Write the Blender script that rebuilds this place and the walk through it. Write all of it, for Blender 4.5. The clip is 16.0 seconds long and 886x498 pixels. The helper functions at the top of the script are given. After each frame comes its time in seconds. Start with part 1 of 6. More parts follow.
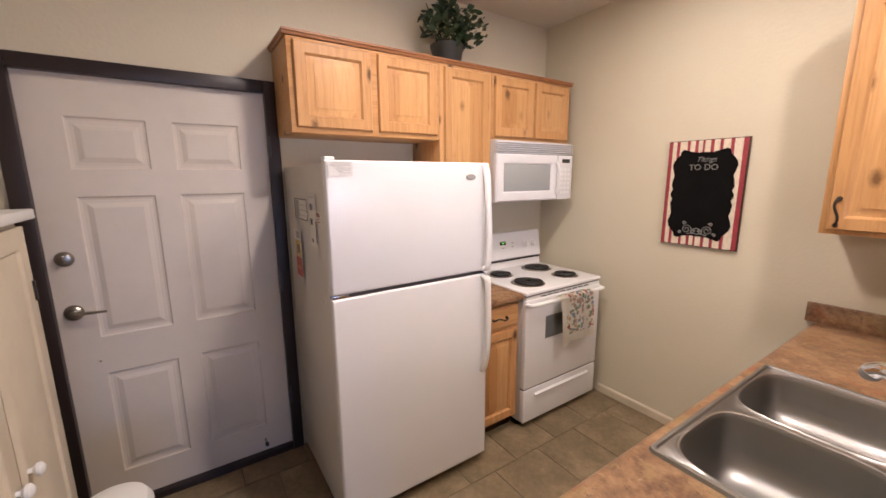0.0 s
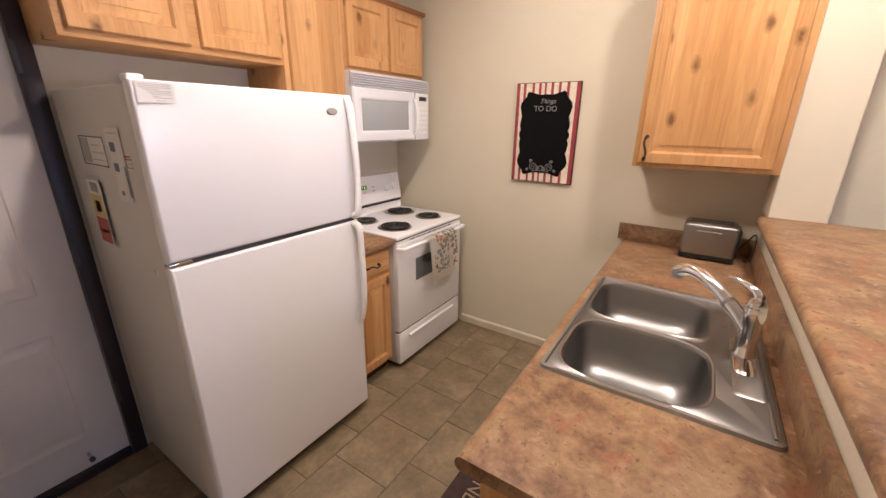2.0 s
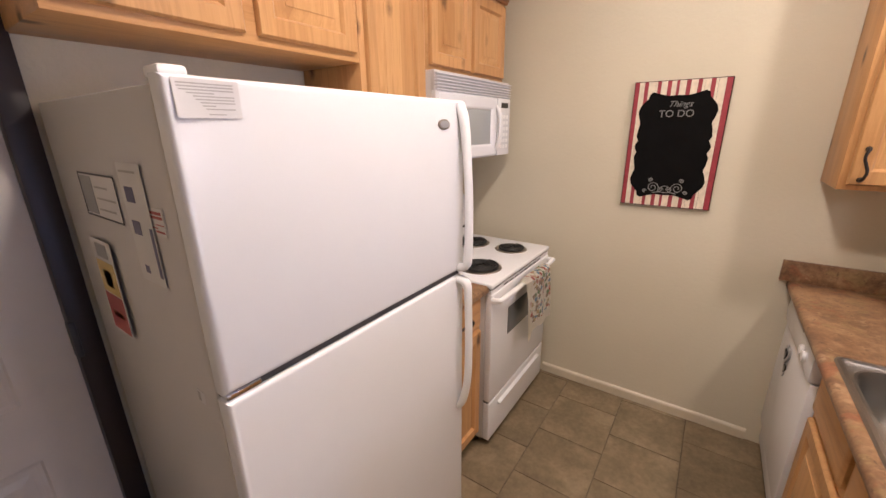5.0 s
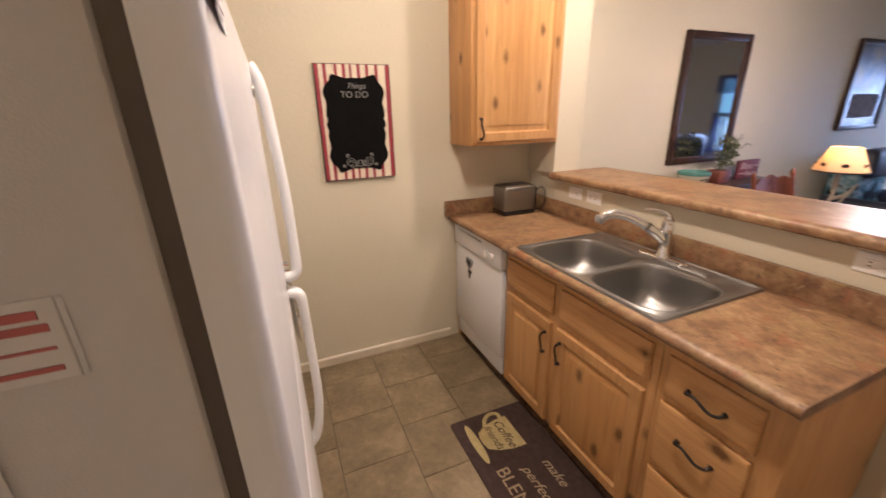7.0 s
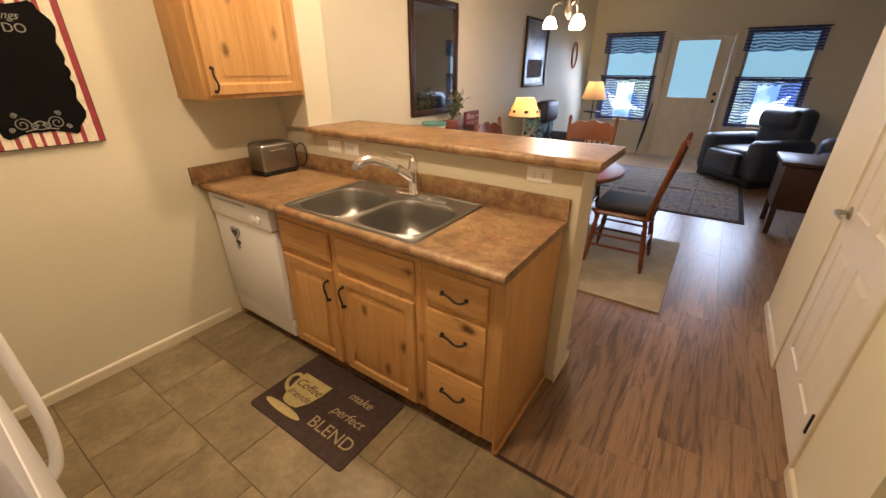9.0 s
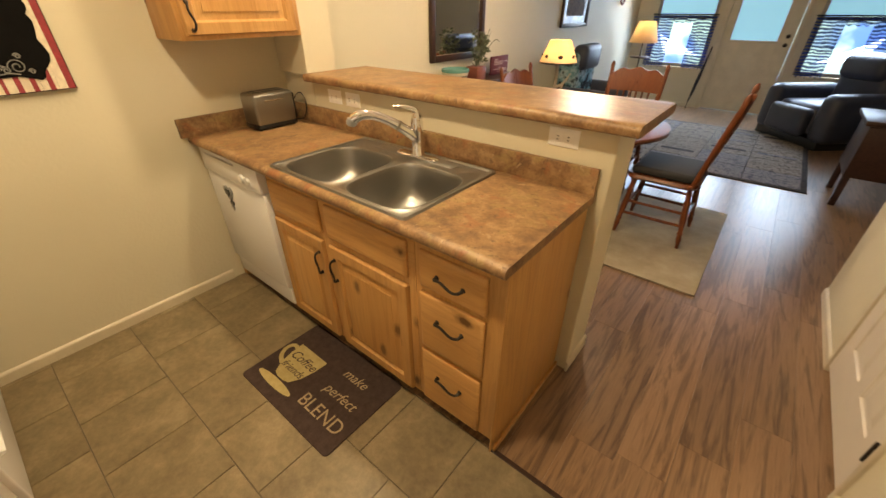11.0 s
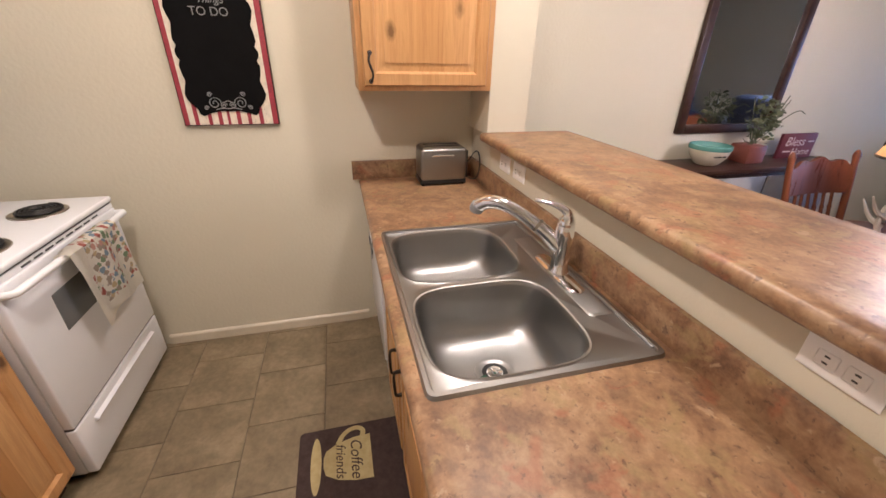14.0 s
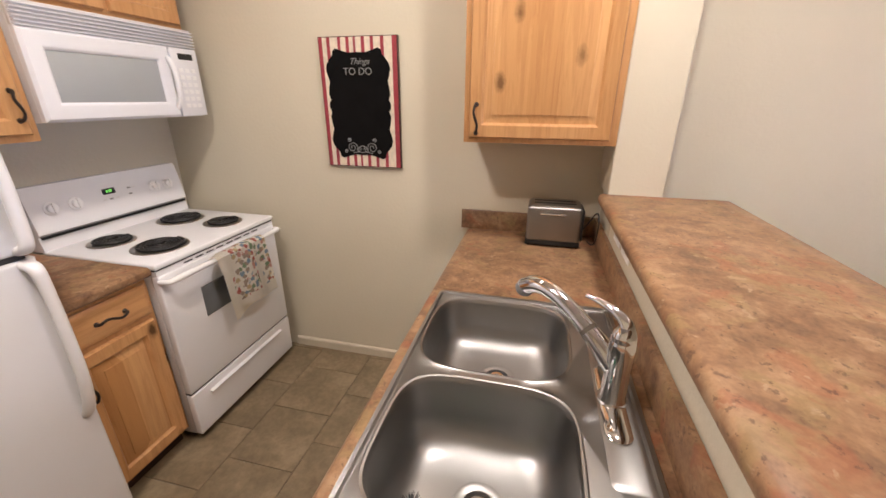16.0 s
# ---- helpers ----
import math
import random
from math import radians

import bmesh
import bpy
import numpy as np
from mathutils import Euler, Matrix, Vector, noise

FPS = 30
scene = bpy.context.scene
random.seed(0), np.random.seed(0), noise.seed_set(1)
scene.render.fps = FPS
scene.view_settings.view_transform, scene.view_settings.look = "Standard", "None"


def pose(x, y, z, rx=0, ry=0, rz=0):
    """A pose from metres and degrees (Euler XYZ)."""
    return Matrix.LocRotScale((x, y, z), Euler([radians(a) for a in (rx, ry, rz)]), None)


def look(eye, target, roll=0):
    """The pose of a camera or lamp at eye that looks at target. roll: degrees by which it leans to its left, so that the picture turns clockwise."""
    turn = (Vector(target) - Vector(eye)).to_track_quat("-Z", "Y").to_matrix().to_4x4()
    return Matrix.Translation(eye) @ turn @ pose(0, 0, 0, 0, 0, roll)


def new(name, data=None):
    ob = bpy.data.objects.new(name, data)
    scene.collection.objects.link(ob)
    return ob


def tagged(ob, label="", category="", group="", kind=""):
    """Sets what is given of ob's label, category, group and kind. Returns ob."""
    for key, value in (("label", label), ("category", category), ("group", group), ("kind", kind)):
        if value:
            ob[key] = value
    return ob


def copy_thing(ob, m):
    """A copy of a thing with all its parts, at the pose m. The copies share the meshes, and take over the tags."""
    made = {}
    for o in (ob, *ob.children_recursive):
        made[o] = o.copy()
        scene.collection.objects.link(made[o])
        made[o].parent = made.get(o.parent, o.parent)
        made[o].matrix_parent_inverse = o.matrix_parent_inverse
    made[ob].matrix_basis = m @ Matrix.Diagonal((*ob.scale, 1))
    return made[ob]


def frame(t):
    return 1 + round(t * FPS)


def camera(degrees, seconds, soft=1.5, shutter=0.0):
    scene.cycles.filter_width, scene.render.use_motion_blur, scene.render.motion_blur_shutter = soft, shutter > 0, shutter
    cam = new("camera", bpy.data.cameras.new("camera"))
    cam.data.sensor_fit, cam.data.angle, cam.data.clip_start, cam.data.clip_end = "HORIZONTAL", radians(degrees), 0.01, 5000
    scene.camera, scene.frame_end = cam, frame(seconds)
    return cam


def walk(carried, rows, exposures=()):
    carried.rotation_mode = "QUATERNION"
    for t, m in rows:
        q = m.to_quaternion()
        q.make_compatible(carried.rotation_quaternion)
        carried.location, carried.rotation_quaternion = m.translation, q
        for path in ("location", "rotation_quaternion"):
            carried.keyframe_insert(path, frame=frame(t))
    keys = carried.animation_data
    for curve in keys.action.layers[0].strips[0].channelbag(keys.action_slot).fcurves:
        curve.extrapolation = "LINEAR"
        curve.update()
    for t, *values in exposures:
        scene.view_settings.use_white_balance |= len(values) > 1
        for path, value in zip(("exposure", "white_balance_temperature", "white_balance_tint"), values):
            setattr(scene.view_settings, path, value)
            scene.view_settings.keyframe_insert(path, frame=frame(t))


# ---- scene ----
cam = camera(97.7, 16.0, shutter=0.25)

PATH = [
    (0, (0.008, 0.008, 1.632), (1.098, 1.645, 1.268), -0.4),
    (0.5, (0.017, -0.009, 1.624), (1.249, 1.504, 1.184), 0.0),
    (1, (0.021, 0.007, 1.612), (1.399, 1.358, 1.089), 0.4),
    (1.5, (0.01, 0.092, 1.608), (1.508, 1.276, 1.015), 0.8),
    (2, (-0.009, 0.173, 1.599), (1.578, 1.215, 0.97), 0.7),
    (2.5, (-0.012, 0.211, 1.597), (1.619, 1.169, 0.947), 0.4),
    (3, (-0.005, 0.272, 1.585), (1.612, 1.257, 0.94), 0.3),
    (3.5, (0.056, 0.392, 1.585), (1.597, 1.509, 0.968), 0.1),
    (3.7, (0.1, 0.45, 1.591), (1.606, 1.622, 0.992), 0.2),
    (5.8, (0.285, 1.186, 1.622), (2.016, 2.007, 1.048), -2.6),
    (6, (0.308, 1.268, 1.586), (2.126, 1.899, 1.041), -1.8),
    (6.5, (0.286, 1.452, 1.599), (2.202, 1.381, 1.031), -1.9),
    (7, (0.22, 1.542, 1.581), (1.957, 0.811, 0.911), -1.3),
    (7.5, (0.138, 1.508, 1.55), (1.675, 0.462, 0.814), -0.4),
    (8, (0.079, 1.527, 1.558), (1.4, 0.267, 0.741), 0.3),
    (8.5, (0.08, 1.552, 1.556), (1.199, 0.113, 0.732), 0.1),
    (8.7, (0.085, 1.548, 1.548), (1.128, 0.05, 0.731), 0.0),
    (10.8, (0.147, 1.324, 1.512), (1.154, -0.038, 0.449), 0.1),
    (11, (0.152, 1.268, 1.511), (1.222, -0.05, 0.454), -0.0),
    (11.5, (0.235, 1.125, 1.492), (1.429, -0.073, 0.426), 0.5),
    (12, (0.327, 1.015, 1.493), (1.666, -0.008, 0.416), 1.0),
    (12.5, (0.346, 0.884, 1.503), (1.831, 0.097, 0.42), 0.6),
    (13, (0.312, 0.715, 1.507), (1.91, 0.103, 0.47), 0.6),
    (13.5, (0.363, 0.648, 1.513), (2.027, 0.11, 0.543), 0.8),
    (14, (0.428, 0.591, 1.526), (2.157, 0.127, 0.636), 1.2),
    (14.5, (0.422, 0.438, 1.527), (2.221, 0.149, 0.701), 1.5),
    (15, (0.45, 0.32, 1.547), (2.279, 0.266, 0.738), 1.4),
    (15.5, (0.559, 0.263, 1.563), (2.388, 0.448, 0.776), 0.5),
    (16, (0.599, 0.175, 1.557), (2.412, 0.609, 0.832), 0.3),
]
TONE = [(0, 0.0, 6500, 10), (3.7, -0.03, 6500, 10), (6.0, -0.14, 6500, 10), (6.5, -0.14, 6800, 9), (7.0, 0.0, 6950, 10), (8.5, 0.06, 9000, 7), (11.0, 0.18, 11000, -4), (12.0, 0.20, 9000, 1), (12.6, 0.18, 7300, 3), (13.4, 0.16, 6300, 7), (15.0, 0.12, 6200, 7), (16.0, 0.0, 6200, 6)]
walk(cam, [(t, look(eye, target, roll)) for t, eye, target, roll in PATH], TONE)

# ---- light ----
world = bpy.data.worlds.new("world")
scene.world = world
world.use_nodes = True
wn = world.node_tree
sky = wn.nodes.new("ShaderNodeTexSky")
sky.sky_type = "NISHITA"
sky.sun_disc = False
sky.sun_elevation, sky.sun_rotation = radians(40), radians(150)
wn.links.new(sky.outputs["Color"], wn.nodes["Background"].inputs["Color"])
wn.nodes["Background"].inputs["Strength"].default_value = 0.12


def lamp(name, kind, place, energy, color, size=0.1, target=None):
    data = bpy.data.lights.new(name, kind)
    data.energy, data.color = energy, color
    if kind == "AREA":
        data.shape, data.size = "DISK", size
    elif kind == "SUN":
        data.angle = size
    else:
        data.shadow_soft_size = size
    ob = new(name, data)
    ob.matrix_world = look(place, target or (place[0], place[1] + 0.001, 0))
    return ob


WARM = (1.0, 0.845, 0.77)
lamp("sun", "SUN", (0, -20, 16), 1.0, (1, 0.95, 0.88), radians(10), (0, -8, 0))
lamp("kitchen_lamp", "AREA", (0.93, 1.02, 2.765), 29, WARM, 0.15)
lamp("kitchen_lamp", "AREA", (1.86, 1.05, 2.765), 9, WARM, 0.15)
lamp("sink_lamp", "AREA", (1.62, -0.10, 2.765), 27, WARM, 0.13)
lamp("chandelier_lamp", "POINT", (1.25, -1.85, 1.70), 42, (1.0, 0.86, 0.93), 0.10)
lamp("table_lamp_bulb", "POINT", (1.64, -2.02, 1.26), 7, (1, 0.62, 0.36), 0.05)
lamp("floor_lamp_bulb", "POINT", (2.15, -6.45, 1.22), 14, (1, 0.74, 0.50), 0.06)
DAY = (0.36, 0.52, 1.0)


def window_light(name, x, z, w, h, energy, aside):
    data = bpy.data.lights.new(name, "AREA")
    data.shape, data.size, data.size_y, data.energy, data.color = "RECTANGLE", w, h, energy, DAY
    ob = new(name, data)
    data.spread = radians(120)
    ob.matrix_world = look((x, -7.02, z), (x + aside, -4.6, -0.7))


window_light("window_daylight", 1.78, 1.36, 0.9, 1.4, 40, 0.9)
window_light("window_daylight", 0.72, 1.52, 0.6, 0.9, 28, 0.3)
window_light("window_daylight", -0.44, 1.36, 0.9, 1.4, 46, -1.2)

# ---- materials ----


def shader(name, rough=0.5, metal=0.0):
    m = bpy.data.materials.new(name)
    m.use_nodes = True
    t = m.node_tree
    b = t.nodes["Principled BSDF"]
    b.inputs["Roughness"].default_value, b.inputs["Metallic"].default_value = rough, metal
    return m, t, b


def node(t, kind, **values):
    n = t.nodes.new(kind)
    for key, value in values.items():
        n.inputs[key.replace("_", " ")].default_value = value
    return n


def coords(t, scale=(1, 1, 1), turn=(0, 0, 0), vary=True):
    c = t.nodes.new("ShaderNodeTexCoord")
    m = node(t, "ShaderNodeMapping", Scale=scale, Rotation=turn)
    if vary:
        info = t.nodes.new("ShaderNodeObjectInfo")
        mul = t.nodes.new("ShaderNodeVectorMath")
        mul.operation = "MULTIPLY_ADD"
        comb = t.nodes.new("ShaderNodeCombineXYZ")
        for i, k in enumerate((7.3, 11.9, 5.1)):
            k2 = t.nodes.new("ShaderNodeMath")
            k2.operation, k2.inputs[1].default_value = "MULTIPLY", k
            t.links.new(info.outputs["Random"], k2.inputs[0])
            t.links.new(k2.outputs[0], comb.inputs[i])
        mul.inputs[1].default_value = (1, 1, 1)
        t.links.new(c.outputs["Object"], mul.inputs[0])
        t.links.new(comb.outputs[0], mul.inputs[2])
        t.links.new(mul.outputs[0], m.inputs["Vector"])
    else:
        t.links.new(c.outputs["Object"], m.inputs["Vector"])
    return m.outputs["Vector"]


def ramp(t, fac, stops):
    r = t.nodes.new("ShaderNodeValToRGB")
    while len(r.color_ramp.elements) < len(stops):
        r.color_ramp.elements.new(0.5)
    for e, (p, c) in zip(r.color_ramp.elements, stops):
        e.position, e.color = p, (*c, 1)
    t.links.new(fac, r.inputs["Fac"])
    return r.outputs["Color"]


def mix(t, a, b, fac, kind="MIX"):
    n = t.nodes.new("ShaderNodeMix")
    n.data_type, n.blend_type = "RGBA", kind
    for sock, v in ((n.inputs[6], a), (n.inputs[7], b), (n.inputs[0], fac)):
        if isinstance(v, (tuple, float, int)):
            sock.default_value = (*v, 1) if isinstance(v, tuple) else v
        else:
            t.links.new(v, sock)
    return n.outputs[2]


def noise_tex(t, vec, scale, detail=4, rough=0.6, warp=0.0):
    n = node(t, "ShaderNodeTexNoise", Scale=scale, Detail=detail, Roughness=rough, Distortion=warp)
    t.links.new(vec, n.inputs["Vector"])
    return n.outputs["Fac"]


def bump(t, b, height, strength, distance=0.002):
    n = node(t, "ShaderNodeBump", Strength=strength, Distance=distance)
    t.links.new(height, n.inputs["Height"])
    t.links.new(n.outputs["Normal"], b.inputs["Normal"])


def rough_by(t, b, fac, lo, hi):
    r = node(t, "ShaderNodeMapRange", To_Min=lo, To_Max=hi)
    t.links.new(fac, r.inputs["Value"])
    t.links.new(r.outputs["Result"], b.inputs["Roughness"])


def plain(name, color, rough=0.5, metal=0.0, vary=0.08, scale=6.0, grain=0.0, grain_scale=200.0):
    """Paint, plastic, cloth or metal with faint mottling and fine relief."""
    m, t, b = shader(name, rough, metal)
    vec = coords(t)
    f = noise_tex(t, vec, scale, 5)
    dark = tuple(c * (1 - vary) for c in color)
    light = tuple(min(1, c * (1 + vary)) for c in color)
    t.links.new(ramp(t, f, [(0.3, dark), (0.7, light)]), b.inputs["Base Color"])
    rough_by(t, b, f, max(0.02, rough - 0.06), min(1, rough + 0.06))
    if grain:
        bump(t, b, noise_tex(t, vec, grain_scale, 3), grain)
    return m


def brushed(name, color, rough):
    """Steel with a faint brushed grain along x."""
    m, t, b = shader(name, rough, 1.0)
    b.inputs["Base Color"].default_value = (*color, 1)
    f = noise_tex(t, coords(t, (0.04, 1, 1)), 300, 3, 0.7)
    rough_by(t, b, f, rough - 0.04, rough + 0.05)
    return m


def glow(name, color, strength):
    m, t, b = shader(name)
    b.inputs["Base Color"].default_value = (*color, 1)
    b.inputs["Emission Color"].default_value = (*color, 1)
    b.inputs["Emission Strength"].default_value = strength
    return m


def wood(name, light, mid, dark, axis="z", rough=0.38, knots=0.0, scale=1.0, wear=0.25, gloss=0.3, streaks=0.42, board=0.0, tone=0.0):
    """Grain along axis; board: width of glued boards that differ in tone; tone: how far pieces differ."""
    m, t, b = shader(name, rough)
    stretch = {"x": (0.07, 1, 1), "y": (1, 0.07, 1), "z": (1, 1, 0.07)}[axis]
    vec = coords(t, tuple(s * scale for s in stretch))
    plainvec = coords(t)
    warp = noise_tex(t, vec, 5, 3, 0.5, 0.6)
    grain = noise_tex(t, vec, 26, 5, 0.65, 1.6)
    fine = noise_tex(t, vec, 150, 3, 0.7)
    body = ramp(t, warp, [(0.28, mid), (0.5, light), (0.72, mid)])
    streak = ramp(t, grain, [(0.40, dark), (0.53, light), (0.8, light)])
    c = mix(t, body, streak, streaks)
    c = mix(t, c, ramp(t, fine, [(0.35, tuple(k * 0.8 for k in mid)), (0.6, light)]), wear)
    if board:
        sep = t.nodes.new("ShaderNodeSeparateXYZ")
        t.links.new(plainvec, sep.inputs[0])
        add = t.nodes.new("ShaderNodeMath")
        add.operation = "ADD"
        first, other = {"x": (1, 2), "y": (0, 2), "z": (0, 1)}[axis]
        t.links.new(sep.outputs[first], add.inputs[0])
        t.links.new(sep.outputs[other], add.inputs[1])
        div = t.nodes.new("ShaderNodeMath")
        div.operation, div.inputs[1].default_value = "DIVIDE", board
        t.links.new(add.outputs[0], div.inputs[0])
        fl = t.nodes.new("ShaderNodeMath")
        fl.operation = "FLOOR"
        t.links.new(div.outputs[0], fl.inputs[0])
        wn2 = t.nodes.new("ShaderNodeTexWhiteNoise")
        wn2.noise_dimensions = "1D"
        t.links.new(fl.outputs[0], wn2.inputs["W"])
        c = mix(t, c, ramp(t, wn2.outputs["Value"], [(0, (0.78, 0.70, 0.62)), (0.5, (0.95, 0.93, 0.90)), (1, (1.0, 1.0, 1.0))]), 1.0, "MULTIPLY")
    if tone:
        info = t.nodes.new("ShaderNodeObjectInfo")
        c = mix(t, c, ramp(t, info.outputs["Random"], [(0, (1 - tone, 1 - tone, 1 - tone)), (1, (1, 1, 1))]), 1.0, "MULTIPLY")
    if knots:
        v = node(t, "ShaderNodeTexVoronoi", Scale=1.0)
        kscale = {"x": (4.5, 8, 8), "y": (8, 4.5, 8), "z": (8, 8, 4.5)}[axis]
        t.links.new(coords(t, kscale), v.inputs["Vector"])
        wob = t.nodes.new("ShaderNodeMath")
        wob.operation = "MULTIPLY_ADD"
        wob.inputs[1].default_value = 0.12
        t.links.new(noise_tex(t, plainvec, 45, 3), wob.inputs[0])
        t.links.new(v.outputs["Distance"], wob.inputs[2])
        k = ramp(t, wob.outputs[0], [(0.15, (1, 1, 1)), (0.20, (0.5, 0.5, 0.5)), (0.28, (0, 0, 0))])
        some = t.nodes.new("ShaderNodeSeparateColor")
        t.links.new(v.outputs["Color"], some.inputs["Color"])
        pick = t.nodes.new("ShaderNodeMath")
        pick.operation, pick.inputs[1].default_value = "GREATER_THAN", 0.47
        t.links.new(some.outputs[0], pick.inputs[0])
        part_of = t.nodes.new("ShaderNodeMath")
        part_of.operation = "MULTIPLY"
        t.links.new(pick.outputs[0], part_of.inputs[0])
        t.links.new(k, part_of.inputs[1])
        km = t.nodes.new("ShaderNodeMath")
        km.operation, km.inputs[1].default_value = "MULTIPLY", knots
        t.links.new(part_of.outputs[0], km.inputs[0])
        c = mix(t, c, tuple(k2 * 0.3 for k2 in dark), km.outputs[0])
    t.links.new(c, b.inputs["Base Color"])
    rough_by(t, b, grain, rough - 0.07, rough + 0.1)
    b.inputs["Specular IOR Level"].default_value = gloss
    bump(t, b, fine, 0.12, 0.001)
    return m


def laminate(name):
    """Stone-look laminate: broad clouds, rusty and pale blotches, dark flecks."""
    m, t, b = shader(name, 0.36)
    vec = coords(t, vary=False)
    a = noise_tex(t, vec, 4.2, 4, 0.55, 0.35)
    c = ramp(t, a, [(0.34, (0.120, 0.062, 0.034)), (0.45, (0.205, 0.110, 0.057)), (0.54, (0.285, 0.165, 0.086)), (0.66, (0.370, 0.222, 0.126))])
    d = noise_tex(t, vec, 17, 5, 0.60, 0.3)
    c = mix(t, c, ramp(t, d, [(0.36, (0.090, 0.047, 0.028)), (0.47, (0.215, 0.116, 0.060)), (0.55, (0.295, 0.175, 0.092)), (0.66, (0.43, 0.285, 0.165))]), 0.55)
    g = noise_tex(t, vec, 12, 4, 0.6, 0.5)
    c = mix(t, c, (0.285, 0.200, 0.090), ramp(t, g, [(0.56, (0, 0, 0)), (0.63, (0.6, 0.6, 0.6))]))
    h = noise_tex(t, vec, 9.3, 4, 0.62, 0.6)
    c = mix(t, c, (0.280, 0.098, 0.048), ramp(t, h, [(0.57, (0, 0, 0)), (0.64, (0.6, 0.6, 0.6))]))
    p = noise_tex(t, vec, 23, 4, 0.6, 0.5)
    c = mix(t, c, (0.42, 0.30, 0.19), ramp(t, p, [(0.63, (0, 0, 0)), (0.68, (0.6, 0.6, 0.6))]))
    s = noise_tex(t, vec, 55, 4, 0.65, 0.3)
    c = mix(t, c, (0.075, 0.040, 0.026), ramp(t, s, [(0.60, (0, 0, 0)), (0.65, (0.65, 0.65, 0.65))]))
    e = noise_tex(t, vec, 95, 2, 0.6)
    c = mix(t, c, ramp(t, e, [(0.40, (0.10, 0.054, 0.034)), (0.60, (0.30, 0.185, 0.105))]), 0.18)
    t.links.new(c, b.inputs["Base Color"])
    rough_by(t, b, d, 0.34, 0.48)
    b.inputs["Specular IOR Level"].default_value = 0.32
    bump(t, b, e, 0.10, 0.001)
    return m


def plaster(name, color):
    m, t, b = shader(name, 0.62)
    vec = coords(t, vary=False)
    f = noise_tex(t, vec, 1.7, 4)
    t.links.new(ramp(t, f, [(0.3, tuple(c * 0.96 for c in color)), (0.7, color)]), b.inputs["Base Color"])
    o = noise_tex(t, vec, 55, 4, 0.55)
    bump(t, b, o, 0.35, 0.004)
    b.inputs["Specular IOR Level"].default_value = 0.3
    return m


def tile_stone(name):
    m, t, b = shader(name, 0.42)
    vec = coords(t)
    a = noise_tex(t, vec, 5, 5, 0.6, 0.3)
    c = ramp(t, a, [(0.36, (0.145, 0.112, 0.068)), (0.46, (0.185, 0.146, 0.090)), (0.54, (0.218, 0.175, 0.110)), (0.66, (0.305, 0.250, 0.166))])
    d = noise_tex(t, vec, 34, 5, 0.7)
    c = mix(t, c, ramp(t, d, [(0.38, (0.130, 0.100, 0.061)), (0.63, (0.275, 0.220, 0.144))]), 0.36)
    info = t.nodes.new("ShaderNodeObjectInfo")
    c = mix(t, c, ramp(t, info.outputs["Random"], [(0, (0.92, 0.88, 0.84)), (1, (1.05, 1.0, 0.95))]), 1.0, "MULTIPLY")
    t.links.new(c, b.inputs["Base Color"])
    rough_by(t, b, d, 0.34, 0.55)
    bump(t, b, d, 0.22, 0.002)
    return m


def cloth(name, stops, scale, rough=0.9, weave=500):
    m, t, b = shader(name, rough)
    vec = coords(t)
    t.links.new(ramp(t, noise_tex(t, vec, scale, 5, 0.65), stops), b.inputs["Base Color"])
    bump(t, b, noise_tex(t, vec, weave, 2), 0.5, 0.002)
    b.inputs["Specular IOR Level"].default_value = 0.15
    return m


def patched(name, ground, colors, scale, cover=0.4, rough=0.9):
    """Cloth with a scatter of small coloured shapes."""
    m, t, b = shader(name, rough)
    vec = coords(t, vary=False)
    v = node(t, "ShaderNodeTexVoronoi", Scale=scale, Randomness=0.9)
    wob = node(t, "ShaderNodeTexNoise", Scale=scale * 2.2, Detail=2.0)
    t.links.new(vec, wob.inputs["Vector"])
    off = t.nodes.new("ShaderNodeVectorMath")
    off.operation = "MULTIPLY_ADD"
    off.inputs[1].default_value = (0.7 / scale,) * 3
    t.links.new(wob.outputs["Color"], off.inputs[0])
    t.links.new(vec, off.inputs[2])
    t.links.new(off.outputs[0], v.inputs["Vector"])
    sep = t.nodes.new("ShaderNodeSeparateColor")
    t.links.new(v.outputs["Color"], sep.inputs["Color"])
    step = 1 / len(colors)
    r = t.nodes.new("ShaderNodeValToRGB")
    r.color_ramp.interpolation = "CONSTANT"
    while len(r.color_ramp.elements) < len(colors):
        r.color_ramp.elements.new(0.5)
    for i, (e, c) in enumerate(zip(r.color_ramp.elements, colors)):
        e.position, e.color = i * step, (*c, 1)
    t.links.new(sep.outputs[0], r.inputs["Fac"])
    edge = ramp(t, v.outputs["Distance"], [(cover, (1, 1, 1)), (cover + 0.05, (0, 0, 0))])
    t.links.new(mix(t, ground, r.outputs["Color"], edge), b.inputs["Base Color"])
    bump(t, b, noise_tex(t, vec, 400, 2), 0.4, 0.002)
    b.inputs["Specular IOR Level"].default_value = 0.15
    return m


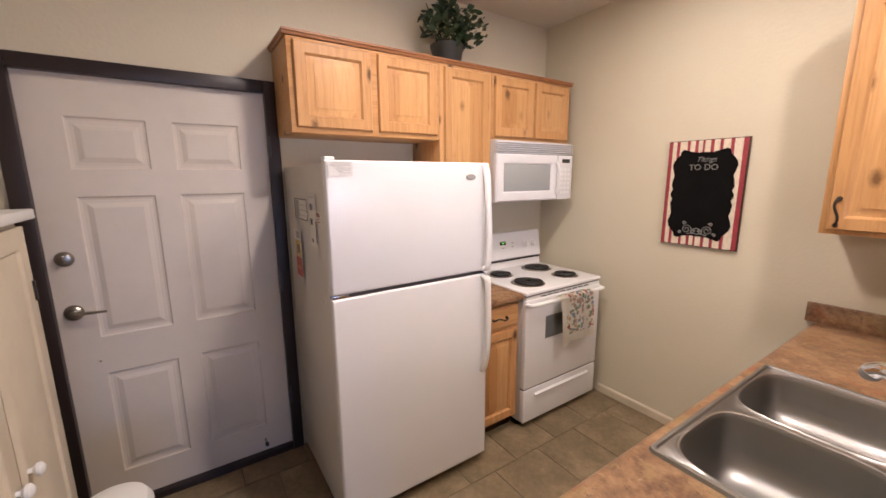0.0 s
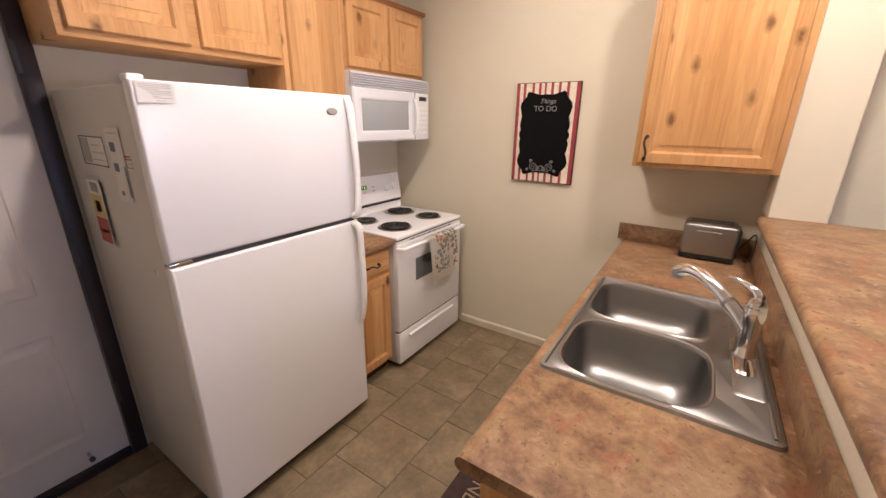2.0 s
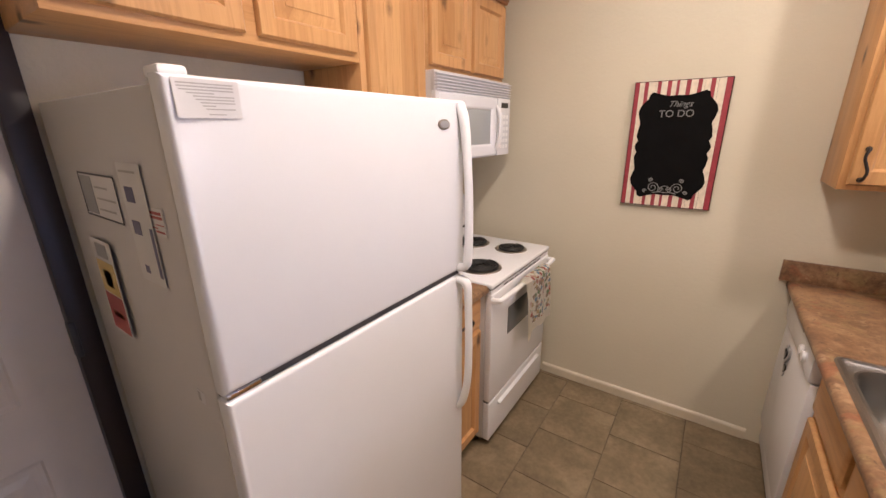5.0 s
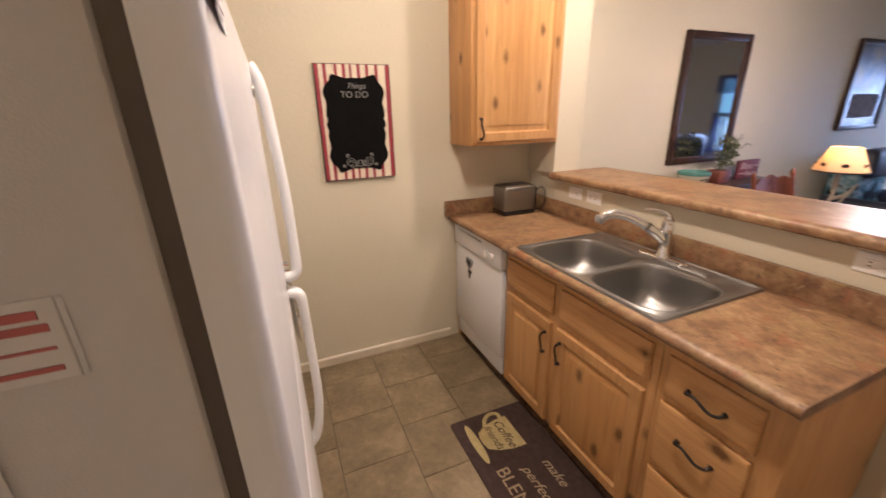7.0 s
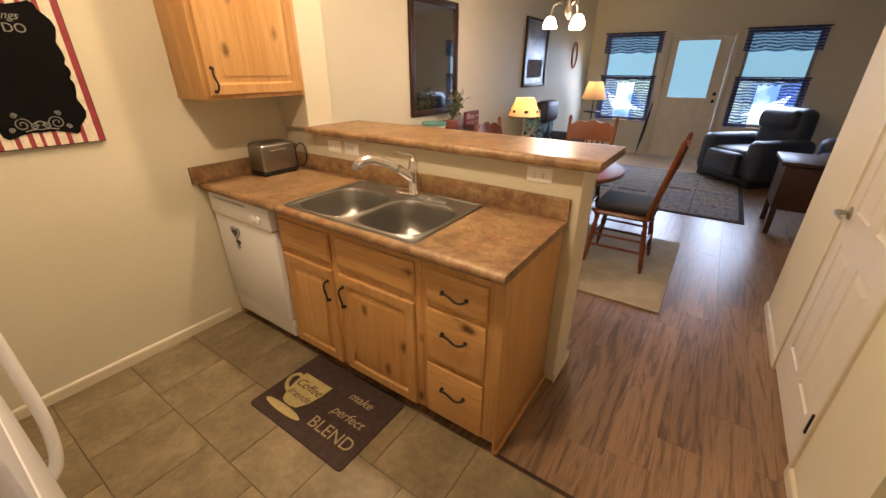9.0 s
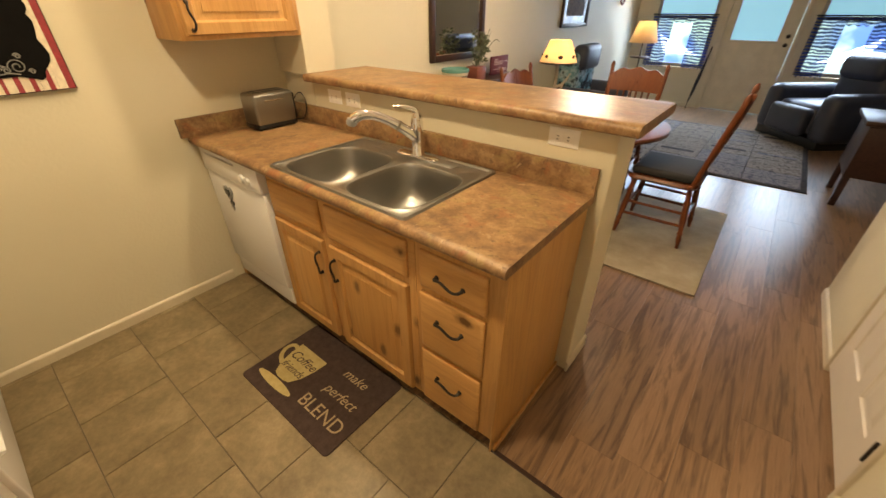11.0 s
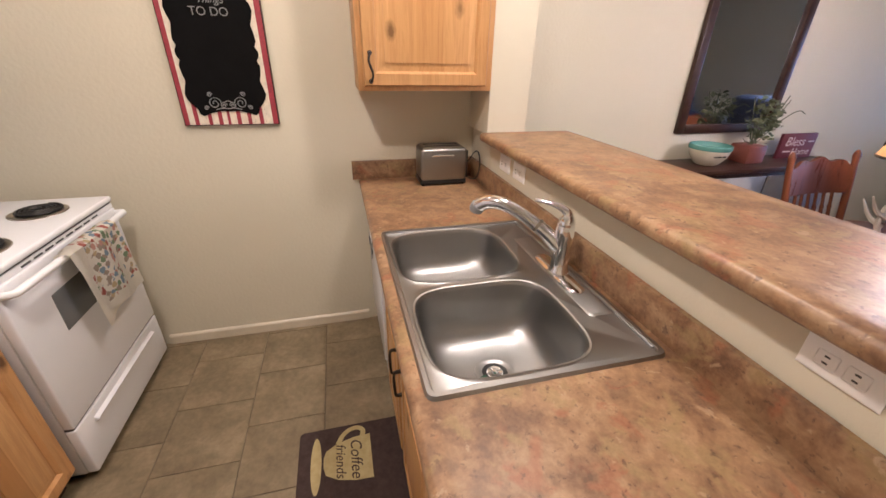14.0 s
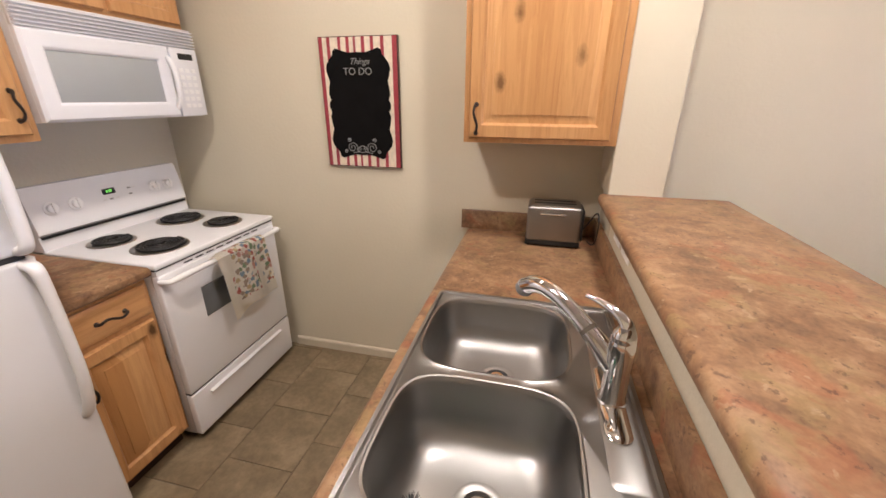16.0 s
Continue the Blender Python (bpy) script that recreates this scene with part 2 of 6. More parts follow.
def lace(name):
    """Thin dark cloth with an open woven pattern, coloured blue for daylight behind it."""
    m, t, b = shader(name, 0.9)
    vec = coords(t, vary=False)
    b.inputs["Base Color"].default_value = (0.045, 0.085, 0.30, 1)
    n = noise_tex(t, vec, 34, 3, 0.5)
    w = node(t, "ShaderNodeTexWave", Scale=7.0, Distortion=5.0)
    w.bands_direction = "Z"
    t.links.new(vec, w.inputs["Vector"])
    add = t.nodes.new("ShaderNodeMath")
    add.operation = "MULTIPLY"
    t.links.new(n, add.inputs[0])
    t.links.new(w.outputs["Fac"], add.inputs[1])
    a = ramp(t, add.outputs[0], [(0.16, (0.95, 0.95, 0.95)), (0.30, (0.42, 0.42, 0.42))])
    t.links.new(a, b.inputs["Alpha"])
    return m


def lit_shade(name, color):
    """Thin shade cloth that lets the bulb inside shine through."""
    m = bpy.data.materials.new(name)
    m.use_nodes = True
    t = m.node_tree
    t.nodes.remove(t.nodes["Principled BSDF"])
    thin = node(t, "ShaderNodeBsdfTranslucent", Color=(*color, 1))
    face = node(t, "ShaderNodeBsdfDiffuse", Color=(*color, 1))
    both = node(t, "ShaderNodeMixShader", Fac=0.35)
    t.links.new(thin.outputs[0], both.inputs[1])
    t.links.new(face.outputs[0], both.inputs[2])
    t.links.new(both.outputs[0], t.nodes["Material Output"].inputs["Surface"])
    return m


def glass(name, color=(1, 1, 1), rough=0.0):
    m, t, b = shader(name, rough)
    b.inputs["Base Color"].default_value = (*color, 1)
    b.inputs["Transmission Weight"].default_value = 1.0
    b.inputs["IOR"].default_value = 1.3
    return m


WALL = plaster("wall_paint", (0.640, 0.588, 0.462))
CEILING = plaster("ceiling_paint", (0.72, 0.67, 0.59))
TRIM = plain("cream_trim_paint", (0.62, 0.55, 0.43), 0.4)
DOORWHITE = plain("door_paint", (0.645, 0.590, 0.525), 0.42, vary=0.03, grain=0.08, grain_scale=90)
DARKTRIM = plain("dark_brown_frame_paint", (0.022, 0.014, 0.014), 0.4)
PINE_V = wood("knotty_wood_upright", (0.60, 0.335, 0.145), (0.50, 0.255, 0.097), (0.29, 0.125, 0.045), "z", knots=0.95, tone=0.12, streaks=0.30, wear=0.16)
PINE_X = wood("knotty_wood_along", (0.60, 0.335, 0.145), (0.50, 0.255, 0.097), (0.29, 0.125, 0.045), "x", knots=0.9, tone=0.12, streaks=0.30, wear=0.16)
PINE_PALE = wood("clear_wood_panel", (0.64, 0.375, 0.170), (0.545, 0.292, 0.118), (0.34, 0.155, 0.058), "z", knots=0.8, board=0.115, streaks=0.28, wear=0.15)
MOULDWOOD = wood("dark_stained_moulding", (0.36, 0.165, 0.075), (0.29, 0.12, 0.052), (0.15, 0.055, 0.025), "x")
REDWOOD = wood("red_stained_wood", (0.165, 0.050, 0.022), (0.125, 0.034, 0.015), (0.050, 0.014, 0.008), "z", rough=0.28)
REDTOP = wood("red_stained_tabletop", (0.13, 0.042, 0.020), (0.10, 0.030, 0.014), (0.050, 0.014, 0.008), "x", rough=0.34)
DARKWOOD = wood("dark_stained_wood", (0.045, 0.020, 0.014), (0.032, 0.014, 0.010), (0.012, 0.006, 0.005), "y", rough=0.35)
PLANK = wood("floor_plank_wood", (0.325, 0.196, 0.120), (0.215, 0.120, 0.072), (0.055, 0.028, 0.017), "y", rough=0.30, scale=0.75, wear=0.3, gloss=0.5, streaks=0.72, tone=0.3)
LAMINATE = laminate("brown_mottled_laminate")
TILE = tile_stone("stone_tile")
GROUT = plain("grout", (0.125, 0.098, 0.067), 0.9, grain=0.4)
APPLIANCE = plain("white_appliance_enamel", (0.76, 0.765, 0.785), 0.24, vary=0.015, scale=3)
# Bodies and grille backing: a darker, warmer white than the fronts.
APPLIANCE_SIDE = plain("textured_darker_white_enamel", (0.58, 0.56, 0.545), 0.38, vary=0.02, grain=0.2, grain_scale=500)
PLASTIC = plain("white_plastic", (0.80, 0.80, 0.80), 0.35, vary=0.02)
OUTLETWHITE = plain("outlet_white_plastic", (0.90, 0.895, 0.88), 0.3, vary=0.01)
GREYPLASTIC = plain("grey_plastic", (0.30, 0.30, 0.30), 0.4)
GAP = plain("taupe_door_gap", (0.13, 0.105, 0.09), 0.6)
GASKET = plain("dark_gasket", (0.05, 0.05, 0.055), 0.5)
BLACK = plain("black_enamel", (0.012, 0.012, 0.013), 0.3)
COIL = plain("burner_coil", (0.018, 0.017, 0.017), 0.55, 0.3)
CHROME = plain("chrome", (0.82, 0.82, 0.83), 0.07, 1.0, vary=0.01)
STEEL = brushed("brushed_steel", (0.315, 0.31, 0.30), 0.37)
NICKEL = plain("satin_nickel", (0.36, 0.33, 0.29), 0.32, 1.0)
BRONZE = plain("oiled_bronze", (0.030, 0.022, 0.018), 0.42, 0.6)
MWGLASS = plain("microwave_window", (0.36, 0.38, 0.38), 0.10, vary=0.02)
OVENGLASS = plain("oven_window", (0.15, 0.16, 0.165), 0.25)
PAPER = plain("paper", (0.68, 0.67, 0.67), 0.8, vary=0.02)
INK = plain("grey_ink", (0.44, 0.43, 0.42), 0.8)
SPONGE = plain("green_foam", (0.10, 0.26, 0.17), 0.9, grain=0.5, grain_scale=300)
SCOURER = plain("dark_green_pad", (0.03, 0.10, 0.06), 0.95, grain=0.6, grain_scale=500)
REDINK = plain("red_ink", (0.44, 0.13, 0.13), 0.8)
PURPLE = plain("violet_print", (0.15, 0.145, 0.23), 0.6)
YELLOW = plain("yellow_print", (0.56, 0.42, 0.16), 0.6)
REDPRINT = plain("red_print", (0.38, 0.07, 0.06), 0.5)
CHALKBLACK = plain("chalkboard_black", (0.0045, 0.0042, 0.0042), 0.9, vary=0.3, scale=12)
CHALKBLACK.node_tree.nodes["Principled BSDF"].inputs["Specular IOR Level"].default_value = 0.12
CHALK = plain("chalk_white", (0.22, 0.22, 0.215), 0.9, vary=0.3, scale=60)
CREAMBOARD = plain("cream_board_paint", (0.70, 0.62, 0.50), 0.6, vary=0.14, scale=40)
REDBOARD = plain("red_board_paint", (0.30, 0.035, 0.05), 0.55, vary=0.2, scale=40)
MAT = cloth("brown_mat_cloth", [(0.3, (0.040, 0.026, 0.024)), (0.7, (0.066, 0.044, 0.040))], 30)
MATCREAM = cloth("cream_mat_print", [(0.3, (0.34, 0.27, 0.13)), (0.7, (0.44, 0.36, 0.19))], 30)
MATTAN = cloth("tan_mat_print", [(0.3, (0.30, 0.23, 0.15)), (0.7, (0.36, 0.28, 0.19))], 30)
TOWEL = patched("printed_towel", (0.82, 0.78, 0.69), [(0.46, 0.15, 0.12), (0.24, 0.33, 0.20), (0.58, 0.46, 0.28), (0.26, 0.35, 0.42), (0.60, 0.34, 0.28), (0.40, 0.33, 0.26)], 40, 0.50)
TOWELPLAIN = cloth("plain_towel", [(0.3, (0.76, 0.72, 0.63)), (0.7, (0.83, 0.79, 0.70))], 20)
PALERUG = cloth("pale_rug_pile", [(0.3, (0.29, 0.245, 0.185)), (0.55, (0.36, 0.31, 0.24)), (0.75, (0.42, 0.37, 0.29))], 6, weave=220)
RUGDARK = cloth("dark_rug_pile", [(0.3, (0.028, 0.024, 0.027)), (0.7, (0.075, 0.064, 0.060))], 14, weave=220)
RUGTAN = cloth("tan_rug_pile", [(0.36, (0.075, 0.058, 0.048)), (0.5, (0.28, 0.23, 0.19)), (0.62, (0.085, 0.072, 0.066))], 16, weave=220)
RUGBLUE = cloth("slate_rug_pile", [(0.36, (0.046, 0.053, 0.078)), (0.5, (0.24, 0.21, 0.20)), (0.62, (0.072, 0.070, 0.088))], 18, weave=220)
LEATHER = plain("dark_leather", (0.036, 0.041, 0.062), 0.42, vary=0.2, grain=0.4, grain_scale=120)
CUSHION = plain("black_cushion", (0.014, 0.014, 0.017), 0.8, vary=0.2, grain=0.3)
PRINT = cloth("turquoise_print_cloth", [(0.40, (0.012, 0.012, 0.014)), (0.47, (0.10, 0.22, 0.25)), (0.56, (0.30, 0.40, 0.42)), (0.64, (0.015, 0.015, 0.018))], 5)
LEAF = plain("dark_leaf", (0.022, 0.045, 0.020), 0.45, vary=0.35, scale=20)
LEAFPALE = plain("dusty_leaf", (0.085, 0.095, 0.045), 0.6, vary=0.35, scale=20)
POT = plain("dark_pot", (0.020, 0.022, 0.020), 0.5)
TERRACOTTA = plain("red_brown_pot", (0.16, 0.045, 0.03), 0.5)
CREAMGLAZE = plain("cream_glaze", (0.62, 0.56, 0.44), 0.22)
TEALGLAZE = plain("teal_glaze", (0.10, 0.26, 0.23), 0.22)
SIGNRED = plain("dark_red_sign_paint", (0.14, 0.022, 0.030), 0.6)
PINKPRINT = plain("pale_pink_print", (0.55, 0.42, 0.38), 0.7)
MIRROR = plain("mirror_glass", (0.86, 0.87, 0.88), 0.01, 1.0, vary=0.0)
PICTURE = cloth("picture_print", [(0.3, (0.06, 0.07, 0.09)), (0.5, (0.17, 0.20, 0.24)), (0.7, (0.34, 0.25, 0.16))], 2.5, rough=0.16)
PICTURE.node_tree.nodes["Principled BSDF"].inputs["Specular IOR Level"].default_value = 0.6
SHADEWARM = lit_shade("lit_lamp_shade", (0.70, 0.56, 0.40))
SHADEFAR = lit_shade("lit_floor_lamp_shade", (0.52, 0.43, 0.33))
GLOBE = glow("lit_glass_globe", (1.0, 0.86, 0.74), 6.0)
ANTLER = plain("bone_white_antler", (0.46, 0.40, 0.33), 0.5)
# Blinds emit by themselves, in place of daylight coming through.
BLIND = glow("self_glowing_blind", (0.22, 0.56, 1.0), 0.78)
OUTSIDE = glow("daylit_outdoors", (0.26, 0.50, 1.0), 1.3)
OUTBRIGHT = glow("bright_outdoors", (0.50, 0.74, 1.0), 1.8)
ob_t = OUTBRIGHT.node_tree
ob_c = ramp(ob_t, noise_tex(ob_t, coords(ob_t, vary=False), 1.3, 3, 0.5), [(0.42, (0.06, 0.20, 0.90)), (0.55, (0.46, 0.76, 1.0))])
ob_t.links.new(ob_c, ob_t.nodes["Principled BSDF"].inputs["Emission Color"])
LACE = lace("dark_lace_daylight_blue")
GREENLED = glow("green_clock_digits", (0.25, 0.9, 0.15), 1.2)
GLASS = glass("clear_glass")

# ---- building helpers ----


def origin(ob):
    p = Vector((0, 0, 0))
    while ob:
        p += ob.location
        ob = ob.parent
    return p


def thing(name, place, label, category, group=""):
    ob = new(name)
    ob.empty_display_size = 0.05
    ob.location = place
    return tagged(ob, label, category, group)


def smooth(me, angle=40):
    me.polygons.foreach_set("use_smooth", [True] * len(me.polygons))
    me.set_sharp_from_angle(angle=radians(angle))


def part(name, bm, material, parent=None, label="", shade=True):
    bmesh.ops.recalc_face_normals(bm, faces=bm.faces)
    if parent:
        bmesh.ops.translate(bm, verts=bm.verts, vec=-origin(parent))
    me = bpy.data.meshes.new(name)
    bm.to_mesh(me)
    bm.free()
    for m in material if isinstance(material, (list, tuple)) else [material]:
        me.materials.append(m)
    if shade:
        smooth(me)
    ob = new(name, me)
    if parent:
        ob.parent = parent
    if label:
        ob["label"] = label
    return ob


def structure(name, bm, material, label, category):
    return tagged(part(name, bm, material, shade=False), label, category, kind="structure")


def box(x0, x1, y0, y1, z0, z1, bev=0.0, seg=2, bm=None):
    b = bmesh.new()
    bmesh.ops.create_cube(b, size=1)
    for v in b.verts:
        v.co = Vector(((x0 + x1) / 2 + v.co.x * (x1 - x0), (y0 + y1) / 2 + v.co.y * (y1 - y0), (z0 + z1) / 2 + v.co.z * (z1 - z0)))
    if bev:
        bmesh.ops.bevel(b, geom=b.edges[:], offset=bev, segments=seg, profile=0.5, affect="EDGES")
    return join(bm, b) if bm is not None else b


def join(bm, other):
    me = bpy.data.meshes.new("joined")
    other.to_mesh(me)
    other.free()
    bm.from_mesh(me)
    bpy.data.meshes.remove(me)
    return bm


def tube(points, radius, seg=10, bm=None, flat=1.0, smooth_path=0):
    """A round bar along points; radius may be a list. flat squeezes it across."""
    pts = [Vector(p) for p in points]
    rad = list(radius) if isinstance(radius, (list, tuple)) else [radius] * len(pts)
    for _ in range(smooth_path):
        p2, r2 = [pts[0]], [rad[0]]
        for i in range(len(pts) - 1):
            p2 += [pts[i] * 0.75 + pts[i + 1] * 0.25, pts[i] * 0.25 + pts[i + 1] * 0.75]
            r2 += [rad[i] * 0.75 + rad[i + 1] * 0.25, rad[i] * 0.25 + rad[i + 1] * 0.75]
        pts, rad = p2 + [pts[-1]], r2 + [rad[-1]]
    bm = bm if bm is not None else bmesh.new()
    rings, side = [], None
    for i, p in enumerate(pts):
        d = (pts[min(i + 1, len(pts) - 1)] - pts[max(i - 1, 0)]).normalized()
        if side is None:
            side = d.cross(Vector((0, 0, 1)) if abs(d.z) < 0.9 else Vector((1, 0, 0))).normalized()
        side = (side - d * side.dot(d)).normalized()
        up = d.cross(side)
        rings.append([bm.verts.new(p + rad[i] * (math.cos(a) * side + flat * math.sin(a) * up)) for a in (2 * math.pi * k / seg for k in range(seg))])
    for a, b in zip(rings, rings[1:]):
        for k in range(seg):
            bm.faces.new((a[k], a[(k + 1) % seg], b[(k + 1) % seg], b[k]))
    bm.faces.new(rings[0][::-1])
    bm.faces.new(rings[-1])
    return bm


def lathe(profile, place, seg=24, bm=None):
    """Turned form: profile of (radius, height) from the bottom up."""
    bm = bm if bm is not None else bmesh.new()
    rings = []
    for r, h in profile:
        rings.append([bm.verts.new((place[0] + max(r, 1e-4) * math.cos(2 * math.pi * k / seg), place[1] + max(r, 1e-4) * math.sin(2 * math.pi * k / seg), place[2] + h)) for k in range(seg)])
    for a, b in zip(rings, rings[1:]):
        for k in range(seg):
            bm.faces.new((a[k], a[(k + 1) % seg], b[(k + 1) % seg], b[k]))
    if profile[0][0] > 1e-3:
        bm.faces.new(rings[0][::-1])
    if profile[-1][0] > 1e-3:
        bm.faces.new(rings[-1])
    return bm


def rings(o, u, v, w, h, prof, bm=None, close=True):
    """Nested rectangles on the plane of u and v at o: prof of (inset, height along u x v)."""
    bm = bm if bm is not None else bmesh.new()
    o, u, v = Vector(o), Vector(u), Vector(v)
    n = u.cross(v)
    loops = []
    for i, d in prof:
        loops.append([bm.verts.new(o + u * a + v * b + n * d) for a, b in ((i, i), (w - i, i), (w - i, h - i), (i, h - i))])
    for a, b in zip(loops, loops[1:]):
        for k in range(4):
            bm.faces.new((a[k], a[(k + 1) % 4], b[(k + 1) % 4], b[k]))
    if close:
        bm.faces.new(loops[-1])
    return bm


def panelled(o, u, v, us, vs, panels, prof, thick):
    """A door leaf: a flat face cut at us and vs, with moulded panels in the cells named."""
    bm = bmesh.new()
    o, u, v = Vector(o), Vector(u), Vector(v)
    n = u.cross(v)
    for i in range(len(us) - 1):
        for j in range(len(vs) - 1):
            p = o + u * us[i] + v * vs[j]
            w, h = us[i + 1] - us[i], vs[j + 1] - vs[j]
            rings(p, u, v, w, h, prof if (i, j) in panels else [(0, 0)], bm)
    w, h = us[-1], vs[-1]
    c = [o, o + u * w, o + u * w + v * h, o + v * h]
    f = [bm.verts.new(p) for p in c]
    b = [bm.verts.new(p - n * thick) for p in c]
    for k in range(4):
        bm.faces.new((b[k], b[(k + 1) % 4], f[(k + 1) % 4], f[k]))
    bm.faces.new(b[::-1])
    bmesh.ops.remove_doubles(bm, verts=bm.verts, dist=1e-5)
    return bm


def sweep(profile, axis, a, b):
    """A closed profile of (across, up) pulled along x or y from a to b."""
    bm = bmesh.new()
    ends = []
    for s in (a, b):
        ends.append([bm.verts.new((s, p, q) if axis == "x" else (p, s, q)) for p, q in profile])
    k = len(profile)
    for i in range(k):
        bm.faces.new((ends[0][i], ends[0][(i + 1) % k], ends[1][(i + 1) % k], ends[1][i]))
    bm.faces.new(ends[0][::-1])
    bm.faces.new(ends[1])
    return bm


def letters(name, text, size, m, material, parent, depth=0.0012, shear=0.0):
    curve = bpy.data.curves.new(name, "FONT")
    curve.body, curve.size, curve.extrude, curve.shear = text, size, depth, shear
    curve.align_x, curve.align_y = "CENTER", "CENTER"
    ob = new(name, curve)
    me = bpy.data.meshes.new_from_object(ob.evaluated_get(bpy.context.evaluated_depsgraph_get()))
    bpy.data.objects.remove(ob)
    me.transform(m)
    me.transform(Matrix.Translation(-origin(parent)))
    me.materials.clear()
    me.materials.append(material)
    out = new(name, me)
    out.parent = parent
    return out


def leaf_cluster(bm, place, count, spread, size, rnd, low=0.0):
    for _ in range(count):
        d = Vector((rnd.gauss(0, 1), rnd.gauss(0, 1), rnd.gauss(0, 1))).normalized() * (rnd.random() ** 0.5)
        p = Vector(place) + Vector((d.x * spread[0], d.y * spread[1], max(low, d.z) * spread[2]))
        s = size * rnd.uniform(0.6, 1.25)
        m = Matrix.Translation(p) @ Euler((rnd.uniform(-1, 1), rnd.uniform(-1, 1), rnd.uniform(0, 6.3))).to_matrix().to_4x4()
        shape = [(0, -0.5, 0), (0.26, -0.15, 0.05), (0.3, 0.15, 0.06), (0, 0.55, -0.06), (-0.3, 0.15, 0.06), (-0.26, -0.15, 0.05)]
        vs = [bm.verts.new(m @ (Vector(q) * s)) for q in shape]
        bm.faces.new((vs[0], vs[1], vs[2], vs[3]))
        bm.faces.new((vs[0], vs[3], vs[4], vs[5]))

# ---- the large structure ----
EAST, NORTH, SOUTH, WEST, CEIL = 2.566, 2.33, -7.30, -3.6, 2.79
T = 0.12
FZ = -0.022
structure("wall_east", box(EAST, EAST + T, SOUTH - T, NORTH + T, -0.10, CEIL), WALL, "long beige orange-peel plaster wall beside stove and mirror", "wall")

DX0, DX1, DTOP = -0.52, 0.42, 2.075
bm = box(WEST - T, DX0 - 0.03, NORTH, NORTH + T, -0.10, CEIL)
box(DX1 + 0.03, EAST, NORTH, NORTH + T, -0.10, CEIL, bm=bm)
box(DX0 - 0.03, DX1 + 0.03, NORTH, NORTH + T, DTOP + 0.03, CEIL, bm=bm)
structure("wall_north", bm, WALL, "beige plaster wall with the entry door opening", "wall")

W1, W2, D2 = (1.33, 2.25), (-0.90, 0.03), (0.22, 1.16)
WZ, DZ = (0.62, 2.13), 2.06
bm = box(WEST - T, W2[0], SOUTH - T, SOUTH, -0.10, CEIL)
box(W2[0], W2[1], SOUTH - T, SOUTH, -0.10, WZ[0], bm=bm)
box(W2[0], W2[1], SOUTH - T, SOUTH, WZ[1], CEIL, bm=bm)
box(W2[1], D2[0], SOUTH - T, SOUTH, -0.10, CEIL, bm=bm)
box(D2[0], D2[1], SOUTH - T, SOUTH, DZ, CEIL, bm=bm)
box(D2[1], W1[0], SOUTH - T, SOUTH, -0.10, CEIL, bm=bm)
box(W1[0], W1[1], SOUTH - T, SOUTH, -0.10, WZ[0], bm=bm)
box(W1[0], W1[1], SOUTH - T, SOUTH, WZ[1], CEIL, bm=bm)
box(W1[1], EAST, SOUTH - T, SOUTH, -0.10, CEIL, bm=bm)
structure("wall_south", bm, WALL, "beige wall with two windows and a patio door", "wall")
structure("wall_west", box(WEST - T, WEST, SOUTH, NORTH, -0.10, CEIL), WALL, "plain beige wall closing the living room", "wall")

HX = -0.50
bm = box(HX - T, HX, -1.72, -0.97, -0.10, CEIL)
box(HX - T, HX, -0.97, -0.18, 2.07, CEIL, bm=bm)
box(HX - T, HX, -0.18, 0.30, -0.10, CEIL, bm=bm)
structure("wall_hall", bm, WALL, "beige hallway wall with a closet door opening", "wall")
structure("wall_closet", box(WEST, HX - T, -1.72, -1.60, -0.10, CEIL), WALL, "plain beige wall behind the hall closet", "wall")
structure("wall_entry", box(-1.0, -0.88, 0.30, NORTH, -0.10, CEIL), WALL, "plain beige wall beside the entry", "wall")
structure("wall_entry_return", box(-0.88, HX - T, 0.18, 0.30, -0.10, CEIL), WALL, "short beige wall return by the entry", "wall")

HWY0, HWY1, HWX, HWZ = -0.365, -0.145, 0.515, 1.151
structure("wall_half", box(HWX, 2.28, HWY0, HWY1, -0.10, HWZ, 0.006), WALL, "half-height beige plaster wall behind the sink counter", "wall")
bm = box(2.28, EAST, HWY0 + 0.04, HWY1, -0.10, HWZ + 0.03)
box(2.28, EAST, HWY0 + 0.04, -0.1195, HWZ + 0.03, CEIL, 0.004, bm=bm)
structure("wall_column", bm, WALL, "full-height beige plaster stub beside the bar", "wall")
structure("ceiling", box(WEST - T, EAST + T, SOUTH - T, NORTH + T, CEIL, CEIL + 0.1), CEILING, "flat off-white textured plaster ceiling", "ceiling")


def skirting(name, axis, a, b, face, out):
    """A baseboard with a rounded top, on a wall at face, standing out by out."""
    s = 1 if out > 0 else -1
    prof = [(face, FZ), (face + out, FZ), (face + out, 0.026), (face + out * 0.75, 0.034), (face + s * 0.002, 0.041), (face, 0.041)]
    return structure(name, sweep(prof, axis, a, b), TRIM, "cream painted wooden baseboard along the wall", "baseboard")


skirting("baseboard_1", "y", 0.51, 1.66, EAST, -0.012)
skirting("baseboard_2", "y", SOUTH, HWY0, EAST, -0.012)
skirting("baseboard_3", "y", HWY0 - 0.012, HWY1 + 0.012, HWX, -0.012)
skirting("baseboard_4", "y", -1.72, -0.985, HX, 0.012)
skirting("baseboard_5", "y", -0.165, 0.30, HX, 0.012)
skirting("baseboard_6", "x", HWX, 2.28, HWY0, -0.012)
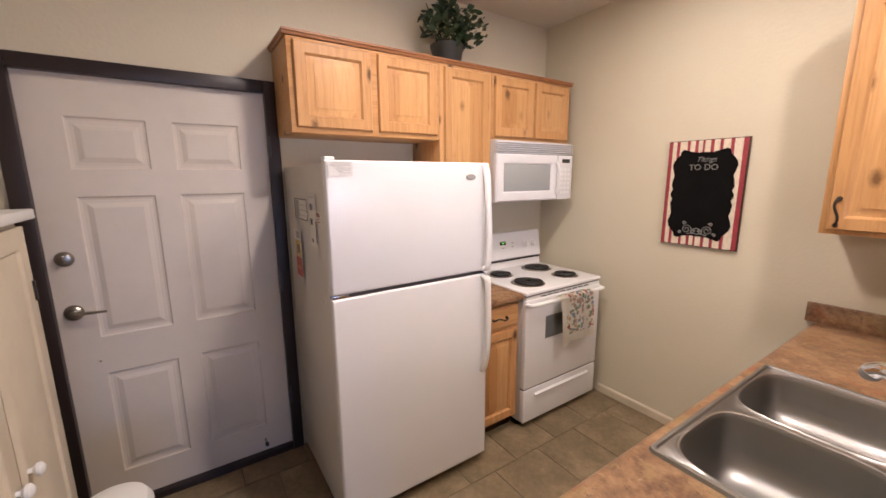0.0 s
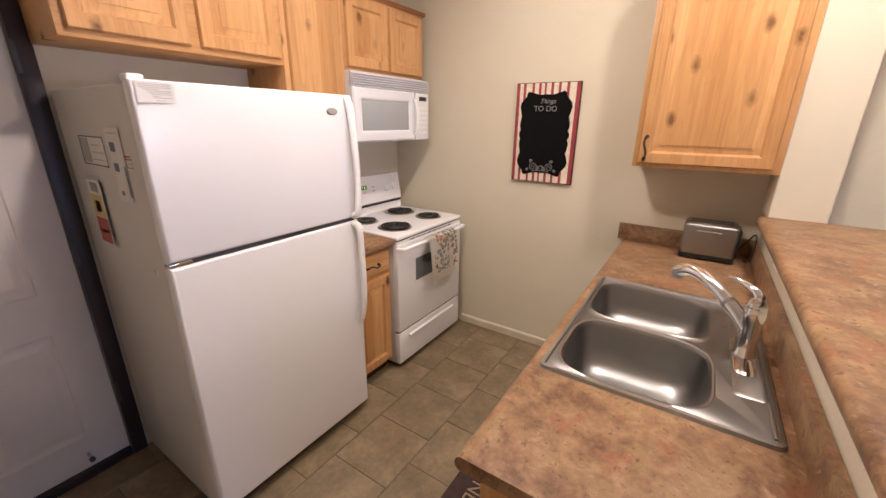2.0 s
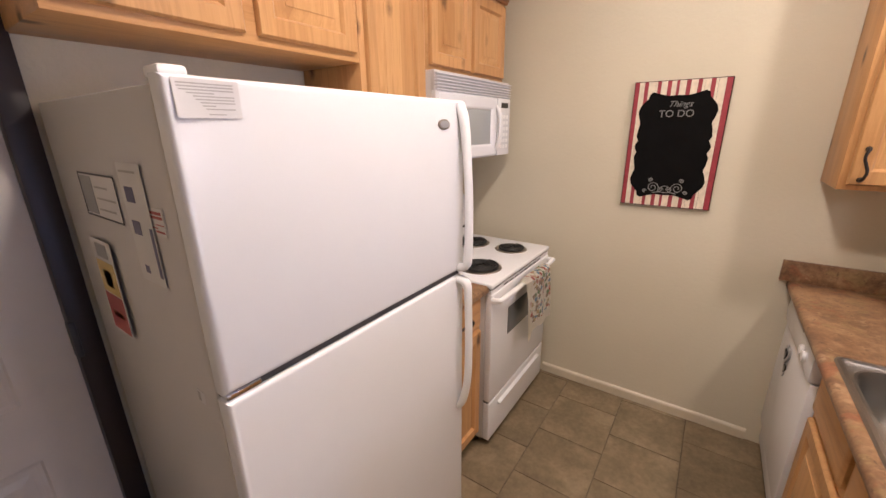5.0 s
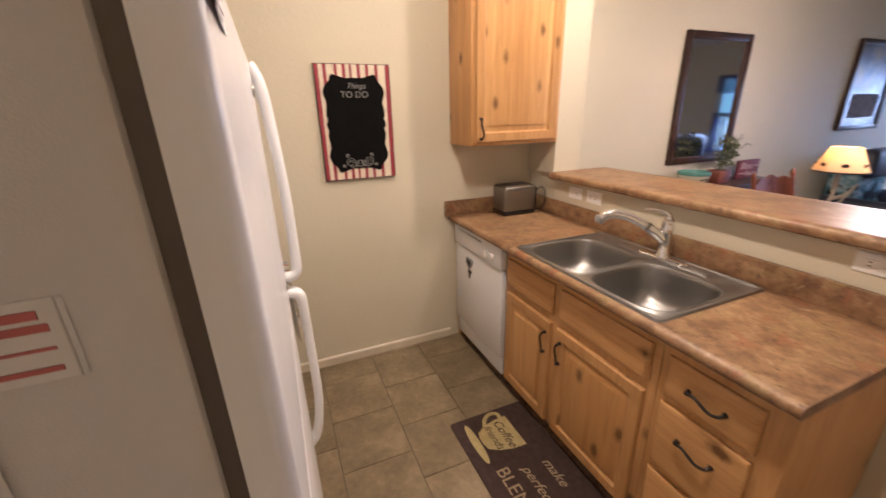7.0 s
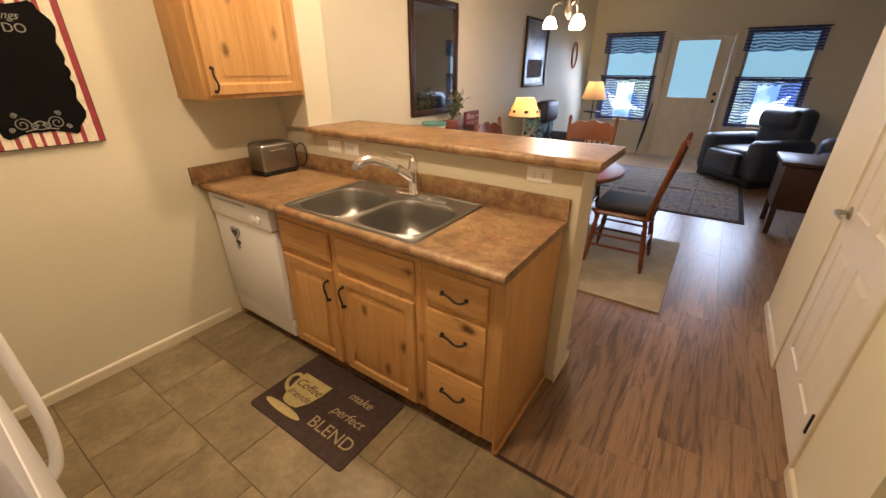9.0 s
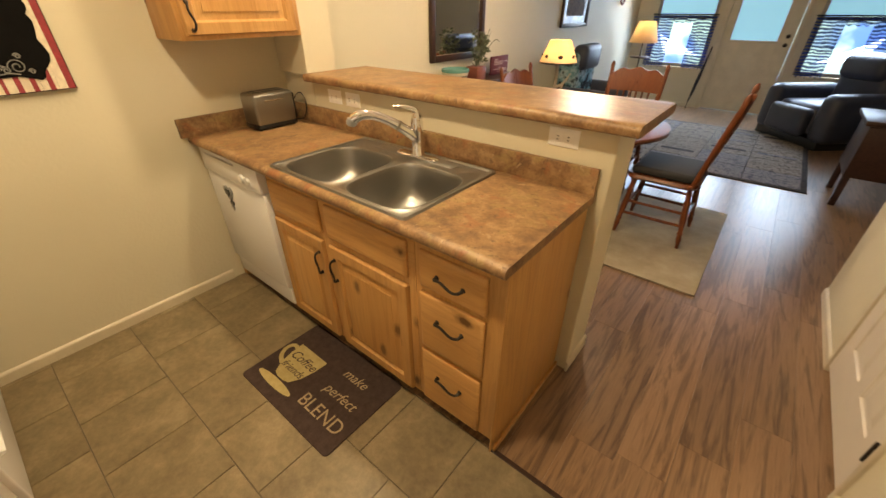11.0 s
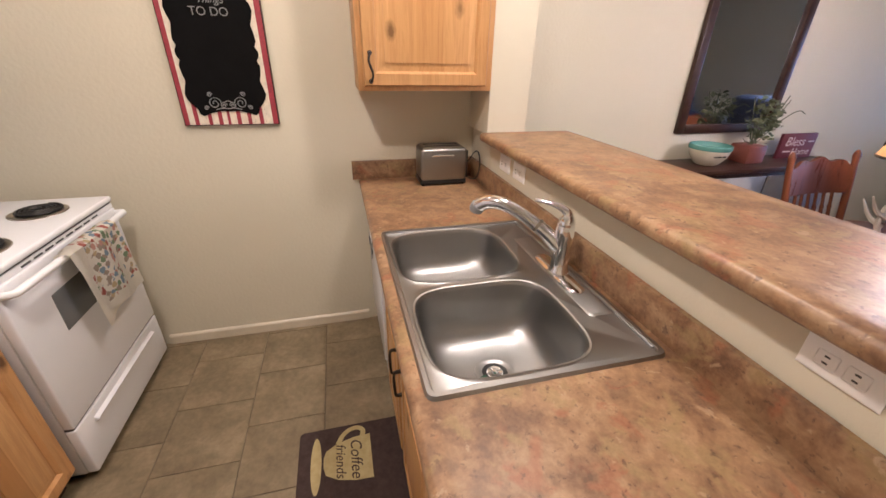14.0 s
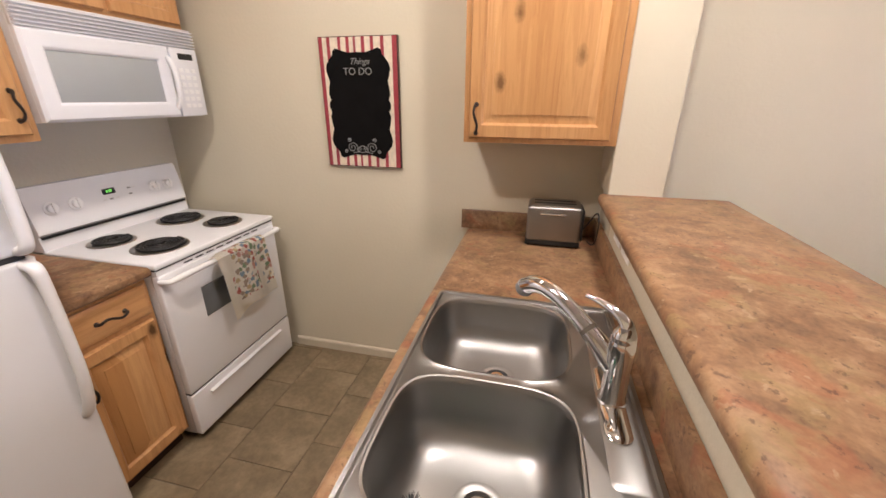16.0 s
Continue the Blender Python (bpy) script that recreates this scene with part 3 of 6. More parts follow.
skirting("baseboard_7", "x", W1[0] - 0.05, EAST, SOUTH, 0.012)

# floors: slabs here, the tiles and planks at the end of the file
EDGE = 0.435
floor_kitchen = structure("floor_kitchen", box(-1.0, EAST, EDGE, NORTH + T, -0.12, FZ - 0.004), GROUT, "brown stone-look tile floor in running bond", "floor")
floor_living = structure("floor_living", box(WEST, EAST, SOUTH - T, EDGE, -0.12, FZ - 0.006), DARKWOOD, "brown wood-look plank floor in satin finish", "floor")
structure("trim_threshold", box(HX, 0.57, EDGE - 0.010, EDGE + 0.010, FZ - 0.004, FZ + 0.004, 0.002), DARKWOOD, "thin wooden strip between tile and planks", "threshold")


# entry door
door = tagged(thing("door_1", (DX0, NORTH, 0), "closed six-panel entry door painted off-white in dark frame", "door"), kind="structure")
us = [0, 0.135, 0.42, 0.52, 0.805, 0.94]
vs = [0, 0.165, 0.70, 0.885, 1.545, 1.665, 1.89, 2.065]
MOULD = [(0, 0), (0.006, -0.007), (0.016, -0.009), (0.030, -0.008), (0.052, -0.001)]
panels = {(i, j) for i in (1, 3) for j in (1, 3, 5)}
part("leaf", panelled((DX0, NORTH + 0.02, 0.012), (1, 0, 0), (0, 0, 1), us, vs, panels, MOULD, 0.04), DOORWHITE, door, shade=False)
for args, nm in (((DX0 - 0.065, DX0, NORTH - 0.022, NORTH + 0.06, FZ, DTOP + 0.06), "jamb"), ((DX1, DX1 + 0.06, NORTH - 0.022, NORTH + 0.06, FZ, DTOP + 0.06), "jamb"),
                 ((DX0, DX1, NORTH - 0.022, NORTH + 0.06, DTOP, DTOP + 0.06), "head"), ((DX0, DX1, NORTH - 0.02, NORTH + 0.06, FZ, 0.012), "sill")):
    part(nm, box(*args, 0.003), DARKTRIM, door, "dark brown painted steel")


def along_y(bm, place, sign=-1):
    """Turns a form built upright at the origin so that it stands out along -y or +y."""
    bmesh.ops.transform(bm, matrix=Matrix.Translation(place) @ Matrix.Rotation(radians(90 if sign < 0 else -90), 4, "X"), verts=bm.verts)
    return bm


def along_x(bm, place, sign=-1):
    bmesh.ops.transform(bm, matrix=Matrix.Translation(place) @ Matrix.Rotation(radians(-90 if sign < 0 else 90), 4, "Y"), verts=bm.verts)
    return bm


bolt = part("deadbolt", along_y(lathe([(0.034, 0), (0.034, 0.006), (0.028, 0.018), (0.024, 0.02), (0, 0.02)], (0, 0, 0)), (-0.46, NORTH + 0.02, 1.285)), NICKEL, door, "satin nickel")
part("thumb_turn", box(-0.466, -0.454, NORTH - 0.022, NORTH + 0.002, 1.268, 1.302, 0.004), NICKEL, bolt)
lever = part("lever_handle", along_y(lathe([(0.036, 0), (0.036, 0.006), (0.028, 0.016), (0.013, 0.02), (0.012, 0.045), (0, 0.046)], (0, 0, 0)), (-0.46, NORTH + 0.02, 1.035)), NICKEL, door, "satin nickel")
part("lever", tube([(-0.46, NORTH - 0.022, 1.035), (-0.42, NORTH - 0.028, 1.036), (-0.34, NORTH - 0.026, 1.032)], [0.012, 0.010, 0.007], 10, flat=0.7, smooth_path=2), NICKEL, lever)
for z in (0.35, 1.05, 1.80):
    part("hinge", box(DX1 - 0.004, DX1 + 0.012, NORTH - 0.028, NORTH + 0.006, z - 0.055, z + 0.055, 0.004), GASKET, door, "dark painted steel")
stop = part("door_stop", tube([(0.27, NORTH + 0.02, 0.085), (0.27, NORTH - 0.03, 0.085)], [0.006, 0.006], 8), NICKEL, door)
part("tip", tube([(0.27, NORTH - 0.03, 0.085), (0.27, NORTH - 0.045, 0.083)], [0.011, 0.010], 10), GASKET, stop)
part("peephole_screw", along_y(lathe([(0.006, 0), (0.005, 0.003), (0, 0.003)], (0, 0, 0), 10), (-0.40, NORTH + 0.02, 0.78)), NICKEL, door)

# hall closet door
cd = tagged(thing("door_2", (HX, -0.97, 0), "closed white panelled hall closet door with lever", "door"), kind="structure")
cus = [0, 0.11, 0.335, 0.425, 0.65, 0.76]
cvs = [0, 0.20, 0.80, 0.95, 1.55, 1.66, 1.88, 2.035]
part("leaf", panelled((HX + 0.002, -0.955, 0.012), (0, 1, 0), (0, 0, 1), cus, cvs, panels, MOULD, 0.035), DOORWHITE, cd, shade=False)
for y0, y1, z0, z1, nm in ((-0.985, -0.957, FZ, 2.085, "casing"), (-0.193, -0.165, FZ, 2.085, "casing"), (-0.957, -0.193, 2.05, 2.085, "casing")):
    part(nm, box(HX - 0.06, HX + 0.012, y0, y1, z0, z1, 0.003), TRIM, cd)
lv = part("lever_handle", along_x(lathe([(0.032, 0), (0.03, 0.008), (0.012, 0.014), (0.011, 0.05), (0, 0.05)], (0, 0, 0)), (HX, -0.90, 0.94), 1), NICKEL, cd, "satin nickel")
part("lever", tube([(HX + 0.05, -0.90, 0.94), (HX + 0.055, -0.86, 0.94), (HX + 0.05, -0.80, 0.937)], [0.011, 0.010, 0.007], 10, smooth_path=1), NICKEL, lv)
for z in (0.25, 1.80):
    part("hinge", box(HX, HX + 0.016, -0.212, -0.200, z - 0.05, z + 0.05, 0.003), BRONZE, cd, "dark bronze")

# ---- kitchen cabinets ----
DOORPROF = [(0, 0), (0, 0.013), (0.005, 0.019), (0.050, 0.019), (0.056, 0.013), (0.060, 0.006)]
FIELD = [(0, 0), (0.005, 0.0), (0.034, 0.0105), (0.0345, 0.0125), (0.038, 0.0130)]


def pull(points, parent, mat=BRONZE):
    """A wavy bar pull with flared ends; points run from foot to foot."""
    a, b, out, wave = points
    a, b, out, wave = Vector(a), Vector(b), Vector(out), Vector(wave)
    pts = [a, a + out * 0.8]
    for s in (0.12, 0.3, 0.5, 0.7, 0.88):
        pts.append(a.lerp(b, s) + out * (0.95 + 0.15 * math.sin(s * math.pi)) + wave * math.sin(2 * math.pi * s))
    pts += [b + out * 0.8, b]
    bm = tube(pts, [0.0075, 0.006, 0.005, 0.005, 0.0055, 0.005, 0.005, 0.006, 0.0075], 8, smooth_path=2)
    for p in (a, b):
        tube([p, p + out * 0.16], [0.010, 0.007], 8, bm)
    return part("handle", bm, mat, parent, "dark bronze wavy pull")


def cab_door(parent, o, u, v, w, h, handle=None, mat=PINE_V, field=PINE_PALE):
    """A raised-panel door; handle is (u, v) of its two feet."""
    o, u, v = Vector(o), Vector(u), Vector(v)
    n = u.cross(v)
    d = part("door", rings(o, u, v, w, h, DOORPROF), mat, parent)
    part("panel", rings(o + u * 0.058 + v * 0.058 + n * 0.0065, u, v, w - 0.116, h - 0.116, FIELD), field, d)
    if handle:
        (u0, v0), (u1, v1) = handle
        f = n * 0.019
        pull((o + u * u0 + v * v0 + f, o + u * u1 + v * v1 + f, n * 0.022, u * 0.009), d)
    return d


def drawer(parent, o, u, v, w, h, handle=None):
    o, u, v = Vector(o), Vector(u), Vector(v)
    n = u.cross(v)
    d = part("drawer_front", rings(o, u, v, w, h, [(0, 0), (0, 0.010), (0.006, 0.016), (0.018, 0.019)]), PINE_X, parent)
    if handle:
        (u0, v0), (u1, v1) = handle
        f = n * 0.019
        pull((o + u * u0 + v * v0 + f, o + u * u1 + v * v1 + f, n * 0.022, v * 0.011), d)
    return d


X, Y, Z = (1, 0, 0), (0, 1, 0), (0, 0, 1)
# wall cabinets on the north wall; their doors face -y
UF = 2.00
uc = thing("wall_cabinet", (0.89, NORTH, 1.85), "pair of knotty wood cabinet doors above the refrigerator", "cabinet")
part("body", box(0.475, 1.315, UF, NORTH, 1.85, 2.28, 0.002), PINE_X, uc)
cab_door(uc, (0.50, UF, 1.875), X, Z, 0.385, 0.388)
cab_door(uc, (0.925, UF, 1.875), X, Z, 0.365, 0.388)
uc = thing("wall_cabinet", (1.515, NORTH, 1.40), "tall narrow knotty wood wall cabinet with bronze pull", "cabinet")
part("body", box(1.317, 1.712, UF, NORTH, 1.40, 2.28, 0.002), PINE_V, uc)
cab_door(uc, (1.345, UF, 1.425), X, Z, 0.340, 0.838, ((0.312, 0.05), (0.312, 0.15)))
uc = thing("wall_cabinet", (2.09, NORTH, 1.88), "short knotty wood cabinet above the microwave", "cabinet")
part("body", box(1.714, 2.47, UF, NORTH, 1.872, 2.28, 0.002), PINE_X, uc)
cab_door(uc, (1.735, UF, 1.893), X, Z, 0.345, 0.370)
cab_door(uc, (2.105, UF, 1.893), X, Z, 0.345, 0.370)
prof = [(UF + 0.02, 2.282), (UF - 0.006, 2.282), (UF - 0.010, 2.287), (UF - 0.010, 2.292), (UF - 0.018, 2.297), (UF - 0.018, 2.306), (UF + 0.02, 2.306)]
crown = thing("crown_moulding", (1.45, UF, 2.282), "thin dark-stained wooden crown moulding along the cabinet tops", "moulding")
part("front_moulding", sweep(prof, "x", 0.457, 2.488), MOULDWOOD, crown)
side = [(0.495, 2.282), (0.469, 2.282), (0.465, 2.287), (0.465, 2.292), (0.457, 2.297), (0.457, 2.306), (0.495, 2.306)]
part("end_moulding", sweep(side, "y", UF + 0.02, NORTH), MOULDWOOD, crown)
side = [(2.45, 2.282), (2.476, 2.282), (2.480, 2.287), (2.480, 2.292), (2.488, 2.297), (2.488, 2.306), (2.45, 2.306)]
part("end_moulding", sweep(side, "y", UF + 0.02, NORTH), MOULDWOOD, crown)

# wall cabinet on the east wall; its door faces -x
CX = 2.272
uc = thing("wall_cabinet", (EAST, 0.185, 1.385), "knotty wood wall cabinet above the toaster", "cabinet")
part("body", box(CX, EAST, -0.118, 0.488, 1.385, 2.33, 0.002), PINE_V, uc)
cab_door(uc, (CX, 0.465, 1.405), (0, -1, 0), Z, 0.555, 0.905, ((0.030, 0.020), (0.030, 0.130)))

# small base cabinet between refrigerator and stove
BF = 1.70
bc = thing("base_cabinet", (1.515, NORTH, 0), "narrow knotty wood base cabinet with drawer and door", "cabinet")
part("body", box(1.342, 1.708, BF, NORTH, 0.07, 0.876, 0.002), PINE_V, bc)
part("toe_kick", box(1.342, 1.708, BF + 0.06, NORTH, FZ, 0.07), DARKWOOD, bc)
drawer(bc, (1.362, BF, 0.715), X, Z, 0.328, 0.135, ((0.12, 0.068), (0.225, 0.068)))
cab_door(bc, (1.362, BF, 0.090), X, Z, 0.328, 0.600, ((0.028, 0.42), (0.028, 0.53)))
ct = thing("countertop", (1.515, NORTH, 0.876), "short brown laminate countertop beside the stove", "countertop")
prof = [(NORTH - 0.004, 0.877), (1.665, 0.877), (1.657, 0.883), (1.654, 0.896), (1.658, 0.908), (1.668, 0.914), (NORTH - 0.004, 0.914)]
part("top", sweep(prof, "x", 1.341, 1.709), LAMINATE, ct)
part("backsplash", box(1.341, 1.709, NORTH - 0.022, NORTH - 0.003, 0.9145, 1.01, 0.004), LAMINATE, ct)

# peninsula: dishwasher, sink base, drawers; their fronts face +y
PF = 0.445
NX = (-1, 0, 0)


sb = thing("base_cabinet", (1.43, 0.15, 0), "knotty wood sink cabinet with two doors and false drawer", "cabinet")
part("body", box(0.948, 1.912, -0.14, PF, 0.05, 0.712, 0.002), PINE_V, sb)
part("top_rail", box(0.948, 1.912, PF - 0.004, PF, 0.713, 0.876), PINE_X, sb)
part("toe_kick", box(0.948, 1.912, -0.14, PF - 0.05, FZ, 0.05), DARKWOOD, sb)
drawer(sb, (1.885, PF, 0.668), NX, Z, 0.385, 0.155)
drawer(sb, (1.452, PF, 0.668), NX, Z, 0.470, 0.155)
cab_door(sb, (1.885, PF, 0.055), NX, Z, 0.385, 0.575, ((0.352, 0.40), (0.352, 0.51)))
cab_door(sb, (1.452, PF, 0.055), NX, Z, 0.470, 0.575, ((0.030, 0.40), (0.030, 0.51)))
db = thing("base_cabinet", (0.76, 0.15, 0), "knotty wood drawer cabinet at the end of the peninsula", "cabinet")
part("body", box(0.578, 0.946, -0.14, PF, 0.05, 0.876, 0.002), PINE_V, db)
part("end_panel", box(0.570, 0.5775, -0.135, PF + 0.004, FZ, 0.876, 0.001), PINE_V, db)
part("toe_kick", box(0.578, 0.946, -0.14, PF - 0.05, FZ, 0.05), DARKWOOD, db)
for z0, h in ((0.668, 0.150), (0.378, 0.262), (0.062, 0.288)):
    grip = h * (0.48 if h < 0.2 else 0.62)
    drawer(db, (0.918, PF, z0), NX, Z, 0.282, h, ((0.086, grip), (0.196, grip)))
part("shoe_moulding", box(0.556, 0.5695, -0.14, 0.44, FZ, 0.010, 0.005), PINE_X, db)

dw = thing("dishwasher", (2.2, 0.15, 0), "white built-in dishwasher under the countertop", "dishwasher")
DWX0, DWX1 = 1.918, 2.522
part("body", box(DWX0, DWX1, -0.13, PF - 0.01, 0.10, 0.870), APPLIANCE_SIDE, dw)
part("door", box(DWX0, DWX1, PF - 0.008, PF + 0.030, 0.170, 0.735, 0.006), APPLIANCE, dw)
cp = part("control_panel", box(DWX0, DWX1, PF - 0.008, PF + 0.040, 0.740, 0.868, 0.008), APPLIANCE, dw)
part("handle_recess", box(DWX0 + 0.22, DWX1 - 0.06, PF + 0.0385, PF + 0.0425, 0.838, 0.850, 0.001), GREYPLASTIC, cp)
for x in (2.02, 2.075):
    part("dial", along_y(lathe([(0.021, 0), (0.019, 0.012), (0, 0.013)], (0, 0, 0), 16), (x, PF + 0.040, 0.792), 1), PLASTIC, cp)
part("access_panel", box(DWX0, DWX1, PF - 0.02, PF + 0.014, 0.045, 0.163, 0.005), APPLIANCE, dw)
part("toe_kick", box(DWX0, DWX1, PF - 0.09, PF - 0.05, FZ, 0.075), BLACK, dw)
structure("trim_filler", box(2.523, EAST, PF - 0.03, PF - 0.004, FZ, 0.876), PINE_V, "narrow wooden filler strip beside the dishwasher", "filler")

heart = thing("heart_magnet", (2.31, PF + 0.031, 0.64), "dark heart-shaped magnet with two small charms", "magnet")


def heart_shape(cx, cz, s, y0, y1):
    bm = bmesh.new()
    pts = []
    for k in range(28):
        a = 2 * math.pi * k / 28
        pts.append((16 * math.sin(a) ** 3 / 16, (13 * math.cos(a) - 5 * math.cos(2 * a) - 2 * math.cos(3 * a) - math.cos(4 * a)) / 16))
    f = bm.faces.new([bm.verts.new((cx + s * p, y0, cz + s * q)) for p, q in pts])
    top = bmesh.ops.extrude_face_region(bm, geom=[f])
    bmesh.ops.translate(bm, vec=(0, y1 - y0, 0), verts=[g for g in top["geom"] if isinstance(g, bmesh.types.BMVert)])
    return bm


part("heart", heart_shape(2.31, 0.652, 0.045, PF + 0.031, PF + 0.040), GREYPLASTIC, heart)
part("charm", heart_shape(2.31, 0.652, 0.026, PF + 0.040, PF + 0.044), BLACK, heart)
part("charm", heart_shape(2.305, 0.585, 0.020, PF + 0.031, PF + 0.037), BLACK, heart)
part("charm", heart_shape(2.312, 0.555, 0.016, PF + 0.031, PF + 0.036), GREYPLASTIC, heart)

# peninsula countertop with the sink opening
CF, CB, CX0 = 0.508, -0.142, 0.556
SX0, SX1, SY0, SY1 = 0.962, 1.800, -0.100, 0.474
ct = thing("countertop", (1.55, 0.18, 0.876), "brown mottled laminate countertop with rounded front edge", "countertop")
nose = [(SY1 - 0.012, 0.877), (CF - 0.010, 0.877), (CF - 0.002, 0.884), (CF, 0.895), (CF - 0.003, 0.906), (CF - 0.013, 0.914), (SY1 - 0.012, 0.914)]
part("front_edge", sweep(nose, "x", CX0, EAST - 0.002), LAMINATE, ct)
part("slab", box(CX0, SX0 + 0.012, CB, SY1 - 0.012, 0.877, 0.914), LAMINATE, ct)
part("slab", box(SX1 - 0.012, EAST - 0.002, CB, SY1 - 0.012, 0.877, 0.914), LAMINATE, ct)
part("slab", box(SX0 + 0.012, SX1 - 0.012, CB, SY0 + 0.012, 0.877, 0.914), LAMINATE, ct)
splash = [(CB, 0.9145), (CB + 0.020, 0.9145), (CB + 0.020, 1.004), (CB + 0.015, 1.012), (CB, 1.012)]
part("backsplash", sweep(splash, "x", CX0, EAST - 0.002), LAMINATE, ct)
splash = [(EAST - 0.002, 0.9145), (EAST - 0.022, 0.9145), (EAST - 0.022, 1.004), (EAST - 0.017, 1.012), (EAST - 0.002, 1.012)]
part("side_splash", sweep(splash, "y", CB + 0.021, CF + 0.032), LAMINATE, ct)
BX0, BY0, BY1, BZ = 0.445, -0.57, -0.082, 1.193
bar = thing("bar_top", (1.35, -0.3, BZ - 0.04), "raised brown mottled laminate bar top on half wall", "countertop")
kitchen_edge = [(BY1 - 0.06, BZ - 0.040), (BY1 - 0.010, BZ - 0.040), (BY1 - 0.002, BZ - 0.033), (BY1, BZ - 0.020), (BY1 - 0.003, BZ - 0.008), (BY1 - 0.013, BZ), (BY1 - 0.06, BZ)]
living_edge = [(BY0 + 0.06, BZ), (BY0 + 0.013, BZ), (BY0 + 0.003, BZ - 0.008), (BY0, BZ - 0.020), (BY0 + 0.002, BZ - 0.033), (BY0 + 0.010, BZ - 0.040), (BY0 + 0.06, BZ - 0.040)]
part("rounded_edge", sweep(kitchen_edge, "x", BX0, 2.279), LAMINATE, bar)
part("rounded_edge", sweep(living_edge, "x", BX0, 2.279), LAMINATE, bar)
part("slab", box(BX0, 2.279, BY0 + 0.06, BY1 - 0.06, BZ - 0.040, BZ), LAMINATE, bar)

# ---- sink and tap ----


def bowl_loop(cx, cy, hx, hy, z, n=4.2, seg=56):
    out = []
    for k in range(seg):
        a = 2 * math.pi * k / seg
        c, s = math.cos(a), math.sin(a)
        out.append(Vector((cx + hx * math.copysign(abs(c) ** (2 / n), c), cy + hy * math.copysign(abs(s) ** (2 / n), s), z)))
    return out


def stitch(bm, a, b):
    k = len(a)
    for i in range(k):
        bm.faces.new((a[i], a[(i + 1) % k], b[(i + 1) % k], b[i]))


sink = thing("sink", (1.39, 0.19, 0.914), "stainless steel double-bowl drop-in sink, empty", "sink")
bm = bmesh.new()
edges = []
RZ = 0.9205


def rounded_rect(x0, x1, y0, y1, r, z, seg=6):
    pts = []
    for cx, cy, a0 in ((x1 - r, y1 - r, 0), (x0 + r, y1 - r, 90), (x0 + r, y0 + r, 180), (x1 - r, y0 + r, 270)):
        for k in range(seg + 1):
            a = radians(a0 + 90 * k / seg)
            pts.append(Vector((cx + r * math.cos(a), cy + r * math.sin(a), z)))
    return pts


skirt = [bm.verts.new(p) for p in rounded_rect(SX0, SX1, SY0, SY1, 0.022, 0.9145)]
lip = [bm.verts.new(p) for p in rounded_rect(SX0 + 0.004, SX1 - 0.004, SY0 + 0.004, SY1 - 0.004, 0.020, RZ + 0.003)]
inner = [bm.verts.new(p) for p in rounded_rect(SX0 + 0.014, SX1 - 0.014, SY0 + 0.014, SY1 - 0.014, 0.016, RZ + 0.003)]
deck = [bm.verts.new(p) for p in rounded_rect(SX0 + 0.018, SX1 - 0.018, SY0 + 0.018, SY1 - 0.018, 0.014, RZ - 0.003)]
stitch(bm, skirt, lip)
stitch(bm, lip, inner)
stitch(bm, inner, deck)
k = len(deck)
edges += [bm.edges.get((deck[i], deck[(i + 1) % k])) for i in range(k)]
BOWLS = [(1.176, 0.243, 0.179, 0.197, 0.175), (1.576, 0.247, 0.182, 0.198, 0.155)]
for cx, cy, hx, hy, deep in BOWLS:
    prev = None
    steps = [(0.012, 0.0, 4.0), (0.008, 0.0035, 4.0), (0.003, 0.002, 4.0), (0.0, -0.004, 4.0), (-0.003, -0.012, 4.0), (-0.010, -deep * 0.55, 4.2), (-0.020, -deep * 0.78, 4.0), (-0.040, -deep * 0.93, 3.6), (-0.070, -deep, 3.2), (-0.130, -deep - 0.004, 2.4)]
    for grow, dz, n in steps:
        loop = [bm.verts.new(p) for p in bowl_loop(cx, cy, hx + grow, hy + grow, RZ - 0.003 + dz, n)]
        if prev is None:
            edges += [bm.edges.new((loop[i], loop[(i + 1) % len(loop)])) for i in range(len(loop))]
        else:
            stitch(bm, prev, loop)
        prev = loop
    bm.faces.new(prev)
bmesh.ops.triangle_fill(bm, use_beauty=True, use_dissolve=False, edges=edges)
part("basin", bm, STEEL, sink)
for cx, cy, hx, hy, deep in BOWLS:
    zb = RZ - 0.006 - deep
    d = part("drain", lathe([(0.057, 0.0), (0.056, 0.003), (0.046, 0.004), (0.040, 0.001), (0.036, 0.0005)], (cx, cy - 0.01, zb), 28), STEEL, sink, "dull steel drain ring")
    part("strainer", lathe([(0.036, 0.0006), (0.030, 0.0008), (0.024, 0.0008)], (cx, cy - 0.01, zb + 0.0004), 20), BLACK, d, "dark strainer slot")
    part("basket", lathe([(0.0235, 0.0012), (0.021, 0.0035), (0.010, 0.0025), (0.007, 0.009), (0, 0.010)], (cx, cy - 0.01, zb + 0.0008), 20), CHROME, d, "bright strainer basket")
bm = bmesh.new()
a = [bm.verts.new(p) for p in rounded_rect(1.135, 1.635, -0.080, -0.004, 0.014, RZ - 0.0025)]
b = [bm.verts.new(p) for p in rounded_rect(1.143, 1.627, -0.074, -0.010, 0.011, RZ + 0.0005)]
stitch(bm, a, b)
bm.faces.new(b)
part("tap_ledge", bm, STEEL, sink)
for x0, x1 in ((0.995, 1.132), (1.638, 1.780)):
    part("deck_bead", tube([(x0, -0.080, RZ - 0.002), (x1, -0.080, RZ - 0.002)], 0.0045, 8), STEEL, sink)

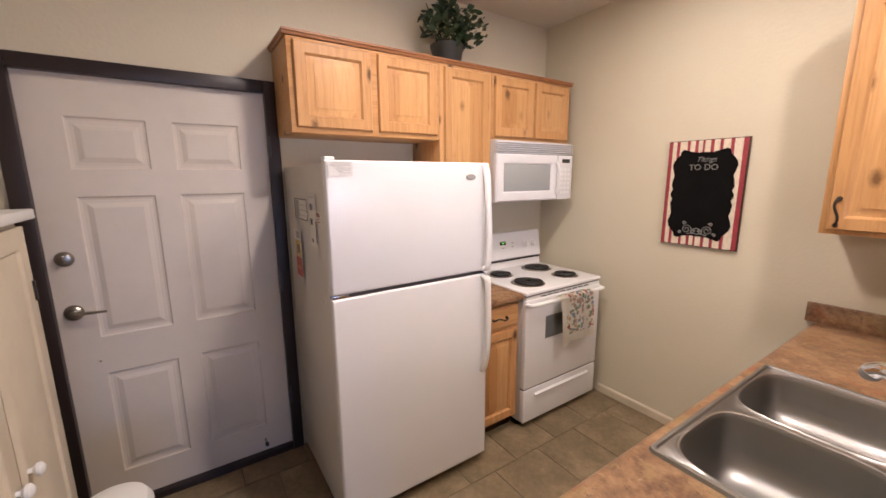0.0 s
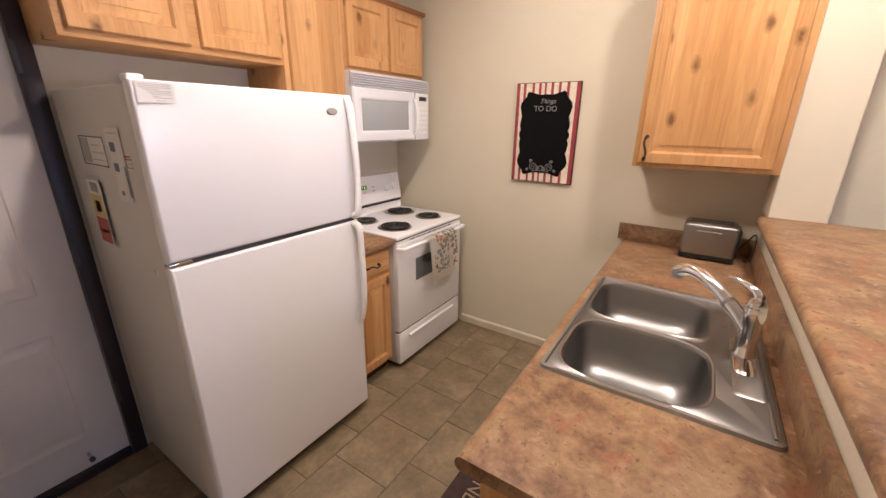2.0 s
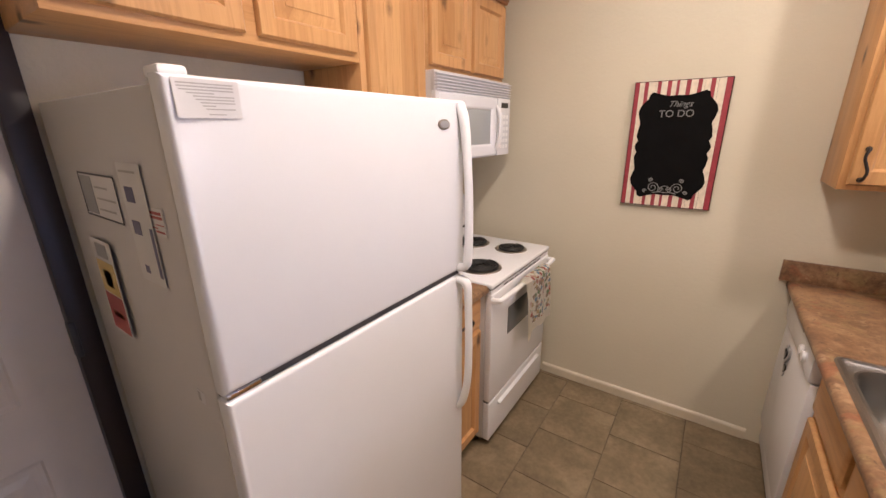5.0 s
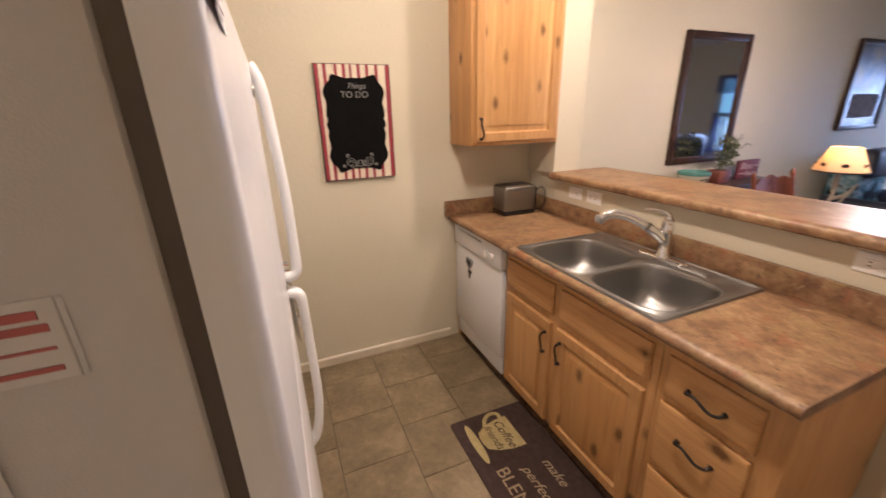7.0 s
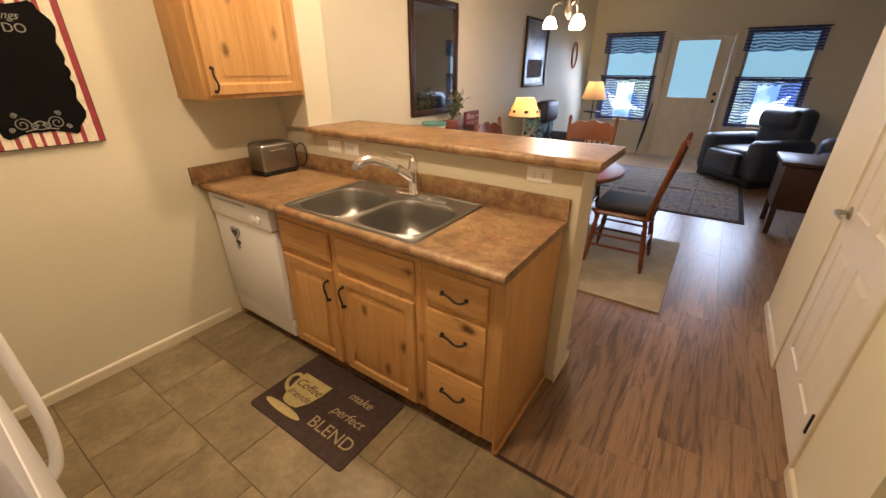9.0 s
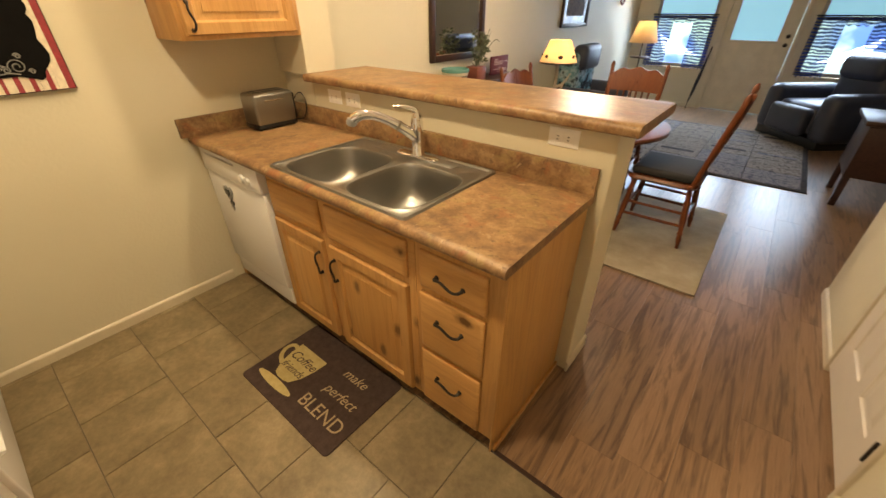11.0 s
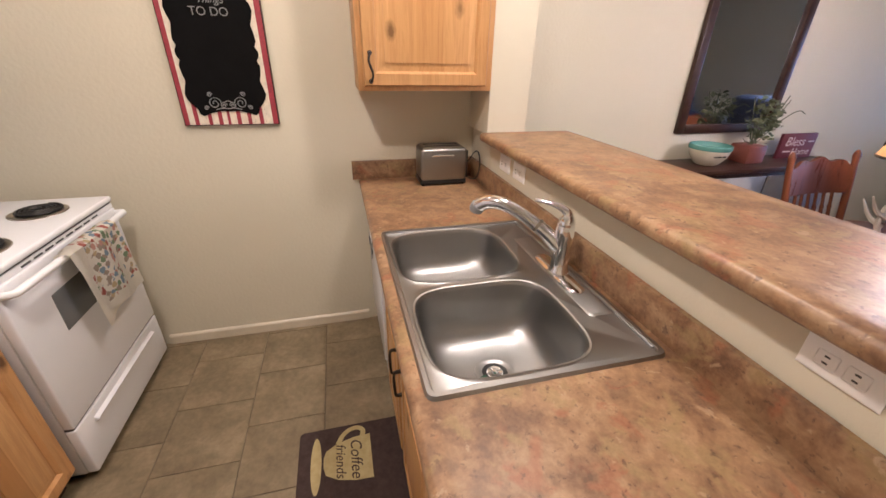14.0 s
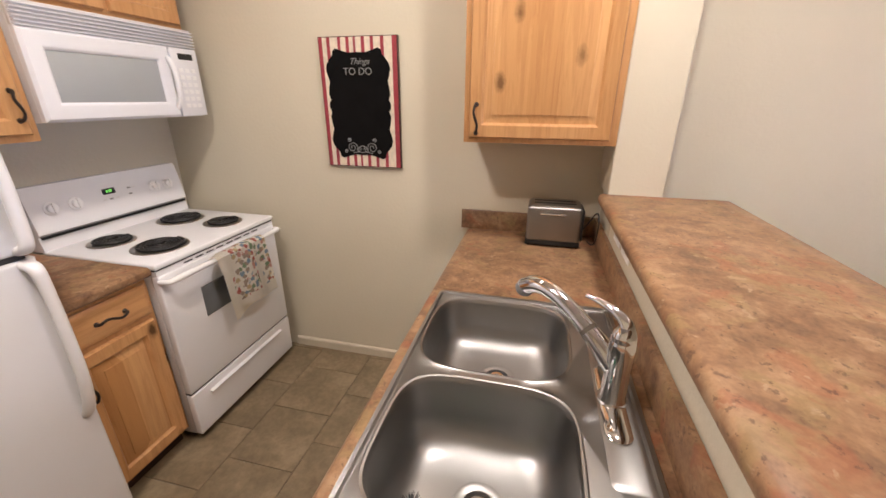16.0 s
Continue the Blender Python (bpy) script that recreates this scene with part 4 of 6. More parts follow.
tap = thing("faucet", (1.36, -0.035, RZ), "chrome single-lever kitchen faucet with pull-out spout", "faucet")
FX, FY = 1.36, -0.035
bm = bmesh.new()
pl = [rounded_rect(FX - 0.125 + i, FX + 0.125 - i, FY - 0.028 + i, FY + 0.028 - i, 0.027 - i, RZ - 0.002 + h) for i, h in ((0, 0), (0.001, 0.007), (0.008, 0.012))]
pl = [[bm.verts.new(p) for p in q] for q in pl]
stitch(bm, pl[0], pl[1])
stitch(bm, pl[1], pl[2])
bm.faces.new(pl[2])
part("escutcheon", bm, CHROME, tap)
part("column", lathe([(0.033, 0.008), (0.032, 0.016), (0.0275, 0.024), (0.0260, 0.09), (0.0275, 0.115), (0.0280, 0.150), (0.0260, 0.163), (0.0250, 0.166), (0.0260, 0.170), (0.023, 0.184), (0.013, 0.196), (0, 0.198)], (FX, FY, RZ), 24), CHROME, tap)
sp = [(FX + 0.006, FY + 0.007, RZ + 0.092), (FX + 0.035, FY + 0.039, RZ + 0.126), (FX + 0.085, FY + 0.094, RZ + 0.170), (FX + 0.130, FY + 0.145, RZ + 0.196), (FX + 0.165, FY + 0.185, RZ + 0.197), (FX + 0.187, FY + 0.209, RZ + 0.176)]
spout = part("spout", tube(sp, [0.027, 0.0235, 0.0195, 0.020, 0.023, 0.023], 16, smooth_path=2), CHROME, tap)
part("collar", tube([(FX + 0.052, FY + 0.058, RZ + 0.1425), (FX + 0.058, FY + 0.0645, RZ + 0.148)], [0.0225, 0.0225], 16), NICKEL, spout)
part("spray_head", tube([(FX + 0.187, FY + 0.209, RZ + 0.176), (FX + 0.193, FY + 0.215, RZ + 0.162), (FX + 0.195, FY + 0.217, RZ + 0.153)], [0.024, 0.024, 0.019], 16), GREYPLASTIC, spout)
part("lever", tube([(FX - 0.002, FY - 0.004, RZ + 0.180), (FX + 0.000, FY - 0.001, RZ + 0.203), (FX + 0.016, FY + 0.018, RZ + 0.218), (FX + 0.042, FY + 0.047, RZ + 0.226), (FX + 0.068, FY + 0.075, RZ + 0.226)], [0.018, 0.014, 0.010, 0.0075, 0.0055], 12, flat=0.75, smooth_path=2), CHROME, tap)

BZ0 = RZ - 0.007 - BOWLS[0][4]
sponge = thing("sponge", (1.084, 0.285, BZ0), "two-tone green scouring sponge lying in the sink", "sponge")
for z0, z1, mat, nm in ((0.0, 0.020, SPONGE, "foam"), (0.0205, 0.028, SCOURER, "scouring_pad")):
    bm = box(-0.050, 0.050, -0.032, 0.032, z0, z1, 0.005)
    bmesh.ops.transform(bm, matrix=Matrix.Translation((1.084, 0.285, BZ0 + 0.010)) @ Euler((radians(6), radians(-4), radians(28))).to_matrix().to_4x4(), verts=bm.verts)
    part(nm, bm, mat, sponge, "dark green" if z0 else "")
brush = thing("dish_brush", (1.138, 0.372, BZ0), "dark wiry dish scrubber lying in the sink", "brush")
part("core", lathe([(0.006, 0.004), (0.012, 0.008), (0.012, 0.016), (0, 0.019)], (1.138, 0.372, BZ0), 12), BLACK, brush)
rnd = random.Random(17)
bm = bmesh.new()
for _ in range(70):
    a, e, q = rnd.uniform(0, 6.28), rnd.uniform(0.05, 1.2), rnd.uniform(0.020, 0.032)
    c = (1.138, 0.372, BZ0 + 0.009)
    tube([c, (c[0] + q * math.cos(a) * math.cos(e), c[1] + q * math.sin(a) * math.cos(e), c[2] + 0.8 * q * math.sin(e))], [0.0012, 0.0007], 4, bm)
part("bristles", bm, GASKET, brush)

# ---- refrigerator ----
FX0, FX1, FF, FT, SEAM = 0.484, 1.334, 1.563, 1.704, 1.130
fr = thing("refrigerator", (0.895, 1.9, 0), "white top-freezer refrigerator with papers on its side", "refrigerator")
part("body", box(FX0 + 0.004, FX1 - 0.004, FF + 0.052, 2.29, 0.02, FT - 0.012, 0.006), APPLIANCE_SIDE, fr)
for z0, z1, nm in ((SEAM + 0.010, FT, "freezer_door"), (0.040, SEAM - 0.006, "fridge_door")):
    bm = box(FX0, FX1, FF, FF + 0.036, z0, z1)
    bmesh.ops.bevel(bm, geom=[e for e in bm.edges if abs(e.verts[0].co.y - FF) < 1e-4 and abs(e.verts[1].co.y - FF) < 1e-4], offset=0.014, segments=4, profile=0.5, affect="EDGES")
    d = part(nm, bm, APPLIANCE, fr)
    part("gasket", box(FX0 + 0.012, FX1 - 0.012, FF + 0.0355, FF + 0.0525, z0 + 0.01, z1 - 0.01), GAP, d)
    hx = FX1 - 0.030
    if nm == "freezer_door":
        path = [(hx, FF + 0.004, FT - 0.012), (hx, FF - 0.018, FT - 0.055), (hx + 0.004, FF - 0.028, FT - 0.20), (hx + 0.006, FF - 0.035, SEAM + 0.24), (hx + 0.004, FF - 0.034, SEAM + 0.08), (hx, FF - 0.032, SEAM + 0.030), (hx, FF + 0.004, SEAM + 0.022)]
    else:
        path = [(hx, FF + 0.004, SEAM - 0.020), (hx, FF - 0.032, SEAM - 0.026), (hx + 0.004, FF - 0.035, SEAM - 0.08), (hx + 0.006, FF - 0.038, SEAM - 0.26), (hx + 0.004, FF - 0.038, SEAM - 0.42), (hx, FF - 0.020, SEAM - 0.53), (hx, FF + 0.004, SEAM - 0.56)]
    part("handle", tube(path, [0.022, 0.020, 0.017, 0.017, 0.018, 0.019, 0.020], 12, flat=0.75, smooth_path=2), PLASTIC, d)
part("seam_trim", box(FX0 + 0.02, FX1 - 0.02, FF + 0.012, FF + 0.07, SEAM - 0.0055, SEAM + 0.0095), GASKET, fr)
part("hinge_pin", box(FX0 + 0.004, FX0 + 0.075, FF + 0.006, FF + 0.04, SEAM - 0.004, SEAM + 0.008, 0.002), CHROME, fr)
part("hinge_cap", box(FX0 + 0.006, FX0 + 0.050, FF + 0.016, FF + 0.070, FT - 0.004, FT + 0.014, 0.006), PLASTIC, fr)
part("kick_grille", box(FX0 + 0.02, FX1 - 0.02, FF + 0.05, FF + 0.09, FZ + 0.012, 0.036, 0.004), GREYPLASTIC, fr)
for x in (FX0 + 0.06, FX1 - 0.06):
    part("foot", lathe([(0.018, 0), (0.018, 0.012), (0.01, 0.014), (0.01, 0.05)], (x, FF + 0.12, FZ), 12), GREYPLASTIC, fr)
for x in (FX0 + 0.06, FX1 - 0.06):
    part("foot", lathe([(0.018, 0), (0.018, 0.012), (0.01, 0.014), (0.01, 0.05)], (x, 2.22, FZ), 12), GREYPLASTIC, fr)
bm = lathe([(0.030, 0), (0.029, 0.003), (0.026, 0.004), (0, 0.004)], (0, 0, 0), 24)
bmesh.ops.scale(bm, vec=(1.0, 0.50, 1.0), verts=bm.verts)
bd = part("badge", along_y(bm, (1.214, FF, 1.632)), NICKEL, fr, "small oval badge")
bm = lathe([(0.024, 0.0041), (0.023, 0.005), (0, 0.005)], (0, 0, 0), 24)
bmesh.ops.scale(bm, vec=(1.0, 0.45, 1.0), verts=bm.verts)
part("badge_face", along_y(bm, (1.214, FF, 1.632)), GREYPLASTIC, bd)


def sheet(name, label, o, u, v, w, h, bars, mat=PAPER, lift=0.0016, curl=0.0):
    """A thin sheet at o with printed bars (u0, v0, u1, v1, ink)."""
    o, u, v = Vector(o), Vector(u), Vector(v)
    n = u.cross(v)
    s = thing(name, o, label, "paper")
    bm = bmesh.new()
    cols = 10
    lower, upper = [], []
    for k in range(cols + 1):
        a = k / cols
        for row, b in ((lower, 0), (upper, 1)):
            row.append(o + u * (w * a) + v * (h * b) + n * (lift + curl * (1 - b) * (1 - a) ** 2))
    front = [[bm.verts.new(p) for p in row] for row in (lower, upper)]
    back = [[bm.verts.new(p - n * 0.0008) for p in row] for row in (lower, upper)]
    for k in range(cols):
        bm.faces.new((front[0][k], front[0][k + 1], front[1][k + 1], front[1][k]))
        bm.faces.new((back[1][k], back[1][k + 1], back[0][k + 1], back[0][k]))
        bm.faces.new((front[0][k + 1], front[0][k], back[0][k], back[0][k + 1]))
        bm.faces.new((front[1][k], front[1][k + 1], back[1][k + 1], back[1][k]))
    part("page", bm, mat, s)
    for u0, v0, u1, v1, ink in bars:
        part("print", rings(o + u * u0 + v * v0 + n * (lift + 0.0002), u, v, u1 - u0, v1 - v0, [(0, 0), (0, 0.0006)]), ink, s)
    return s


bars = []
for i in range(9):
    z = 0.050 - i * 0.0047
    bars.append((0.006, z, 0.092 if i % 4 != 3 else 0.060, z + 0.0020, INK))
bars += [(0.030, 0.0045, 0.075, 0.0062, INK)]
sheet("notice", "white printed notice taped on the freezer door", (FX0 + 0.014, FF, 1.640), X, Z, 0.102, 0.058, bars, curl=0.003)
NY = (0, -1, 0)
SIDEX = FX0 + 0.004
sheet("photo", "small dark-bordered card on the refrigerator side", (SIDEX, 2.11, 1.432), NY, Z, 0.235, 0.102,
      [(0, 0, 0.006, 0.102, GASKET), (0.006, 0.098, 0.235, 0.102, GASKET), (0.006, 0, 0.235, 0.004, GASKET), (0.230, 0.004, 0.235, 0.098, GASKET), (0.010, 0.008, 0.085, 0.094, GREYPLASTIC), (0.10, 0.020, 0.20, 0.024, INK), (0.10, 0.045, 0.215, 0.049, INK), (0.10, 0.070, 0.18, 0.074, INK)])
sheet("leaflet", "folded violet-printed leaflet hung on the refrigerator", (SIDEX, 1.835, 1.325), NY, Z, 0.115, 0.24,
      [(0.018, 0.165, 0.060, 0.195, PURPLE), (0.018, 0.100, 0.055, 0.128, PURPLE), (0.097, 0.02, 0.110, 0.12, PURPLE), (0.03, 0.02, 0.05, 0.036, PURPLE), (0.01, 0.222, 0.09, 0.226, INK)], lift=0.004)
sheet("packet", "yellow and red seed packet on the refrigerator side", (SIDEX, 2.13, 1.125), NY, Z, 0.135, 0.25,
      [(0.010, 0.110, 0.125, 0.195, YELLOW), (0.040, 0.128, 0.095, 0.172, PAPER), (0.010, 0.006, 0.125, 0.107, REDPRINT), (0.035, 0.045, 0.10, 0.060, YELLOW), (0.030, 0.205, 0.105, 0.240, GREYPLASTIC)], lift=0.009)
sheet("label_sheet", "small white card with red print on the refrigerator", (SIDEX, 1.752, 1.436), NY, Z, 0.088, 0.052,
      [(0.008, 0.040, 0.075, 0.0455, REDINK), (0.025, 0.032, 0.078, 0.037, REDINK), (0.045, 0.020, 0.078, 0.022, REDINK), (0.012, 0.013, 0.050, 0.015, REDINK), (0.040, 0.006, 0.078, 0.0095, REDINK), (0.0840, 0.0, 0.085, 0.052, INK)])
sheet("sticker", "tiny grey sticker on the refrigerator side", (SIDEX, 1.70, 1.075), NY, Z, 0.032, 0.03, [(0.004, 0.004, 0.014, 0.026, INK)])

# ---- stove ----
SX_0, SX_1, SF, SB = 1.714, 2.470, 1.645, 2.30
st = thing("stove", (2.09, 1.98, 0), "white electric coil stove with towel on oven door", "stove")
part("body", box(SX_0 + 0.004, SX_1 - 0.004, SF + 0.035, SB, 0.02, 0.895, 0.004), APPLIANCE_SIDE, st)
part("cooktop", box(SX_0, SX_1, SF - 0.004, SB - 0.055, 0.896, 0.922, 0.009, 3), APPLIANCE, st)
part("toe_kick", box(SX_0 + 0.03, SX_1 - 0.03, SF + 0.07, SB, FZ, 0.05), BLACK, st)
od = part("oven_door", box(SX_0 + 0.004, SX_1 - 0.004, SF - 0.004, SF + 0.034, 0.262, 0.868, 0.008, 3), APPLIANCE, st)
part("oven_window", box(1.90, 2.285, SF - 0.0065, SF - 0.003, 0.580, 0.735, 0.002), OVENGLASS, od)
part("handle", tube([(SX_0 + 0.012, SF + 0.002, 0.842), (SX_0 + 0.013, SF - 0.034, 0.844), (SX_0 + 0.030, SF - 0.044, 0.845), (SX_1 - 0.030, SF - 0.044, 0.845), (SX_1 - 0.013, SF - 0.034, 0.844), (SX_1 - 0.012, SF + 0.002, 0.842)], 0.014, 12, flat=0.9, smooth_path=2), PLASTIC, od)
part("vent_strip", box(SX_0 + 0.006, SX_1 - 0.006, SF + 0.002, SF + 0.034, 0.869, 0.889), APPLIANCE, st)
# A dark strip fills this gap, so its shade is put in as colour.
part("vent_gap", box(SX_0 + 0.008, SX_1 - 0.008, SF + 0.006, SF + 0.034, 0.8895, 0.8955), GASKET, st, "dark strip for the shaded gap under the cooktop")
for i in range(8):
    x = SX_0 + 0.14 + i * 0.062
    part("vent_slot", box(x, x + 0.044, SF - 0.0005, SF + 0.0028, 0.875, 0.881), GASKET, st)
# The gap over the drawer gets its shade as a dark strip too.
part("door_gap", box(SX_0 + 0.008, SX_1 - 0.008, SF + 0.006, SF + 0.034, 0.2525, 0.2615), GASKET, st, "dark strip for the shaded gap above the drawer")
dr = part("drawer", box(SX_0 + 0.004, SX_1 - 0.004, SF - 0.004, SF + 0.034, 0.022, 0.252, 0.007, 3), APPLIANCE, st)
part("drawer_lip", sweep([(SF - 0.003, 0.196), (SF - 0.020, 0.203), (SF - 0.021, 0.209), (SF - 0.003, 0.216)], "x", SX_0 + 0.10, SX_1 - 0.10), APPLIANCE, dr)
prof = [(SB, 0.918), (SB - 0.075, 0.918), (SB - 0.068, 0.965), (SB - 0.066, 0.985), (SB - 0.078, 0.997), (SB - 0.046, 1.180), (SB - 0.033, 1.196), (SB, 1.196)]
bg = part("backguard", sweep(prof, "x", SX_0 + 0.002, SX_1 - 0.002), APPLIANCE, st)
# Black strip under the panel's overhang, coloured in for the shade there.
part("shadow_gap", box(SX_0 + 0.01, SX_1 - 0.01, SB - 0.077, SB - 0.062, 0.976, 0.986), BLACK, bg)


def on_guard(x, z):
    """A pose on the sloping control panel."""
    s = (z - 0.997) / 0.183
    return Matrix.Translation((x, SB - 0.078 + 0.032 * s, z)) @ Matrix.Rotation(radians(90 - 9.9), 4, "X")


for x in (1.80, 1.90, 2.30, 2.38):
    bm = lathe([(0.030, 0), (0.029, 0.004), (0.021, 0.007), (0.020, 0.020), (0.016, 0.023), (0, 0.023)], (0, 0, 0), 18)
    bmesh.ops.transform(bm, matrix=on_guard(x, 1.095), verts=bm.verts)
    kb = part("knob", bm, PLASTIC, bg)
    bm = box(-0.005, 0.005, -0.023, 0.023, 0.019, 0.032, 0.002)
    bmesh.ops.transform(bm, matrix=on_guard(x, 1.095), verts=bm.verts)
    part("grip", bm, PLASTIC, kb)
bm = box(-0.030, 0.030, -0.014, 0.014, -0.001, 0.003, 0.001)
bmesh.ops.transform(bm, matrix=on_guard(2.06, 1.118), verts=bm.verts)
clock = part("clock", bm, BLACK, bg)
letters("digits", "8:88", 0.018, on_guard(2.06, 1.118) @ Matrix.Translation((0, 0, 0.0035)), GREENLED, clock, 0.0004)
for i, (dx, dz) in enumerate(((-0.03, -0.035), (0.0, -0.035), (0.03, -0.035), (0.10, 0.0), (0.125, 0.0), (0.10, -0.03))):
    bm = box(-0.009, 0.009, -0.004, 0.004, -0.001, 0.0015)
    bmesh.ops.transform(bm, matrix=on_guard(2.06 + dx, 1.115 + dz), verts=bm.verts)
    part("button", bm, GREYPLASTIC if i % 2 else PAPER, bg)
for x, y, r in ((1.905, 1.815, 0.098), (1.895, 2.085, 0.078), (2.275, 2.085, 0.098), (2.285, 1.815, 0.078)):
    bn = part("burner", lathe([(r + 0.016, 0.0), (r + 0.014, 0.004), (r + 0.006, 0.004), (r - 0.004, 0.001), (r * 0.3, 0.0006), (0, 0.0006)], (x, y, 0.922), 36), COIL, st, "black coil in a dark drip bowl")
    part("drip_ring", lathe([(r + 0.018, 0.0002), (r + 0.017, 0.0042), (r + 0.011, 0.0062), (r + 0.005, 0.0046)], (x, y, 0.922), 36), NICKEL, bn)
    turns = int(r / 0.017)
    pts = []
    for k in range(turns * 22 + 1):
        a = 2 * math.pi * k / 22
        rr = 0.020 + (r - 0.022) * k / (turns * 22)
        pts.append((x + rr * math.cos(a), y + rr * math.sin(a), 0.9325))
    part("coil", tube(pts, 0.0062, 6), COIL, bn)

# towel over the oven handle
towel = thing("dish_towel", (2.12, SF - 0.065, 0.86), "cream dish towel with colourful print on oven handle", "towel")


def drape(x0, x1, drop, off, skew, seed, mat, name, rows=22, cols=16, thick=0.004):
    rnd = random.Random(seed)
    ph = rnd.uniform(0, 6)
    bm = bmesh.new()
    grid = []
    back = 0.035
    for r in range(rows + 1):
        s = r / rows * (drop + back + 0.06)
        line = []
        for c in range(cols + 1):
            a = c / cols
            x = x0 + (x1 - x0) * a
            if s < back:
                y, z = SF - 0.026 + 0.6 * off, 0.857 - back + s
            elif s < back + 0.06:
                q = (s - back) / 0.06 * math.pi
                y, z = SF - 0.050 + 0.024 * math.cos(q) + off * (0.6 if q < math.pi / 2 else -1) * abs(math.cos(q)), 0.857 + (0.010 + 0.5 * off) * math.sin(q)
            else:
                d = s - back - 0.06
                fold = 0.010 * math.sin(a * 9 + ph) * min(1, d / 0.08)
                y, z = SF - 0.074 - off - fold - 0.03 * d, 0.857 - d
                x += skew * d + 0.02 * (a - 0.5) * d / drop
                z -= 0.012 * math.sin(a * 5 + ph) * d / drop
            line.append(bm.verts.new((x, y, z)))
        grid.append(line)
    for r in range(rows):
        for c in range(cols):
            bm.faces.new((grid[r][c], grid[r][c + 1], grid[r + 1][c + 1], grid[r + 1][c]))
    bmesh.ops.solidify(bm, geom=bm.faces[:], thickness=thick)
    return part(name, bm, mat, towel)


drape(1.955, 2.235, 0.320, 0.0, 0.10, 3, TOWELPLAIN, "under_fold", thick=0.003)
pf = drape(1.995, 2.275, 0.300, 0.010, 0.06, 5, TOWEL, "printed_fold")
pf.data.materials.append(TOWELPLAIN)
low = min(v.co.z for v in pf.data.vertices)
for f in pf.data.polygons:
    mid = sum((pf.data.vertices[i].co for i in f.vertices), Vector()) / len(f.vertices)
    if mid.z < low + 0.065 or mid.x < min(v.co.x for v in pf.data.vertices) + 0.030:
        f.material_index = 1


# ---- microwave ----
MF, MZ0, MZ1 = 1.945, 1.462, 1.870
mw = thing("microwave", (2.09, 2.1, MZ0), "white over-the-range microwave under the wall cabinet", "microwave")
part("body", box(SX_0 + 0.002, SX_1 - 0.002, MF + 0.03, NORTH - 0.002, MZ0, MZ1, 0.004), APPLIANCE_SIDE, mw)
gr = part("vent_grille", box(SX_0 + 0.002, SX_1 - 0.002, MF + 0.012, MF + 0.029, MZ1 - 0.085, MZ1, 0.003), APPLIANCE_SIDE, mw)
for i in range(6):
    z = MZ1 - 0.010 - i * 0.0135
    part("slat", sweep([(MF + 0.014, z - 0.010), (MF - 0.004, z - 0.006), (MF - 0.005, z - 0.002), (MF + 0.014, z)], "x", SX_0 + 0.004, SX_1 - 0.004), APPLIANCE, gr)
DW1 = 2.305
md = part("door", rings((SX_0 + 0.002, MF + 0.028, MZ0 + 0.004), X, Z, DW1 - SX_0 - 0.002, MZ1 - 0.090 - MZ0, [(0, 0), (0, 0.022), (0.010, 0.033), (0.055, 0.036), (0.068, 0.028), (0.070, 0.022)]), APPLIANCE, mw)
part("window", box(SX_0 + 0.065, DW1 - 0.060, MF + 0.003, MF + 0.008, MZ0 + 0.070, MZ1 - 0.150, 0.001), MWGLASS, md)
part("handle", tube([(DW1 - 0.018, MF - 0.002, MZ0 + 0.045), (DW1 - 0.015, MF - 0.026, MZ0 + 0.075), (DW1 - 0.013, MF - 0.034, MZ0 + 0.16), (DW1 - 0.015, MF - 0.026, MZ1 - 0.165), (DW1 - 0.018, MF - 0.002, MZ1 - 0.135)], 0.012, 10, smooth_path=2), PLASTIC, md)
pn = part("control_panel", box(DW1 + 0.004, SX_1 - 0.002, MF - 0.004, MF + 0.029, MZ0 + 0.004, MZ1 - 0.088, 0.006), APPLIANCE, mw)
part("display", box(DW1 + 0.045, SX_1 - 0.035, MF - 0.0055, MF - 0.003, MZ1 - 0.140, MZ1 - 0.112), BLACK, pn)
for r in range(6):
    for c in range(3):
        x, z = DW1 + 0.035 + c * 0.036, MZ0 + 0.045 + r * 0.033
        part("key", box(x, x + 0.026, MF - 0.0052, MF - 0.0032, z, z + 0.019, 0.0005), PLASTIC, pn)

# ---- chalkboard sign ----
cb = thing("chalkboard_sign", (EAST, 1.075, 1.21), "red and cream striped chalkboard sign on the wall", "sign")
CY0, CY1, CZ0, CZ1 = 0.868, 1.283, 1.212, 1.836
part("backing", box(EAST - 0.020, EAST - 0.0015, CY0, CY1, CZ0, CZ1, 0.002), DARKWOOD, cb, "dark brown wooden edge")
rnd = random.Random(4)
y = CY0 + 0.004
stripes = [(0.024, 1), (0.030, 0), (0.012, 0), (0.018, 1), (0.024, 0), (0.012, 0), (0.017, 1), (0.030, 0), (0.018, 1), (0.030, 0), (0.012, 1), (0.022, 0), (0.018, 1), (0.028, 0), (0.016, 1), (0.012, 0), (0.030, 0), (0.018, 1), (0.024, 0), (0.020, 1)]
total = sum(w for w, _ in stripes)
for w, red in stripes:
    w = w * (CY1 - CY0 - 0.008) / total
    part("stripe", box(EAST - 0.0225, EAST - 0.0196, y + 0.0004, y + w - 0.0004, CZ0 + 0.004, CZ1 - 0.004), REDBOARD if red else CREAMBOARD, cb)
    y += w
bm = bmesh.new()
cy, cz = 1.078, 1.520
pts = []
